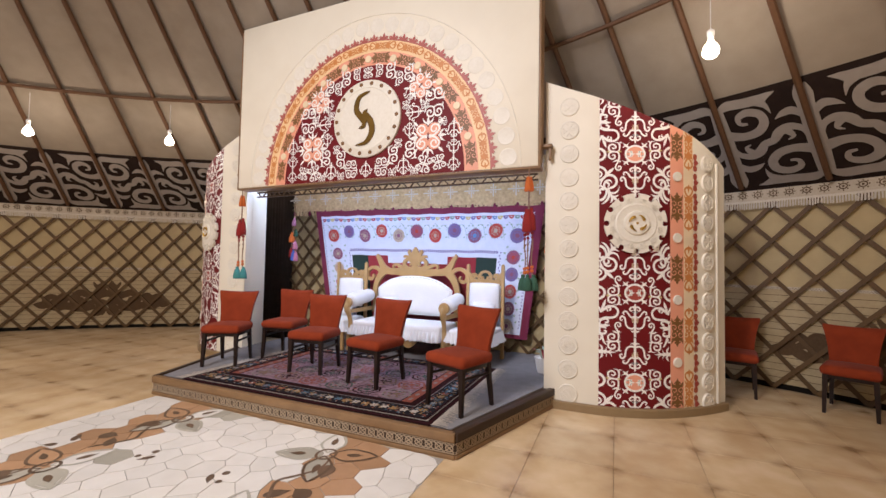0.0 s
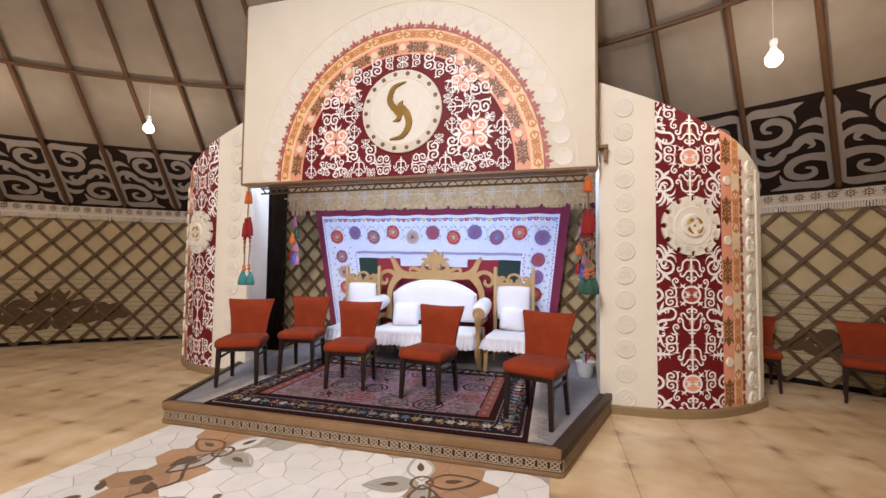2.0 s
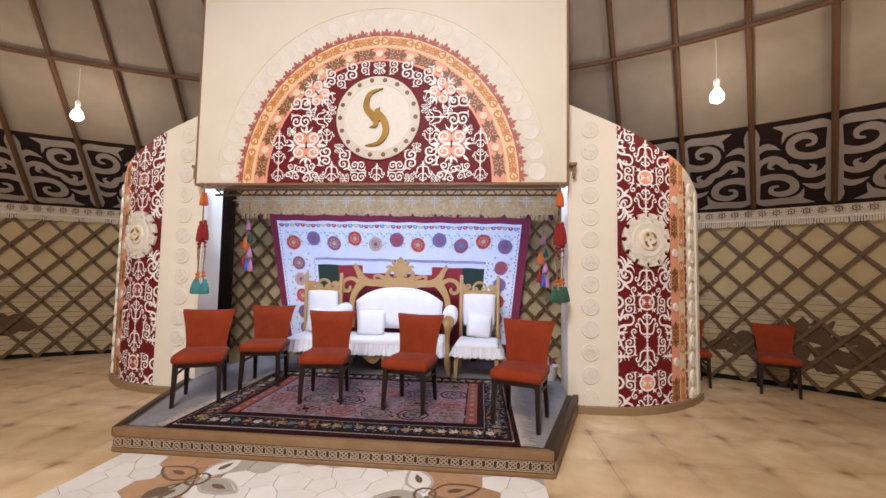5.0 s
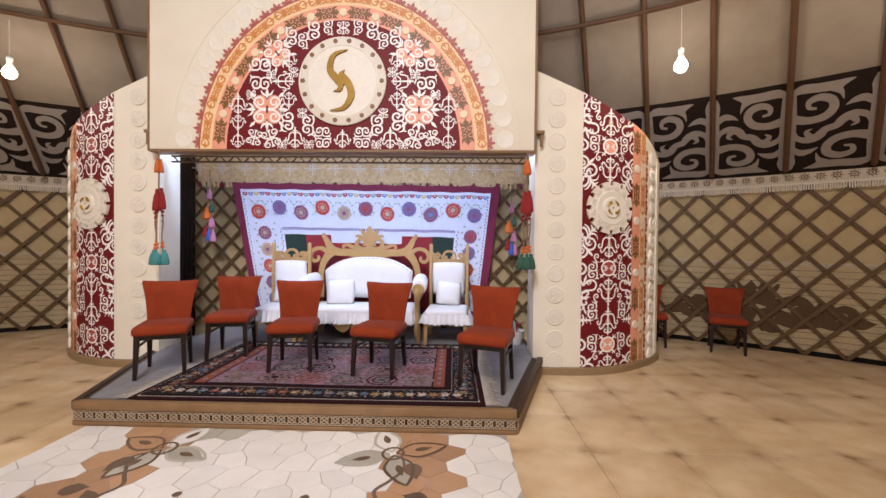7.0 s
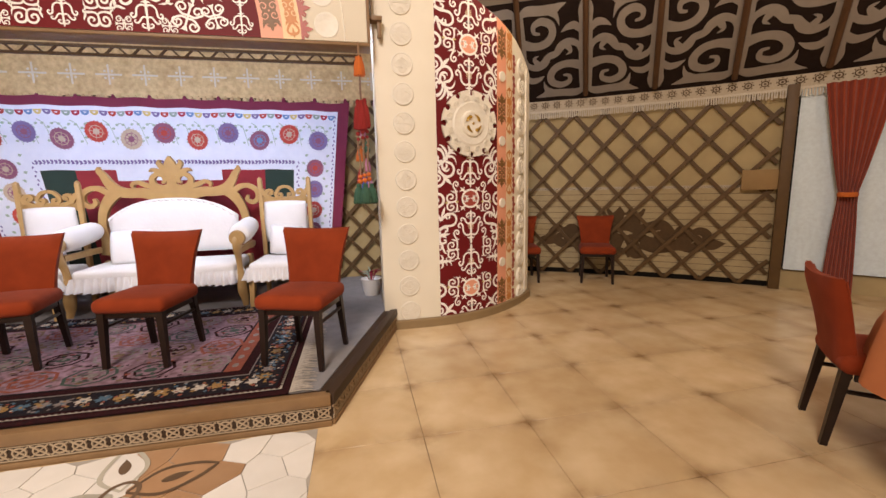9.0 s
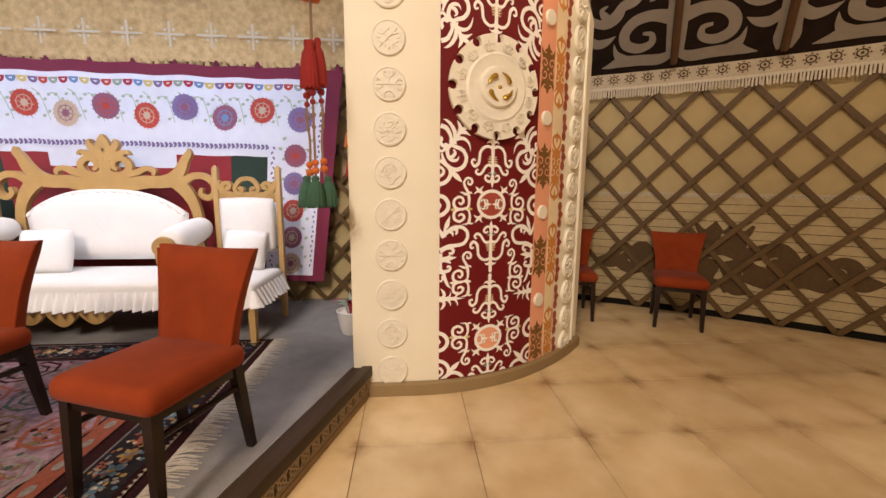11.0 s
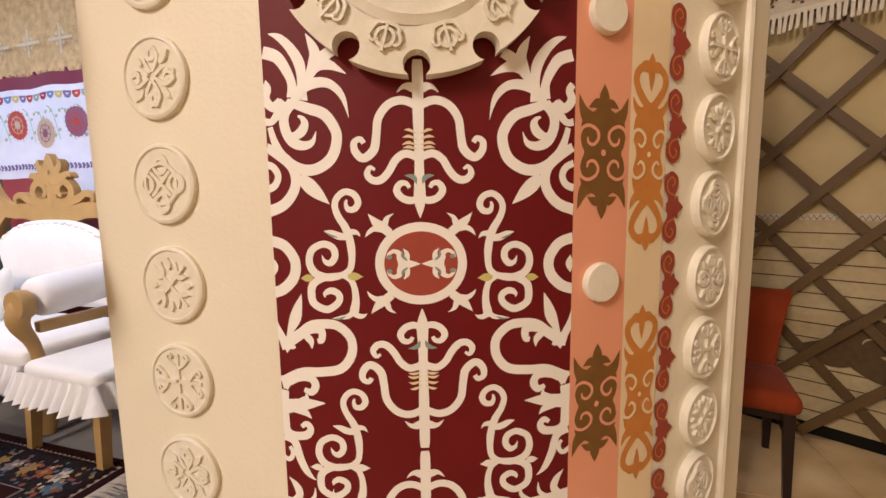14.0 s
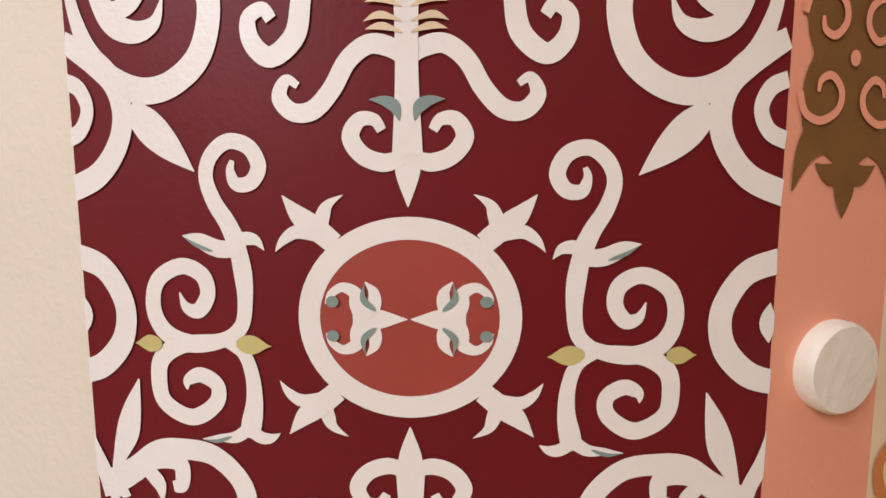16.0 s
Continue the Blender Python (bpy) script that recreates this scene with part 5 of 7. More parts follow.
def dining_chair(group):
    c = thing("dining_chair", Matrix(), "rust velvet dining chair with dark wooden legs", "chair", group)
    bm = bmesh.new()
    box(bm, (0, -0.005, 0.442), (0.46, 0.455, 0.094), 0.040, seg=4)
    for v in bm.verts:
        if v.co.z > 0.46:
            v.co.z += 0.014 * max(0, 1 - (v.co.x / 0.25) ** 2) * max(0, 1 - (v.co.y / 0.25) ** 2)
        v.co.x *= 1.0 - 0.12 * (v.co.y + 0.22)
    bmesh.ops.subdivide_edges(bm, edges=[e for e in bm.edges if e.calc_length() > 0.2], cuts=3, use_grid_fill=True)
    for v in bm.verts:
        if v.co.z > 0.47:
            v.co.z += 0.016 * max(0, 1 - (v.co.x / 0.24) ** 2) * max(0, 1 - (v.co.y / 0.24) ** 2)
    part("seat", bm, VELVET, c, smooth=60)
    # back: flared, leaning, hollow across
    bm = bmesh.new()
    nu, nv = 10, 9
    grids = []
    for side_h in (0, 1):
        g = []
        for j in range(nv + 1):
            t = j / nv
            z = 0.415 + 0.465 * t
            half_w = 0.184 + 0.066 * t ** 2.0
            row = []
            for i in range(nu + 1):
                s = -1 + 2 * i / nu
                x = half_w * s
                y = 0.185 + 0.085 * t + 0.035 * t * t - 0.022 * (s * s) * (0.4 + t)
                th = 0.078 * (1 - 0.45 * max(0, abs(s) - 0.75) / 0.25) * (1 - 0.5 * max(0, t - 0.86) / 0.14)
                z2 = z - 0.014 * (1 - s * s) * t ** 3
                row.append(bm.verts.new((x, y + (th / 2 if side_h else -th / 2), z2)))
            g.append(row)
        grids.append(g)
    for g, flip in ((grids[0], False), (grids[1], True)):
        for j in range(nv):
            for i in range(nu):
                f = (g[j][i], g[j][i + 1], g[j + 1][i + 1], g[j + 1][i])
                bm.faces.new(tuple(reversed(f)) if flip else f)
    a, b = grids
    for i in range(nu):
        bm.faces.new((a[nv][i], a[nv][i + 1], b[nv][i + 1], b[nv][i]))
        bm.faces.new((a[0][i + 1], a[0][i], b[0][i], b[0][i + 1]))
    for j in range(nv):
        bm.faces.new((a[j + 1][0], b[j + 1][0], b[j][0], a[j][0]))
        bm.faces.new((a[j][nu], b[j][nu], b[j + 1][nu], a[j + 1][nu]))
    bmesh.ops.recalc_face_normals(bm, faces=bm.faces[:])
    part("backrest", bm, VELVET, c, smooth=70)
    for su in (1, -1):
        bm = bmesh.new()
        edge = []
        for j in range(9):
            t = j / 8
            edge.append((su * (0.184 + 0.066 * t ** 2.0) * 0.985, 0.185 + 0.085 * t + 0.035 * t * t - 0.022 * (0.4 + t) - 0.022, 0.42 + 0.445 * t))
        tube(bm, edge, 0.005, 6)
        part("piping", bm, VELVET, c)
    bm = bmesh.new()
    for (cx, cy, sx, sy) in ((0, -0.185, 0.36, 0.022), (0, 0.17, 0.33, 0.022), (-0.182, -0.01, 0.022, 0.34), (0.182, -0.01, 0.022, 0.34)):
        box(bm, (cx, cy, 0.385), (sx, sy, 0.05), 0.004)
    part("apron", bm, LEG, c)
    for x, y, dx, dy in ((-0.185, -0.185, -0.012, -0.02), (0.185, -0.185, 0.012, -0.02), (-0.170, 0.19, -0.012, 0.055), (0.170, 0.19, 0.012, 0.055)):
        bm = bmesh.new()
        s = 0.022
        top = [bm.verts.new((x + a * s, y + b * s, 0.41)) for a, b in ((-1, -1), (1, -1), (1, 1), (-1, 1))]
        bot = [bm.verts.new((x + dx + a * s * 0.68, y + dy + b * s * 0.68, 0.0)) for a, b in ((-1, -1), (1, -1), (1, 1), (-1, 1))]
        bm.faces.new(top)
        bm.faces.new(list(reversed(bot)))
        for i in range(4):
            bm.faces.new((bot[i], bot[(i + 1) % 4], top[(i + 1) % 4], top[i]))
        part("leg", bm, LEG, c)
    for x in (-0.182, 0.182):
        bm = bmesh.new()
        tube(bm, [(x, -0.19, 0.30), (x * 0.97, 0.205, 0.30)], 0.013, 6)
        part("stretcher", bm, LEG, c)
    return c


chair = dining_chair("chairs on the stage")
CHAIRS = ((-4.45, 3.68, 24.5), (-4.12, 4.30, 12.0), (-3.225, 3.84, 8.6), (-2.335, 3.74, -10.4), (-1.30, 3.50, -20.0))
chair.matrix_world = pose(CHAIRS[0][0], CHAIRS[0][1], STAGE_H + 0.006, 0, 0, CHAIRS[0][2])
for x, y, a in CHAIRS[1:]:
    copy_thing(chair, pose(x, y, STAGE_H + 0.006, 0, 0, a))
for x, y, a in ((2.27, 5.64, -26.0), (1.33, 5.98, -14.0)):
    tagged(copy_thing(chair, pose(x, y, 0, 0, 0, a)), "rust velvet dining chair standing against the lattice wall", group="chairs by the wall")

# ---------- white throne set ----------


COILS = [0]


def coil_bar(bm, pts, centre, turns, r, y, depth, shrink=0.2, taper=0.7):
    """A flat-sided carved scroll bar in the upright plane."""
    o = Ornament()
    o.scroll(pts, centre, turns, 2 * r, taper, shrink)
    n = len(o.verts)
    COILS[0] += 1
    more = 0.0008 * (COILS[0] % 9)
    vs = [bm.verts.new((u, y - depth - more - 0.0004 * k, v)) for (u, v), k in zip(o.verts, o.level)] + [bm.verts.new((u, y + more, v)) for u, v in o.verts]
    for f in o.faces:
        bm.faces.new([vs[i] for i in f])
        for a, b in zip(f, f[1:] + f[:1]):
            try:
                bm.faces.new((vs[a], vs[b], vs[b + n], vs[a + n]))
            except ValueError:
                pass


def cushion(bm, c, s, puff=0.25, n=10, m=None):
    """A soft pillow: flat at the rim, full in the middle. s: width, height, thickness."""
    m = m or Matrix()
    g = []
    for sgn in (1, -1):
        rows = []
        for j in range(n + 1):
            row = []
            for i in range(n + 1):
                u, v = -1 + 2 * i / n, -1 + 2 * j / n
                t = (max(0.0, (1 - abs(u) ** 2.3) * (1 - abs(v) ** 2.3))) ** 0.6
                pin = 1 - 0.05 * (u * u * v * v)
                row.append(bm.verts.new(m @ Vector((c[0] + s[0] / 2 * u * pin, c[1] + sgn * s[2] / 2 * t, c[2] + s[1] / 2 * v * pin))))
            rows.append(row)
        g.append(rows)
        for j in range(n):
            for i in range(n):
                f = (rows[j][i], rows[j][i + 1], rows[j + 1][i + 1], rows[j + 1][i])
                bm.faces.new(f if sgn < 0 else tuple(reversed(f)))
    bmesh.ops.remove_doubles(bm, verts=bm.verts[:], dist=1e-5)


def ruffle(bm, path, z1, z0, depth=0.024, wave=0.066):
    """A gathered frill along a level path."""
    pts = []
    for a, b in zip(path, path[1:]):
        a, b = Vector(a), Vector(b)
        n = max(2, int((b - a).length / 0.011))
        pts += [(a + (b - a) * k / n, (b - a).normalized()) for k in range(n)]
    rows = [[], [], []]
    run = 0.0
    for i, (p, d) in enumerate(pts):
        nrm = Vector((d.y, -d.x))
        run += 0.011
        w = math.sin(2 * math.pi * run / wave + 0.8 * math.sin(run * 9))
        for row, f, z in ((0, 0.15, z1), (1, 0.8, (z0 + z1) / 2), (2, 1.5, z0 + 0.006 * math.sin(run * 23))):
            q = p + nrm * (depth * f * (w + 1))
            rows[row].append(bm.verts.new((q.x, q.y, z)))
    for a, b in zip(rows, rows[1:]):
        for k in range(len(a) - 1):
            bm.faces.new((b[k], b[k + 1], a[k + 1], a[k]))


SEAT_Z = STAGE_H + 0.45


def sofa():
    cx, yb, yf = -2.83, 5.62, 4.98
    s = thing("throne_sofa", pose(cx, 0, STAGE_H + 0.006), "carved pale wood sofa with white cushions and frills", "sofa")
    z = lambda v: v - STAGE_H - 0.006

    # crest, shoulder scrolls and posts, sawn out of one board
    half = Ornament()
    half.brush([(0.0, 1.315, 0.14), (0.16, 1.32, 0.115), (0.30, 1.345, 0.105), (0.42, 1.345, 0.10), (0.52, 1.37, 0.11), (0.59, 1.45, 0.085), (0.63, 1.53, 0.065), (0.665, 1.58, 0.05), (0.665, 1.62, 0.01)])
    half.brush([(0.50, 1.37, 0.10), (0.60, 1.29, 0.105), (0.67, 1.17, 0.085), (0.70, 1.02, 0.075), (0.69, 0.85, 0.08), (0.705, 0.70, 0.09)])
    half.brush([(0.58, 1.33, 0.07), (0.68, 1.395, 0.055), (0.77, 1.395, 0.052), (0.84, 1.34, 0.052), (0.845, 1.26, 0.048), (0.79, 1.215, 0.046), (0.735, 1.245, 0.040), (0.745, 1.295, 0.026)])
    half.brush([(0.0, 1.40, 0.09), (0.09, 1.385, 0.075), (0.165, 1.42, 0.058), (0.185, 1.485, 0.052), (0.135, 1.535, 0.046), (0.075, 1.515, 0.042), (0.065, 1.465, 0.036), (0.095, 1.445, 0.024)])
    half.brush([(0.16, 1.40, 0.05), (0.25, 1.425, 0.05), (0.32, 1.455, 0.042), (0.375, 1.435, 0.036), (0.37, 1.40, 0.026)])
    half.brush([(0.0, 1.57, 0.09), (0.07, 1.605, 0.06), (0.105, 1.65, 0.042), (0.09, 1.685, 0.012)])
    half.brush([(0.0, 1.55, 0.08), (0.10, 1.560, 0.06), (0.17, 1.585, 0.036), (0.20, 1.565, 0.012)])
    crest = half.mirrored()
    crest.brush([(0, 1.36, 0.10), (0, 1.52, 0.09), (0, 1.61, 0.12), (0, 1.67, 0.085), (0, 1.70, 0.05), (0, 1.725, 0.012)])
    solid(crest, "carved_back", lambda u, v, h: (u, yb - h, z(v)), 0.0, 0.046, CARVED, s, "scrolled wooden crest and posts")
    # padded back: a wide arch
    bm = bmesh.new()
    n, m = 20, 8
    front, back = [], []
    for j in range(m + 1):
        t = j / m
        rf, rb = [], []
        for i in range(n + 1):
            u = -1 + 2 * i / n
            top = 1.285 - 0.20 * abs(u) ** 2.6
            zz = 0.70 + (top - 0.70) * t
            wid = 0.63 - 0.03 * (1 - t)
            puff = 0.055 * ((1 - abs(u) ** 4) * (1 - abs(2 * t - 1) ** 4)) ** 0.5 + 0.012
            rf.append(bm.verts.new((wid * u, yb - 0.055 - puff, z(zz))))
            rb.append(bm.verts.new((wid * u, yb - 0.05, z(zz))))
        front.append(rf)
        back.append(rb)
    for g, flip in ((front, False), (back, True)):
        for j in range(m):
            for i in range(n):
                f = (g[j][i], g[j][i + 1], g[j + 1][i + 1], g[j + 1][i])
                bm.faces.new(tuple(reversed(f)) if flip else f)
    rim = [front[0][i] for i in range(n + 1)] + [front[j][n] for j in range(1, m + 1)] + [front[m][i] for i in range(n - 1, -1, -1)] + [front[j][0] for j in range(m - 1, 0, -1)]
    rim_b = [back[0][i] for i in range(n + 1)] + [back[j][n] for j in range(1, m + 1)] + [back[m][i] for i in range(n - 1, -1, -1)] + [back[j][0] for j in range(m - 1, 0, -1)]
    for k in range(len(rim)):
        bm.faces.new((rim[k], rim_b[k], rim_b[(k + 1) % len(rim)], rim[(k + 1) % len(rim)]))
    bmesh.ops.recalc_face_normals(bm, faces=bm.faces[:])
    part("back_cushion", bm, WHITECLOTH, s, "white padded back", 70)
    bm = bmesh.new()
    edge_line = []
    for i in range(61):
        u = -1 + 2 * i / 60
        edge_line.append((0.612 * u, yb - 0.075 - 0.010 * math.sin(i * 2.1), z(1.266 - 0.20 * abs(u) ** 2.6 + 0.004 * math.sin(i * 1.7))))
    tube(bm, edge_line, 0.015, 6)
    part("lace_trim", bm, WHITECLOTH, s, "gathered lace along the back's edge", 60)
    bm = bmesh.new()
    box(bm, (0, (yb + yf) / 2 - 0.02, z(SEAT_Z - 0.06)), (1.40, yb - yf - 0.02, 0.12), 0.04, seg=3)
    part("seat_cushion", bm, WHITECLOTH, s, "white seat cover")
    bm = bmesh.new()
    ruffle(bm, [(-0.71, yf + 0.25), (-0.70, yf - 0.03), (0.70, yf - 0.03), (0.71, yf + 0.25)], z(SEAT_Z - 0.07), z(SEAT_Z - 0.20))
    part("frill", bm, WHITECLOTH, s, "gathered white frill", 180)
    bm = bmesh.new()
    box(bm, (0, (yb + yf) / 2, z(SEAT_Z - 0.155)), (1.36, yb - yf - 0.06, 0.07), 0.006)
    part("seat_frame", bm, CARVED, s)
    # scalloped apron under the frill
    out = [(-0.34, z(SEAT_Z - 0.17)), (0.34, z(SEAT_Z - 0.17))] + [(0.34 - 0.68 * k / 24, z(SEAT_Z - 0.24) - 0.06 * abs(math.sin(math.pi * k / 8)) * (1 + 0.6 * math.sin(math.pi * k / 24))) for k in range(25)]
    bm = bmesh.new()
    slab(bm, out, 0.03, lambda u, v, h: (u, yf + 0.03 - h, v), 0.004)
    part("apron", bm, CARVED, s)
    for su in (1, -1):
        # arm: bolster on a curved front post
        bm = bmesh.new()
        pts = [(su * 0.76, yf + 0.02, z(SEAT_Z + 0.27)), (su * 0.76, yf + 0.20, z(SEAT_Z + 0.29)), (su * 0.75, yb - 0.08, z(SEAT_Z + 0.33))]
        tube(bm, smooth_line(pts, 6), [0.085, 0.098, 0.102, 0.104, 0.105, 0.105, 0.105, 0.105, 0.104, 0.102, 0.10, 0.095, 0.08], 16)
        part("bolster", bm, WHITECLOTH, s, "white round arm bolster", 60)
        post = [(0.76, yf - 0.02, SEAT_Z + 0.26), (0.755, yf - 0.045, SEAT_Z + 0.16), (0.745, yf + 0.01, SEAT_Z + 0.03), (0.745, yf + 0.03, SEAT_Z - 0.12), (0.75, yf + 0.02, SEAT_Z - 0.26), (0.76, yf + 0.03, SEAT_Z - 0.36), (0.77, yf + 0.01, STAGE_H + 0.006)]
        bm = bmesh.new()
        line = smooth_line([(su * x, y, z(v)) for x, y, v in post], 4)
        n = len(line)
        tube(bm, line, [0.040 + 0.011 * math.sin(3.4 * math.pi * k / n + 0.8) for k in range(n)], 10, 0.6)
        part("arm_post", bm, CARVED, s)
        bm = bmesh.new()
        lathe(bm, [(0.001, -0.03), (0.07, -0.028), (0.078, 0.0), (0.07, 0.028), (0.001, 0.03)], 18, Matrix.Translation((su * 0.76, yf - 0.03, z(SEAT_Z + 0.25))) @ pose(0, 0, 0, 90, 0, 0))
        part("arm_scroll", bm, CARVED, s)
        bm = bmesh.new()
        box(bm, (su * 0.755, (yf + yb) / 2, z(SEAT_Z + 0.12)), (0.045, yb - yf - 0.05, 0.06), 0.01)
        part("arm_rail", bm, CARVED, s)
        bm = bmesh.new()
        box(bm, (su * 0.70, yb - 0.02, z((SEAT_Z + STAGE_H) / 2)), (0.07, 0.06, SEAT_Z - STAGE_H - 0.006), 0.01)
        part("back_leg", bm, CARVED, s)
    for x, a in ((-0.34, 6),):
        p = thing("throw_pillow", pose(cx + x, yb - 0.28, SEAT_Z + 0.165, -14, 0, a), "white quilted square pillow on the sofa seat", "pillow", "pillows")
        bm = bmesh.new()
        cushion(bm, (0, 0, 0), (0.38, 0.35, 0.17))
        part("cover", bm, WHITECLOTH, p, smooth=180)
    return s


sofa()


def throne_chair():
    c = thing("throne_chair", Matrix(), "carved pale wood chair with white cushions and a frilled seat", "chair", "throne chairs")
    H = SEAT_Z - STAGE_H - 0.006
    for su in (1, -1):
        bm = bmesh.new()
        box(bm, (su * 0.255, 0.36, 0.63), (0.045, 0.05, 1.26), 0.008)
        lathe(bm, [(0.028, 1.26), (0.022, 1.275), (0.001, 1.29)], 8, Matrix.Translation((su * 0.255, 0.36, 0)))
        part("back_post", bm, CARVED, c)
        bm = bmesh.new()
        s = 0.026
        top = [bm.verts.new((su * 0.245 + a * s, -0.25 + b * s, H - 0.1)) for a, b in ((-1, -1), (1, -1), (1, 1), (-1, 1))]
        bot = [bm.verts.new((su * 0.255 + a * s * 0.75, -0.27 + b * s * 0.75, 0.0)) for a, b in ((-1, -1), (1, -1), (1, 1), (-1, 1))]
        bm.faces.new(top)
        bm.faces.new(list(reversed(bot)))
        for i in range(4):
            bm.faces.new((bot[i], bot[(i + 1) % 4], top[(i + 1) % 4], top[i]))
        part("front_leg", bm, CARVED, c)
    bm = bmesh.new()
    for su in (1, -1):
        coil_bar(bm, [(0, 1.185), (su * 0.05, 1.17), (su * 0.09, 1.12)], (su * 0.055, 1.095), -0.9 * su, 0.016, 0.375, 0.04)
        coil_bar(bm, [(su * 0.05, 1.02), (su * 0.12, 1.04), (su * 0.185, 1.08)], (su * 0.155, 1.115), 0.9 * su, 0.019, 0.375, 0.04)
        coil_bar(bm, [(su * 0.19, 1.06), (su * 0.21, 1.10), (su * 0.235, 1.14)], (su * 0.23, 1.15), 0.2, 0.02, 0.375, 0.04)
    box(bm, (0, 0.36, 1.03), (0.48, 0.034, 0.085), 0.006)
    part("crest_rail", bm, CARVED, c, "scrolled crest", 35)
    bm = bmesh.new()
    cushion(bm, (0, 0.325, 0.80), (0.46, 0.46, 0.11), n=12)
    part("back_cushion", bm, WHITECLOTH, c, "white back cover", 180)
    bm = bmesh.new()
    box(bm, (0, 0.02, H - 0.05), (0.54, 0.60, 0.10), 0.04, seg=3)
    part("seat_cushion", bm, WHITECLOTH, c)
    bm = bmesh.new()
    ruffle(bm, [(-0.28, 0.30), (-0.28, -0.29), (0.28, -0.29), (0.28, 0.30)], H - 0.045, H - 0.17)
    part("frill", bm, WHITECLOTH, c, "gathered white frill", 180)
    bm = bmesh.new()
    box(bm, (0, 0.03, H - 0.13), (0.50, 0.58, 0.06), 0.005)
    part("seat_frame", bm, CARVED, c)
    return c


tc = throne_chair()
tc.matrix_world = pose(-1.70, 5.14, STAGE_H + 0.006, 0, 0, -3)
copy_thing(tc, pose(-3.92, 5.18, STAGE_H + 0.006, 0, 0, 3))
for x, a in ((-1.68, 6), (-3.94, -6)):
    p = thing("throw_pillow", pose(x, 5.36, SEAT_Z + 0.165, -16, 6 if x > -2 else 4, a), "small white quilted pillow leaning on a chair back", "pillow", "pillows")
    bm = bmesh.new()
    cushion(bm, (0, 0, 0), (0.34, 0.33, 0.15))
    part("cover", bm, WHITECLOTH, p, smooth=180)

# ---------- embroidered quilt ----------
QY = 5.86
quilt = thing("embroidered_quilt", Matrix(), "white embroidered hanging with flowers and a plum border", "wall hanging")
QTL, QTR, QBL, QBR = (-4.99, 2.385), (-0.93, 2.345), (-4.62, 0.46), (-1.16, 0.42)


def qp(s, t, h=0.0):
    """s across 0..1, t down 0..1, h towards the room."""
    x = (QTL[0] * (1 - s) + QTR[0] * s) * (1 - t) + (QBL[0] * (1 - s) + QBR[0] * s) * t
    z = (QTL[1] * (1 - s) + QTR[1] * s) * (1 - t) + (QBL[1] * (1 - s) + QBR[1] * s) * t
    return Vector((x, QY - h - 0.010 * math.sin(s * 31 + 2 * t) - 0.02 * t, z - 0.012 * math.sin(s * math.pi * 9) ** 2 * (1 - t)))


def quilt_patch(name, s0, s1, t0, t1, h, mat, label=""):
    ns, nt = max(2, int((s1 - s0) * 90)), max(2, int((t1 - t0) * 30))
    verts = [qp(s0 + (s1 - s0) * i / ns, t0 + (t1 - t0) * j / nt, h) for j in range(nt + 1) for i in range(ns + 1)]
    faces = [(j * (ns + 1) + i, j * (ns + 1) + i + 1, (j + 1) * (ns + 1) + i + 1, (j + 1) * (ns + 1) + i) for j in range(nt) for i in range(ns)]
    return raw(name, verts, faces, mat, quilt, label, True)


quilt_patch("backing", 0, 1, 0, 1.0, 0.0, PLUM, "plum velvet border")
IT, IL, IR = 0.40, 0.175, 0.845
quilt_patch("white_band", 0.028, 0.968, 0.05, IT, 0.006, SILK)
quilt_patch("white_band", 0.028, IL, IT, 0.97, 0.006, SILK)
quilt_patch("white_band", IR, 0.968, IT, 0.97, 0.006, SILK)
quilt_patch("green_cloth", IL, IL + 0.085, IT, 0.95, 0.004, GREENV, "bottle green velvet")
quilt_patch("green_cloth", IR - 0.085, IR, IT, 0.95, 0.004, GREENV, "bottle green velvet")
quilt_patch("red_cloth", IL + 0.085, IR - 0.085, IT, 0.95, 0.005, REDV, "red velvet")
quilt_patch("lace_edge", 0.36, 0.64, IT, IT + 0.06, 0.008, SILK)
W, HGT = 4.06, 1.93
q_at = lambda u, v, h: qp(u / W, v / HGT, h)


def flower(u0, v0, r, mats, petals=20):
    o = Ornament()
    for k in range(petals):
        a = 2 * math.pi * k / petals
        o.leaf((u0 + 0.3 * r * math.cos(a), v0 + 0.3 * r * math.sin(a)), (u0 + 1.06 * r * math.cos(a), v0 + 1.06 * r * math.sin(a)), 0.30 * r)
    o.dot((u0, v0), r * 0.94, n=24)
    o.lay("flower", lambda u, v: q_at(u, v, 0.0095), mats[0], quilt)
    o = Ornament()
    for k in range(8):
        a = math.pi * k / 4 + 0.2
        o.stroke([(u0 + 0.1 * r * math.cos(a), v0 + 0.1 * r * math.sin(a)), (u0 + 0.72 * r * math.cos(a), v0 + 0.72 * r * math.sin(a))], 0.07 * r, 0.02 * r, step=2)
    o.ring((u0, v0), 0.55 * r, 0.55 * r, 0.06 * r, n=16)
    o.dot((u0, v0), 0.30 * r, n=6)
    o.lay("flower_heart", lambda u, v: q_at(u, v, 0.0125), mats[1], quilt)


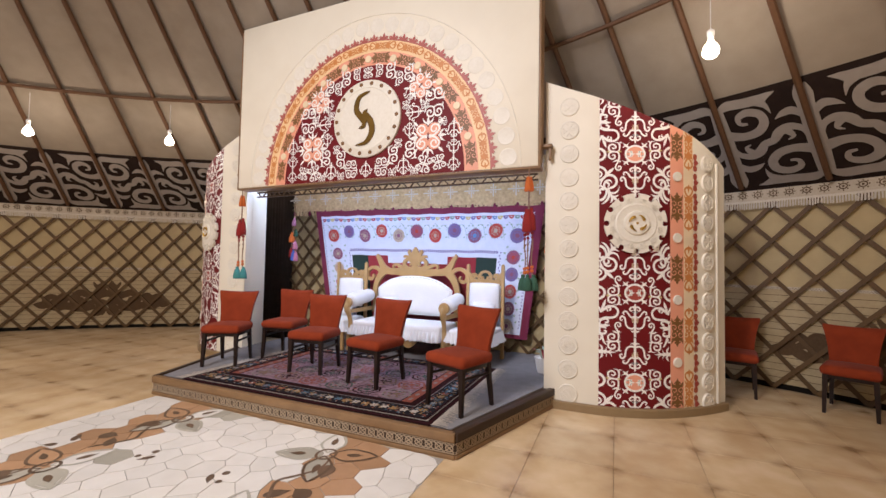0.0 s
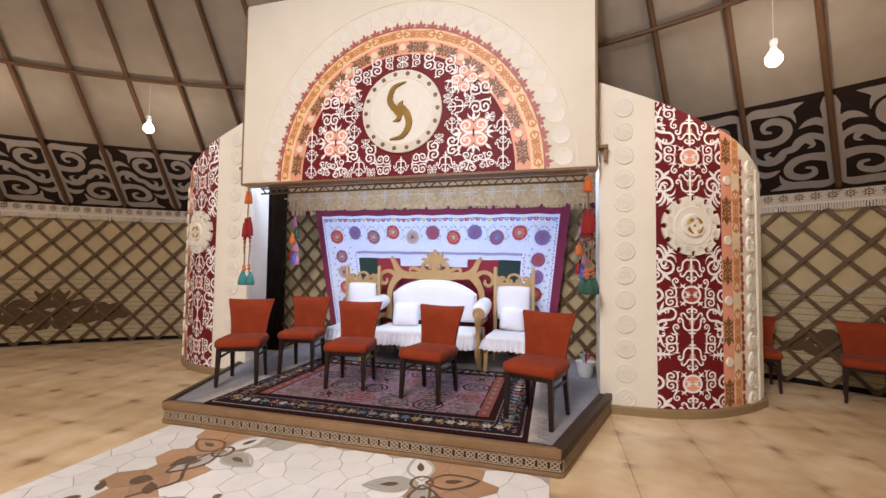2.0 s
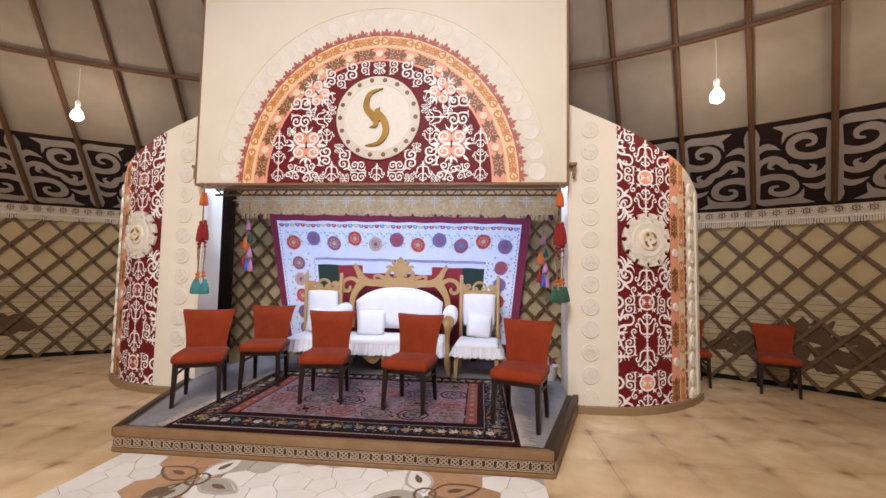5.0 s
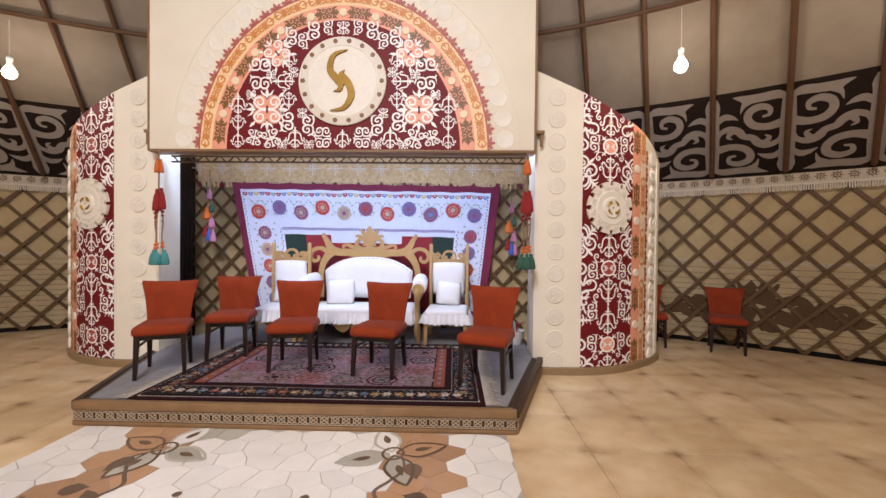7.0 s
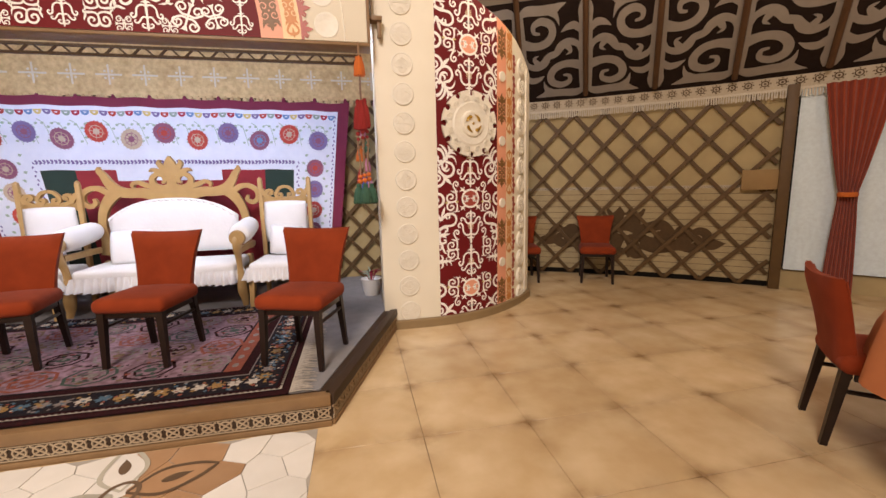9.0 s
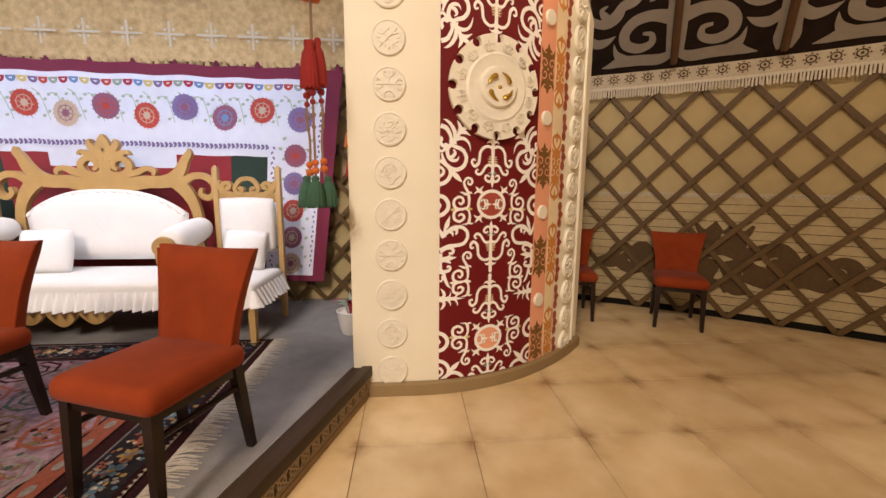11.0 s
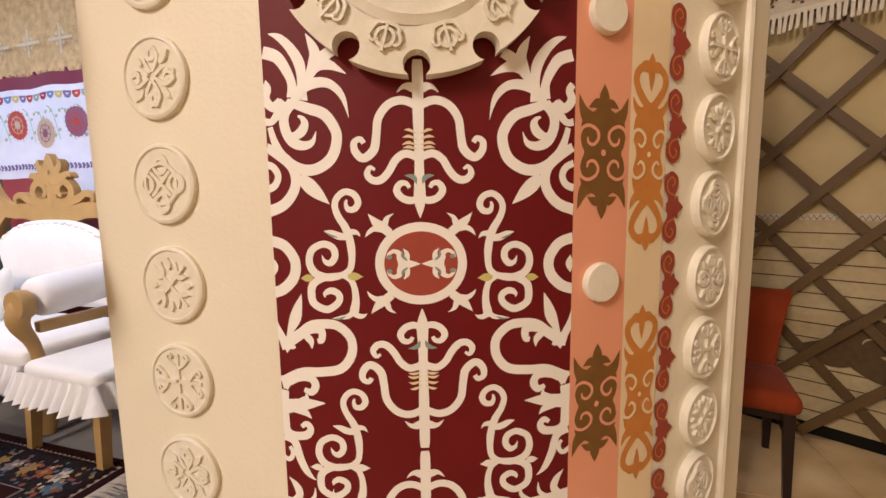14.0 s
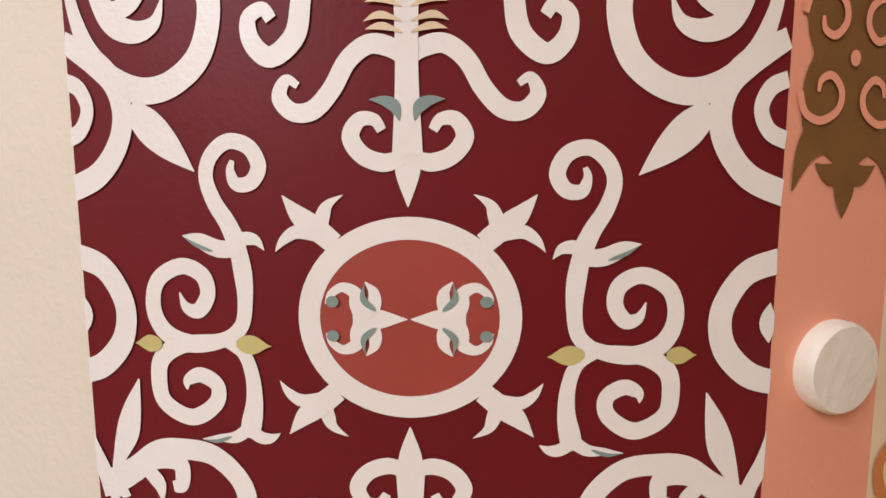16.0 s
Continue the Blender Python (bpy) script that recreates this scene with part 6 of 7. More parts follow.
PAIRS = ((CORAL, SAND), (VIOLET, MAUVE), (MAUVE, SAND), (CORAL, SAND), (SAND, MAUVE), (MAUVE, CORAL), (CORAL, SAND), (VIOLET, MAUVE), (MAUVE, SKYB))
for k in range(11):
    flower(W * 0.085 + (W * 0.83) * k / 10, 0.365 if k % 2 else 0.440, 0.116, PAIRS[k % 9])
for k in range(5):
    flower(W * 0.097, 0.76 + 0.25 * k, 0.108, PAIRS[(k * 2 + 2) % 9])
    flower(W * 0.908, 0.76 + 0.25 * k, 0.108, PAIRS[(k * 2 + 5) % 9])
# small motifs along the top edge, stems between the flowers, zigzag along the inner edge
tops = (RASP, SKYB, YELL, VIOLET, CORAL, TEAL)
for k in range(44):
    o = Ornament()
    u0 = W * 0.045 + W * 0.905 * k / 43
    o.ring((u0, 0.150), 0.028, 0.034, 0.024, 0, 180, 8)
    o.stroke([(u0 - 0.040, 0.150), (u0 + 0.040, 0.150)], 0.016, step=1)
    o.lay("edge_tulip", lambda u, v: q_at(u, v, 0.0095), tops[k % 6], quilt)
o = Ornament()
for k in range(24):
    u0 = W * 0.07 + W * 0.86 * k / 23
    o.stroke([(u0 - 0.06, 0.24 + 0.03 * (k % 2)), (u0, 0.30), (u0 + 0.05, 0.50)], 0.010, 0.006)
    for du, dv in ((-0.03, 0.02), (0.02, 0.06), (0.04, 0.16), (-0.01, 0.20), (0.06, 0.02)):
        o.leaf((u0 + du, 0.27 + dv), (u0 + du + 0.035, 0.255 + dv), 0.026)
for k in range(14):
    for u0 in (W * 0.065, W * 0.135, W * 0.878, W * 0.94):
        o.leaf((u0, 0.62 + 0.09 * k), (u0 + 0.04 * (-1) ** k, 0.60 + 0.09 * k), 0.03)
tagged(o.lay("leaf_stitching", lambda u, v: q_at(u, v, 0.0085), LEAFG, quilt), "pale green stitched leaves", kind="stuff")
o = Ornament()
for k in range(70):
    u0 = W * 0.17 + W * 0.68 * k / 70
    o.leaf((u0, 0.665), (u0 + 0.034, 0.690 + 0.014 * (k % 2)), 0.026)
    o.leaf((u0, 0.705), (u0 + 0.030, 0.685), 0.018)
for k in range(26):
    for u0 in (W * (IL - 0.012), W * (IR + 0.012)):
        o.leaf((u0, 0.68 + 0.045 * k), (u0 + 0.02 * (-1) ** k, 0.71 + 0.045 * k), 0.018)
for k in range(36):
    for u0 in (W * 0.036, W * 0.960):
        o.leaf((u0, 0.15 + 0.046 * k), (u0 + 0.012 * (-1) ** k, 0.18 + 0.046 * k), 0.018)
tagged(o.lay("zigzag_stitching", lambda u, v: q_at(u, v, 0.0095), VIOLET, quilt), "violet stitched zigzag", kind="stuff")

# ---------- rug ----------
RX0, RX1, RY0, RY1, RZ = -4.27, -1.35, 2.985, 4.93, STAGE_H + 0.004
rug = thing("rug", Matrix(), "worn oriental rug with dark borders and a mauve field", "rug")
NAVY = material("rug_navy_wool", (0.011, 0.012, 0.018), 0.95, other=(0.03, 0.02, 0.018), scale=45, amount=0.9, bump=0.4, bump_scale=160, gloss=0.06)
WINE = material("rug_wine_wool", (0.034, 0.009, 0.010), 0.95, other=(0.015, 0.008, 0.009), scale=40, amount=0.9, bump=0.4, bump_scale=160, gloss=0.06)
MAUVEW = material("rug_mauve_wool", (0.30, 0.19, 0.23), 0.95, other=(0.11, 0.065, 0.068), scale=22, amount=0.9, bump=0.4, bump_scale=160, gloss=0.06)
RUST = material("rug_rust_wool", (0.24, 0.055, 0.025), 0.95, other=(0.16, 0.035, 0.02), scale=40, amount=0.9, bump=0.4, bump_scale=160)
IVORY = material("rug_ivory_wool", (0.50, 0.44, 0.36), 0.95, other=(0.36, 0.30, 0.24), scale=60, bump=0.4, bump_scale=160)
DUSTY = material("rug_grey_wool", (0.22, 0.19, 0.17), 0.95, other=(0.14, 0.11, 0.10), scale=50, amount=0.9, bump=0.4)
GREENW = material("rug_green_wool", (0.035, 0.06, 0.045), 0.95, scale=50, amount=0.9)
GOLDW = material("rug_gold_wool", (0.30, 0.17, 0.05), 0.95, scale=50, amount=0.9)


BLUEW = material("rug_blue_wool", (0.06, 0.12, 0.17), 0.95, scale=50, amount=0.9)
OCHREW = material("rug_ochre_wool", (0.17, 0.105, 0.05), 0.95, other=(0.10, 0.06, 0.03), scale=50, amount=0.9)


def rug_z(x, y):
    return 0.0025 * math.sin(3.1 * x + 1.7 * y) + 0.002 * math.sin(5.3 * y - 2.2 * x)


def rug_patch(name, d, dx, h, mat):
    x0, x1, y0, y1 = RX0 + d + dx, RX1 - d - dx, RY0 + d, RY1 - d
    n, m = 24, 16
    verts = [(x0 + (x1 - x0) * i / n, y0 + (y1 - y0) * j / m, RZ + h + rug_z(x0 + (x1 - x0) * i / n, y0 + (y1 - y0) * j / m)) for j in range(m + 1) for i in range(n + 1)]
    faces = [(j * (n + 1) + i, j * (n + 1) + i + 1, (j + 1) * (n + 1) + i + 1, (j + 1) * (n + 1) + i) for j in range(m) for i in range(n)]
    return raw(name, verts, faces, mat, rug, "", True)


bm = bmesh.new()
box(bm, ((RX0 + RX1) / 2, (RY0 + RY1) / 2, RZ + 0.003), (RX1 - RX0, RY1 - RY0, 0.010), 0.003)
part("rug_base", bm, WINE, rug)
for k, (d, dx, mat) in enumerate(((0.045, 0, IVORY), (0.058, 0, WINE), (0.075, 0, NAVY), (0.270, 0.0, DUSTY), (0.278, 0, WINE), (0.335, 0.10, NAVY), (0.345, 0.11, MAUVEW))):
    rug_patch("border", d, dx, 0.012 + 0.0028 * k, mat)
TOPR = 0.012 + 0.0028 * 6
on_rug = lambda h: (lambda u, v: (u, v, RZ + h + rug_z(u, v)))
rnd = random.Random(3)
tints = (DUSTY, OCHREW, RUST, GREENW, WINE)
edge_tints = (DUSTY, GOLDW, RUST, IVORY, BLUEW, IVORY)
groups = {m.name: (Ornament(), m) for m in tints}
edge = {m.name: (Ornament(), m) for m in edge_tints}
# border flowers and guard dashes
span_x, span_y = RX1 - RX0 - 0.36, RY1 - RY0 - 0.36
for side in range(4):
    n = 26 if side < 2 else 16
    for k in range(n):
        t = (k + 0.5) / n
        if side < 2:
            c = (RX0 + 0.18 + span_x * t, (RY0 if side == 0 else RY1) + (0.172 if side == 0 else -0.172))
        else:
            c = ((RX0 if side == 2 else RX1) + (0.172 if side == 2 else -0.172), RY0 + 0.18 + span_y * t)
        rosette = edge[edge_tints[rnd.randrange(6)].name][0]
        for j in range(6):
            a = math.pi * j / 3 + 0.4 * rnd.random()
            rosette.leaf((c[0] + 0.008 * math.cos(a), c[1] + 0.008 * math.sin(a)), (c[0] + 0.048 * math.cos(a), c[1] + 0.048 * math.sin(a)), 0.024)
        edge[edge_tints[rnd.randrange(6)].name][0].dot(c, 0.015, 0.015, 6)
        for j in range(3):
            du, dv = 0.07 * (rnd.random() - 0.5), 0.15 * (rnd.random() - 0.5)
            du, dv = (du, dv) if side < 2 else (dv, du)
            edge[edge_tints[rnd.randrange(6)].name][0].dot((c[0] + du, c[1] + dv), 0.009, 0.009, 5)
for k in range(900):
    along, depth = rnd.random(), 0.088 + 0.17 * rnd.random()
    side = rnd.randrange(4)
    if side < 2:
        c = (RX0 + depth + (RX1 - RX0 - 2 * depth) * along, RY0 + depth if side == 0 else RY1 - depth)
    else:
        c = (RX0 + depth if side == 2 else RX1 - depth, RY0 + depth + (RY1 - RY0 - 2 * depth) * along)
    edge[edge_tints[(0, 1, 2, 4)[rnd.randrange(4)]].name][0].dot(c, 0.006 + 0.010 * rnd.random(), 0.006 + 0.010 * rnd.random(), 5)
for o, m in edge.values():
    tagged(o.lay("border_motif", on_rug(0.0200), m, rug), kind="stuff")
dash = Ornament()
for k in range(90):
    x = RX0 + 0.08 + (RX1 - RX0 - 0.16) * k / 89
    for y in (RY0 + 0.052, RY1 - 0.052):
        dash.stroke([(x, y), (x + 0.016, y)], 0.012, step=1)
for k in range(60):
    y = RY0 + 0.08 + (RY1 - RY0 - 0.16) * k / 59
    for x in (RX0 + 0.052, RX1 - 0.052):
        dash.stroke([(x, y), (x, y + 0.016)], 0.012, step=1)
tagged(dash.lay("guard_dashes", on_rug(0.0165), WINE, rug), kind="stuff")
# field: rows of worn lozenges
for i in range(6):
    for j in range(4):
        cxr, cyr = RX0 + 0.66 + 0.335 * i, RY0 + 0.50 + 0.315 * j
        o = groups[tints[(i + 2 * j) % 5].name][0]
        for r, w in ((0.135, 0.020), (0.085, 0.016)):
            o.ring((cxr, cyr), r * 1.05, r, w, n=8)
        g = groups[tints[(i * 3 + j + 1) % 5].name][0]
        g.dot((cxr, cyr), 0.04, 0.035, 8)
        for k in range(6):
            a = k * math.pi / 3
            g.leaf((cxr + 0.05 * math.cos(a), cyr + 0.05 * math.sin(a)), (cxr + 0.11 * math.cos(a), cyr + 0.11 * math.sin(a)), 0.025)
for k in range(420):
    u, v = RX0 + 0.50 + (RX1 - RX0 - 1.0) * rnd.random(), RY0 + 0.36 + (RY1 - RY0 - 0.72) * rnd.random()
    groups[tints[rnd.randrange(5)].name][0].dot((u, v), 0.008 + 0.016 * rnd.random(), 0.008 + 0.010 * rnd.random(), 5)
for o, m in groups.values():
    tagged(o.lay("woven_motif", on_rug(TOPR + 0.0025), m, rug), kind="stuff")
# rust bar with pale motifs at the short ends
for xx in (RX0 + 0.39, RX1 - 0.39):
    stripe = Ornament()
    stripe.stroke([(xx, RY0 + 0.33), (xx, RY1 - 0.33)], 0.10, step=16)
    stripe.lay("end_stripe", on_rug(TOPR + 0.0015), RUST, rug)
    bar = Ornament()
    for k in range(9):
        bar.dot((xx, RY0 + 0.42 + 0.14 * k), 0.022, 0.035, 6)
    bar.lay("end_motifs", on_rug(TOPR + 0.003), DUSTY, rug)
verts, faces = [], []
for k in range(230):
    for x0, sx in ((RX0, -1), (RX1, 1)):
        y = RY0 + 0.01 + (RY1 - RY0 - 0.02) * k / 229
        L = 0.09 + 0.06 * rnd.random()
        dy = 0.03 * (rnd.random() - 0.5)
        j = len(verts)
        verts += [(x0, y - 0.004, RZ + 0.006), (x0, y + 0.004, RZ + 0.006), (x0 + sx * L / 2, y + 0.004 + dy / 2, RZ + 0.013), (x0 + sx * L / 2, y - 0.004 + dy / 2, RZ + 0.013),
                  (x0 + sx * L, y + 0.003 + dy, RZ + 0.004), (x0 + sx * L, y - 0.003 + dy, RZ + 0.004)]
        faces += [(j, j + 1, j + 2, j + 3), (j + 3, j + 2, j + 4, j + 5)]
tagged(raw("rug_fringe", verts, faces, IVORY, rug, "pale knotted fringe"), kind="stuff")

# ---------- hanging tassels ----------


def tassel(bm_map, parent, x, y, z, r, length, mat, n=14):
    """A yarn tassel with a bound head; z is its top."""
    bm = bmesh.new()
    prof = [(0.002, 0), (r * 0.35, -0.004), (r * 0.45, -length * 0.10), (r * 0.38, -length * 0.18), (r * 0.62, -length * 0.28), (r * 0.88, -length * 0.62), (r, -length * 0.96), (r * 0.9, -length), (0.002, -length * 0.99)]
    rings = []
    for rr, zz in prof:
        rings.append([bm.verts.new((x + rr * (1 + (0.12 * (k % 2) if zz < -0.2 * length else 0)) * math.cos(2 * math.pi * k / 28), y + rr * (1 + (0.12 * (k % 2) if zz < -0.2 * length else 0)) * math.sin(2 * math.pi * k / 28), z + zz + (0.006 * math.sin(k * 2.4) if zz < -0.9 * length else 0))) for k in range(28)])
    for a, b in zip(rings, rings[1:]):
        for k in range(28):
            bm.faces.new((a[k], a[(k + 1) % 28], b[(k + 1) % 28], b[k]))
    return part("tassel", bm, mat, parent, smooth=50)


def knot(parent, x, y, z, r, mat, tall=1.0):
    bm = bmesh.new()
    lathe(bm, [(0.002, -r * tall), (r * 0.7, -r * 0.75 * tall), (r, 0), (r * 0.75, r * 0.7 * tall), (0.002, r * tall)], 12, Matrix.Translation((x, y, z)))
    part("knot", bm, mat, parent)


def long_pendant(x, y, low_mat, label):
    p = thing("tassel_pendant", Matrix(), label, "tassel pendant", "tassel pendants by the stage")
    bm = bmesh.new()
    tube(bm, [(x, y, 2.50), (x, y + 0.005, 2.30), (x, y, 1.95)], 0.008, 6)
    part("cord", bm, CORD, p)
    for dx, dy in ((-0.018, 0.0), (0.018, 0.012), (0.0, -0.018)):
        tassel(None, p, x + dx, y + dy, 2.395, 0.026, 0.15, TASSO)
    for dx, dy, dz in ((-0.026, 0.012, 0.0), (0.028, 0.006, 0.008), (0.0, -0.028, -0.012)):
        tassel(None, p, x + dx, y + dy, 2.065 + dz, 0.040, 0.235, TASSR)
    for k, (dx, dy) in enumerate(((-0.036, 0.0), (0.0, -0.030), (0.036, 0.010))):
        bm = bmesh.new()
        tube(bm, smooth_line([(x + dx * 0.6, y + dy * 0.6, 1.86), (x + dx * 1.15, y + dy, 1.70), (x + dx * 0.8, y + dy, 1.55), (x + dx * 1.1, y + dy, 1.36)], 4), 0.007, 6)
        part("cord", bm, CORD, p)
        for zz, m, r in ((1.79, TASSR, 0.020), (1.745, TASSR, 0.016), (1.68, CORD, 0.014), (1.62, CORD, 0.012), (1.44, TASSO, 0.020), (1.40, TASSO, 0.022)):
            knot(p, x + dx, y + dy, zz + 0.01 * k, r, m, 0.9)
        tassel(None, p, x + dx * 1.5, y + dy * 1.4, 1.385, 0.046, 0.165, low_mat)
    return p


long_pendant(-0.83, 4.20, TASSG, "hanging pendant of orange, crimson and green yarn tassels on knotted cords")
long_pendant(-4.90, 4.20, TASST, "hanging pendant of orange, crimson and teal yarn tassels on knotted cords")


def mixed_pendant(x, y, z0):
    p = thing("tassel_cluster", Matrix(), "cluster of many-coloured yarn tassels on cords", "tassel pendant", "tassel clusters by the screen")
    bm = bmesh.new()
    tube(bm, [(x, y, z0 + 0.32), (x, y, z0)], 0.006, 6)
    part("cord", bm, CORD, p)
    for dx, dz, r, L, m in ((0.0, 0.05, 0.035, 0.14, TASSP), (0.04, -0.14, 0.034, 0.13, TASSG), (-0.035, -0.20, 0.05, 0.17, TASSO), (0.035, -0.34, 0.040, 0.15, TASSP), (-0.05, -0.46, 0.036, 0.16, TASSR), (0.0, -0.50, 0.038, 0.18, TASSB), (0.055, -0.52, 0.036, 0.17, TASSP)):
        bm = bmesh.new()
        tube(bm, [(x, y, z0 + 0.02), (x + dx, y - 0.02, z0 + dz)], 0.004, 5)
        part("cord", bm, CORD, p)
        tassel(None, p, x + dx, y - 0.02, z0 + dz, r, L, m)
    return p


mixed_pendant(-5.06, 5.42, 2.17)
mixed_pendant(-0.80, 5.60, 2.02)

# small white pot with a dried plant at the wing's foot
pot = thing("flower_pot", pose(-0.80, 5.05, STAGE_H + 0.005), "small white pot with reddish leaves on the carpet", "flower pot")
bm = bmesh.new()
lathe(bm, [(0.001, 0), (0.07, 0), (0.085, 0.05), (0.105, 0.17), (0.112, 0.18), (0.10, 0.18), (0.09, 0.16), (0.001, 0.155)], 22)
part("pot", bm, PLASTIC, pot)
rnd = random.Random(5)
o = []
for k in range(14):
    a, L = rnd.random() * 6.28, 0.10 + 0.08 * rnd.random()
    bm = bmesh.new()
    tube(bm, [(0.02 * math.cos(a), 0.02 * math.sin(a), 0.155), (0.05 * math.cos(a), 0.05 * math.sin(a), 0.20 + L * 0.4), ((0.06 + L * 0.5) * math.cos(a), (0.06 + L * 0.5) * math.sin(a), 0.19 + L * 0.6)], [0.004, 0.014, 0.001], 6, 0.3)
    part("leaf", bm, RASP if k % 3 else LEAFG, pot)

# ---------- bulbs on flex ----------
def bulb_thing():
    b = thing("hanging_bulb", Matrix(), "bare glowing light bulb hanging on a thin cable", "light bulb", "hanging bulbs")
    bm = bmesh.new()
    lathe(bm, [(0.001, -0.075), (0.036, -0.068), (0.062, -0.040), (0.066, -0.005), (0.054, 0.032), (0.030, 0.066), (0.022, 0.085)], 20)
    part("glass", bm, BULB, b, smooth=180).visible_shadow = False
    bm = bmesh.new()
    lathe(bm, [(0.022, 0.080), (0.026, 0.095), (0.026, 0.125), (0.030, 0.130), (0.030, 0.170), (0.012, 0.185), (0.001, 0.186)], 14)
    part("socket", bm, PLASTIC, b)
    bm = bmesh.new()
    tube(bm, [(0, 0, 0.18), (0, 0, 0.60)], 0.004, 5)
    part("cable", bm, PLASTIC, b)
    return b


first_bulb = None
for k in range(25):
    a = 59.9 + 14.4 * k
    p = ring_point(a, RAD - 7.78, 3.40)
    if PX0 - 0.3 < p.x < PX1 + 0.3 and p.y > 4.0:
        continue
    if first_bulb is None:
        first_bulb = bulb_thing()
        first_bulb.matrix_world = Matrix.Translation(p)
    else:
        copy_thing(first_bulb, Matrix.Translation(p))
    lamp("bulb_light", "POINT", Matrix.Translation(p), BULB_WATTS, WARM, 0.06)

# ---------- window with lace and red drape ----------
def hanging_sheet(name, a0, a1, z0, z1, inset, waves, depth, mat, parent, pinch=None):
    n = int(waves * 10)
    zs = [z0 + (z1 - z0) * j / 16 for j in range(17)]
    verts, faces = [], []
    for z in zs:
        for i in range(n + 1):
            f = i / n
            mid = (a0 + a1) / 2
            w = pinch(z) if pinch else 1.0
            a = mid + (f - 0.5) * (a1 - a0) * w
            verts.append(ring_point(a, inset + depth * math.sin(2 * math.pi * waves * f) * (0.6 + 0.4 * w), z))
    m = n + 1
    for j in range(16):
        for i in range(n):
            faces.append((j * m + i, j * m + i + 1, (j + 1) * m + i + 1, (j + 1) * m + i))
    return raw(name, verts, faces, mat, parent, "", True)


curtain = thing("window_curtain", Matrix(), "white lace curtain with red drapes tied at the middle", "curtain")
hanging_sheet("lace", 36.0, 44.55, 0.24, 2.36, 0.05, 9, 0.006, LACE, curtain)


def tie(z):
    if z > 1.15:
        return 0.26 + 0.74 * ((z - 1.15) / 1.2) ** 0.85
    return 0.26 + 0.22 * ((1.15 - z) / 1.1) ** 0.7


for mid in (41.9, 37.6):
    hanging_sheet("drape", mid - 1.6, mid + 1.6, 0.03, 2.36, 0.17, 7, 0.028, DRAPE, curtain, tie)
    bm = bmesh.new()
    lathe(bm, [(0.105, -0.025), (0.112, 0), (0.105, 0.025)], 14, Matrix.Translation(ring_point(mid, 0.17, 1.15)), 0.7)
    part("tie_band", bm, TASSO, curtain)
bm = bmesh.new()
p = ring_point(45.0, 0.09, 1.2)
box(bm, (0, 0, 0), (0.09, 0.11, 2.4), 0.008, Matrix.Translation(p) @ pose(0, 0, 0, 0, 0, 44.5))
tagged(part("window_post", bm, BAR), "brown wooden post beside the window", "post", kind="structure")
sign = thing("cardboard_sign", Matrix.Translation(ring_point(46.3, 0.09, 1.33)) @ pose(0, 0, 0, 0, 0, 46.3 - 90), "plain brown cardboard box lid on the lattice", "box lid")
bm = bmesh.new()
box(bm, (0, 0.0, 0), (0.36, 0.04, 0.24), 0.006)
part("lid", bm, material("cardboard", (0.32, 0.20, 0.08), 0.8, scale=8), sign)

# brown scroll ornaments woven into the reed mat
h2 = Ornament()
h2.stroke([(0.05, 0.60), (0.10, 0.75), (0.06, 0.90)], 0.22, 0.03, 0.20)
h2.stroke([(0.03, 0.90), (0.16, 0.82), (0.24, 0.92)], 0.15, 0.03)
h2.stroke([(0.02, 0.28), (0.12, 0.36), (0.06, 0.56)], 0.13, 0.18)
h2.leaf((0.05, 0.34), (0.30, 0.24), 0.17)
h2.scroll([(0.10, 0.58), (0.30, 0.66), (0.46, 0.70), (0.56, 0.60)], (0.47, 0.55), -0.8, 0.145)
h2.scroll([(0.20, 0.44), (0.40, 0.38), (0.62, 0.42), (0.78, 0.52)], (0.70, 0.58), 0.7, 0.145)
h2.scroll([(0.66, 0.44), (0.84, 0.40), (1.00, 0.50)], (0.90, 0.55), 0.8, 0.13)
h2.leaf((0.95, 0.44), (1.22, 0.48), 0.145)
h2.stroke([(0.14, 0.55), (0.30, 0.48), (0.50, 0.44)], 0.15, 0.08)
mat_scroll = h2.mirrored()
for a in (130.9, 54.6, 92.0):
    tagged(mat_scroll.lay("mat_ornament", lambda u, v: ring_point(a - math.degrees(u / RAD), 0.023, v + 0.04), DARKWEAVE), "dark brown scroll woven into the reed mat", "ornament", "mat ornaments", "structure")
strip = cylinder_wall("mat_braid", 45.3, 160, 1.235, 1.27, 0.021, 0.004, BAND, "knotted braid along the mat's top edge")
o2 = Ornament()
for k in range(760):
    a = 44.8 + 0.15 * k
    o2.stroke([(a - 0.08, 1.235), (a, 1.262), (a + 0.08, 1.235)], 0.005, step=1)
tagged(o2.lay("mat_stitching", lambda a, v: ring_point(a, 0.0225, v), DARKWEAVE), "dark zigzag stitching on the mat", "stitching", kind="stuff")

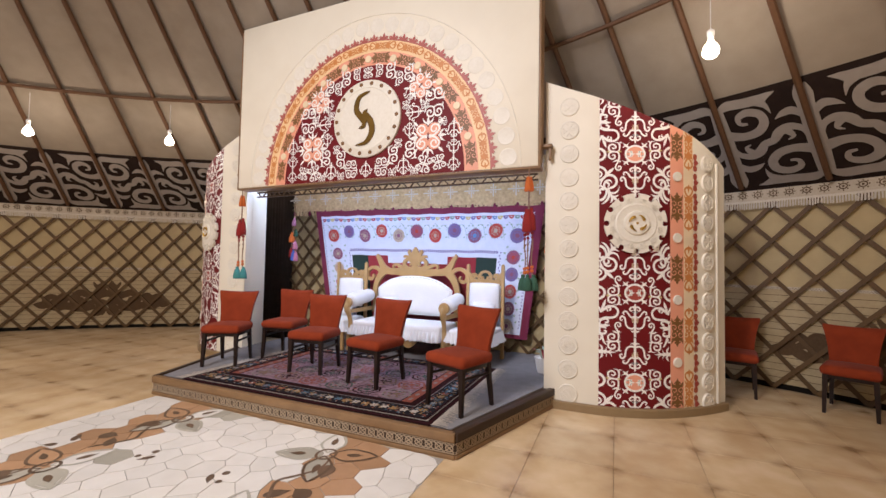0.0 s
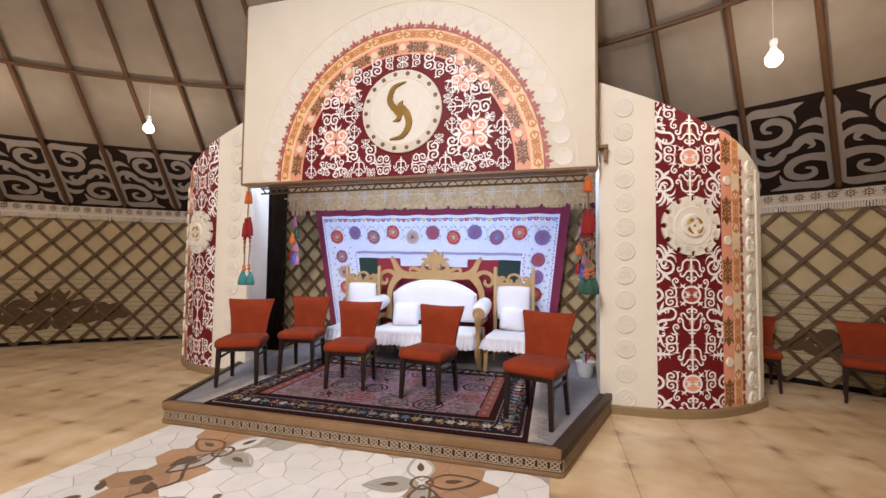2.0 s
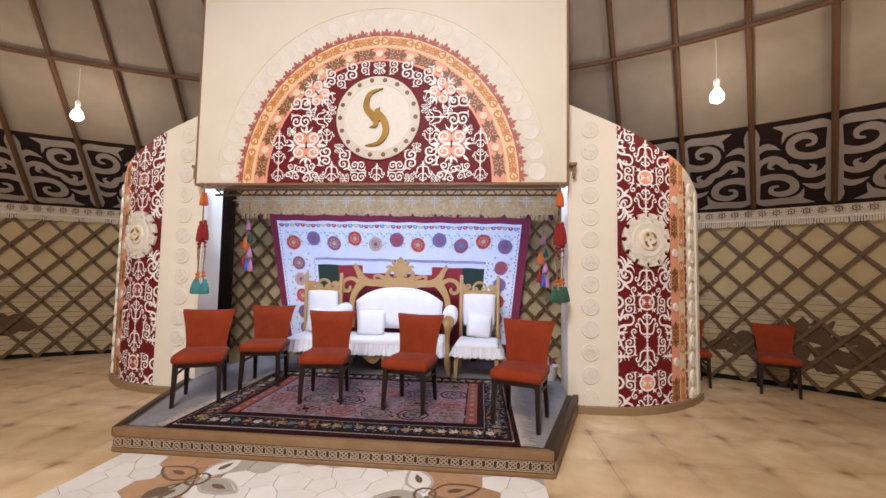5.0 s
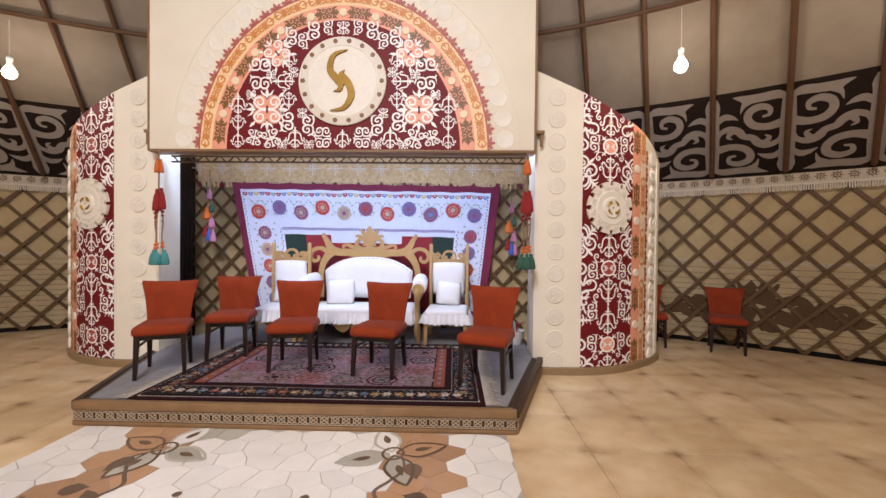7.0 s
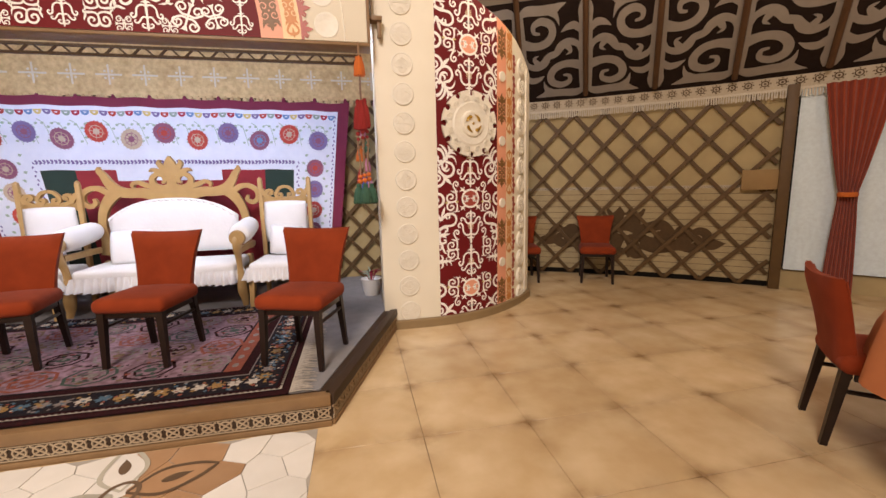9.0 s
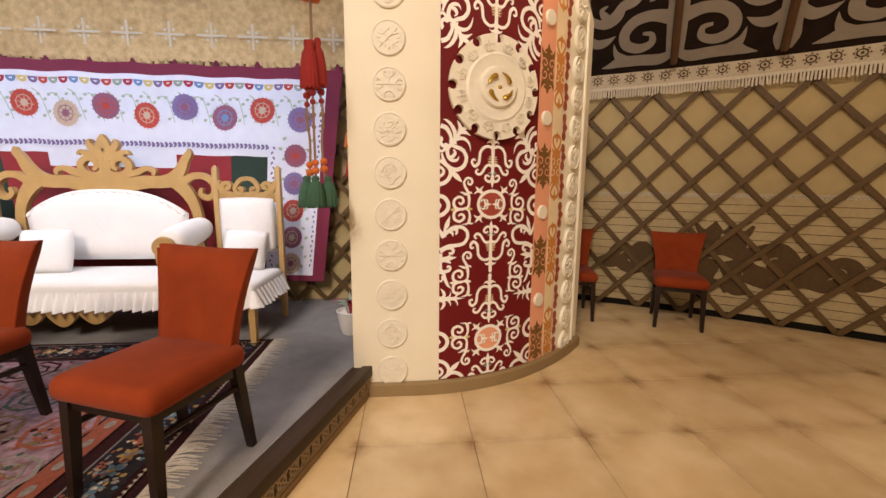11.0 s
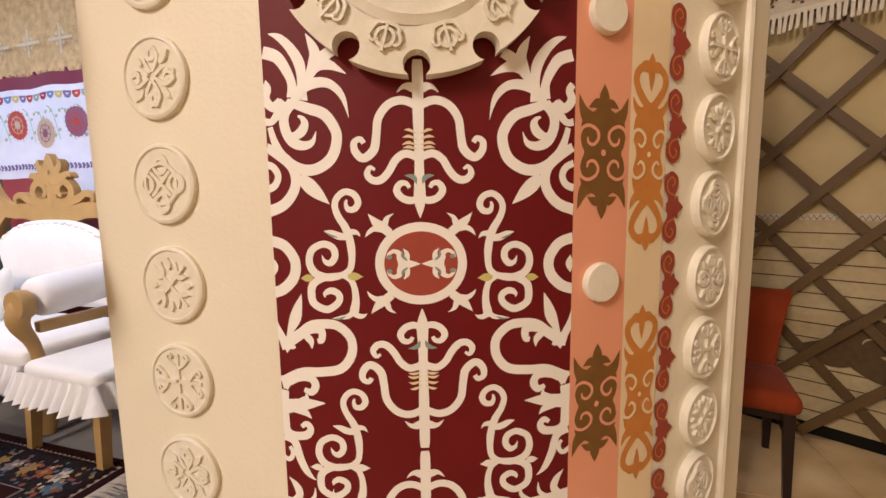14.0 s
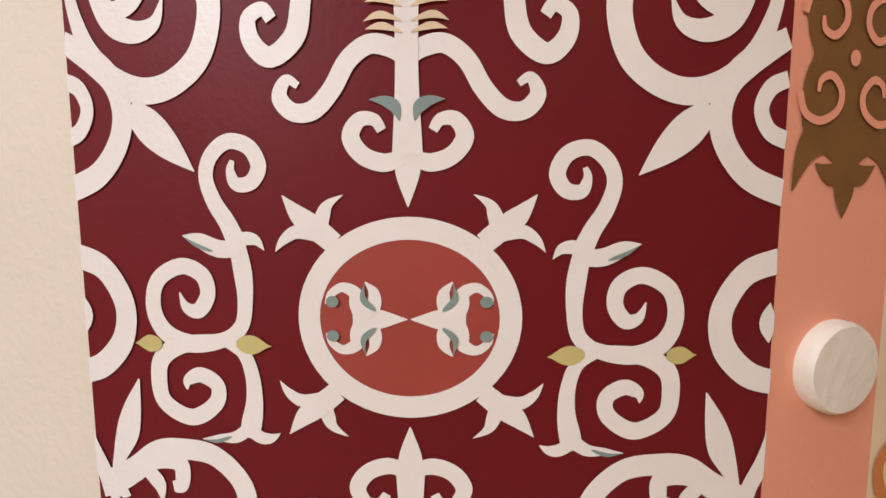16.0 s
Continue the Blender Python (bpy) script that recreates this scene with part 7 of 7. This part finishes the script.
# ---------- table ----------
table = thing("round_table", pose(1.76, 1.47, 0), "round table under an orange cloth", "table")
bm = bmesh.new()
lathe(bm, [(0.03, 0.71), (0.59, 0.71), (0.59, 0.738), (0.001, 0.738)], 40)
part("tabletop", bm, LEG, table)
for a in (45, 135, 225, 315):
    bm = bmesh.new()
    tube(bm, [(0.42 * math.cos(radians(a)), 0.42 * math.sin(radians(a)), 0.0), (0.36 * math.cos(radians(a)), 0.36 * math.sin(radians(a)), 0.71)], [0.02, 0.03], 8)
    part("leg", bm, LEG, table)
cloth = thing("tablecloth", pose(1.76, 1.47, 0), "orange cloth hanging in folds over a round table", "tablecloth")
bm = bmesh.new()
rings = []
for r, z, f in ((0.002, 0.742, 0), (0.4, 0.742, 0), (0.60, 0.741, 0), (0.632, 0.728, 0.1), (0.650, 0.66, 0.5), (0.664, 0.56, 0.8), (0.676, 0.44, 1.0)):
    rings.append([bm.verts.new(((r + 0.028 * f * math.sin(11 * t + 0.7 * math.sin(3 * t))) * math.cos(t), (r + 0.028 * f * math.sin(11 * t + 0.7 * math.sin(3 * t))) * math.sin(t), z + 0.012 * f * math.sin(4 * t))) for t in [2 * math.pi * k / 96 for k in range(96)]])
for a, b in zip(rings, rings[1:]):
    for k in range(96):
        bm.faces.new((a[k], a[(k + 1) % 96], b[(k + 1) % 96], b[k]))
part("cloth", bm, TABLECLOTH, cloth, smooth=180)
for x, y, a in ((1.67, 2.12, 50.0), (2.42, 2.10, -44.0)):
    tagged(copy_thing(chair, pose(x, y, 0, 0, 0, a)), "rust velvet dining chair drawn up to a round table", group="chairs round the table")

# ---------- mosaic path in front of the stage ----------
MX0, MX1, MY1 = -4.53, -1.195, 2.905
WHITE_L, WHITE_R, MID0, MID1 = -4.09, -1.635, -3.20, -2.42
path = thing("mosaic_path", Matrix(), "mosaic of white, tan and grey stones set in the floor", "mosaic", kind="structure")
bm = bmesh.new()
box(bm, ((MX0 + MX1) / 2, (MY1 - 3.2) / 2, 0.0005), (MX1 - MX0, MY1 + 3.2, 0.002))
part("mosaic_bed", bm, MGROUT, path)
rnd = random.Random(11)
CELL = 0.128
jit = {}


def corner(i, j):
    """A shared, jittered corner of the honeycomb."""
    if (i, j) not in jit:
        jit[i, j] = ((rnd.random() - 0.5) * 0.070, (rnd.random() - 0.5) * 0.070)
    return jit[i, j]


rest = {}
for row in range(0, 33):
    for col in range(-1, 17):
        cx = MX0 + 0.10 + col * CELL * math.sqrt(3) + (row % 2) * CELL * math.sqrt(3) / 2
        cy = MY1 - 0.08 - row * CELL * 1.5
        pts = []
        for k in range(6):
            a = radians(60 * k + 30)
            x, y = cx + CELL * math.cos(a), cy + CELL * math.sin(a)
            jx, jy = corner(round(x * 40), round(y * 40))
            pts.append(Vector((min(MX1, max(MX0, x + jx)), min(MY1, y + jy))))
        mid = sum(pts, Vector((0, 0))) / 6
        if cx < MX0 - 0.09 or cx > MX1 + 0.09:
            continue
        small = [mid + (p - mid) * (1 - 0.0035 / max(0.02, (p - mid).length)) for p in pts]
        clean = [p for k, p in enumerate(small) if (p - small[k - 1]).length > 0.004]
        if len(clean) < 3:
            continue
        if cx < WHITE_L or cx > WHITE_R or MID0 < cx < MID1:
            mat = MARBLE
        else:
            inner = abs(cx - (MID0 + MID1) / 2) < 0.76
            mat = (MGREY if rnd.random() < 0.12 else MARBLE) if inner else MTAN
        h = 0.006 + 0.0008 * rnd.random()
        n = len(clean)
        verts = [(p.x, p.y, h) for p in clean] + [(p.x, p.y, 0.001) for p in clean]
        faces = [tuple(range(n))] + [(k, k + n, (k + 1) % n + n, (k + 1) % n) for k in range(n)]
        if row < 16:
            raw("stone", verts, faces, mat, path)
        else:
            v, f = rest.setdefault(mat.name, ([], []))
            b = len(v)
            v += verts
            f += [tuple(i + b for i in q) for q in faces]
for name, (v, f) in rest.items():
    tagged(raw("stones", v, f, bpy.data.materials[name], path), kind="stuff")
# flower inlays in the tan borders
OUTLINE, FILL, SEED, CORE, STEM = Ornament(), Ornament(), Ornament(), Ornament(), Ornament()
OUTLINE.stroke([(0.02, 0.0), (0.13, 0.075), (0.25, 0.05), (0.325, 0.0)], 0.010, 0.012, 0.018)
OUTLINE.stroke([(0.02, 0.0), (0.13, -0.075), (0.25, -0.05), (0.325, 0.0)], 0.010, 0.012, 0.018)
FILL.leaf((0.02, 0), (0.33, 0.0), 0.135)
SEED.leaf((0.13, 0), (0.24, 0.0), 0.042)
CORE.ring((0, 0), 0.060, 0.066, 0.017, n=20)
STEM.stroke([(0.06, -0.04), (0.08, -0.16), (0.02, -0.27), (-0.04, -0.36), (0.01, -0.46), (0.08, -0.56)], 0.014, 0.016, 0.020)
STEM.leaf((0.11, -0.10), (0.16, -0.25), 0.10)
spike = Ornament()
spike.leaf((0.0, -0.50), (0.10, -0.40), 0.07)
spike.leaf((0.22, -0.42), (0.10, -0.38), 0.10)
spike.leaf((0.28, -0.55), (0.36, -0.46), 0.05)
spike.leaf((0.30, -0.62), (0.38, -0.66), 0.05)
spike.dot((-0.36, -0.42), 0.022)
spike.dot((-0.32, -0.50), 0.018)
spike.leaf((-0.42, -0.46), (-0.36, -0.54), 0.04)
for su, cx in ((1, -2.03), (-1, -3.66)):
    for k in range(6):
        cy = 2.58 - 0.98 * k
        def laid(o, nm, m, h, a=0):
            at(o, 0, 0, 1.22, 1, 1, a).lay(nm, lambda u, v: (cx + su * u, min(MY1 - 0.003, cy + v), h), m, path)

        for q in range(4):
            outer = q in (0, 3)
            laid(FILL, "petal", MTAN if q == 0 else MARBLE if q == 1 else MGREY, 0.0082, 90 * q + 20)
            laid(OUTLINE, "petal_outline", MBROWN if outer else MGREY, 0.0092, 90 * q + 20)
            laid(SEED, "petal_seed", MBROWN, 0.0098, 90 * q + 20)
        laid(CORE, "flower_core", MBROWN, 0.0106)
        laid(STEM, "stem_inlay", MBROWN, 0.0088)
        laid(spike, "spike_inlay", MBROWN, 0.0076)

# ---------- floor pieces ----------
TS, GAP = 0.608, 0.003
tile_bm = bmesh.new()
box(tile_bm, (0, 0, -0.004), (TS - GAP, TS - GAP, 0.008), 0.0015, seg=1)
tile_me = mesh_of("tile", tile_bm, TILE)
far_v, far_f = [], []
for i in range(-17, 18):
    for j in range(-17, 15):
        x, y = -0.62 + TS * (i + 0.5), 2.69 + TS * (j + 0.5)
        if math.hypot(x - CX, y - CY) > RAD + 0.3:
            continue
        if -4.5 < x < -1.3 and -3.5 < y < 2.7 or (-5.0 < x < -0.9 and 3.4 < y < 6.2):
            if -4.15 < x < -1.5:
                continue
        if x > -5.5 and y > -0.6 and x < 4.2 or (-9 < x <= -5.5 and 1 < y):
            ob = new("tile", tile_me)
            ob.location = (x, y, 0)
            ob.parent = floor
        else:
            k = len(far_v)
            h = (TS - GAP) / 2
            far_v += [(x - h, y - h, 0), (x + h, y - h, 0), (x + h, y + h, 0), (x - h, y + h, 0)]
            far_f.append((k, k + 1, k + 2, k + 3))
tagged(raw("floor_tiles", far_v, far_f, TILE, floor), kind="stuff")
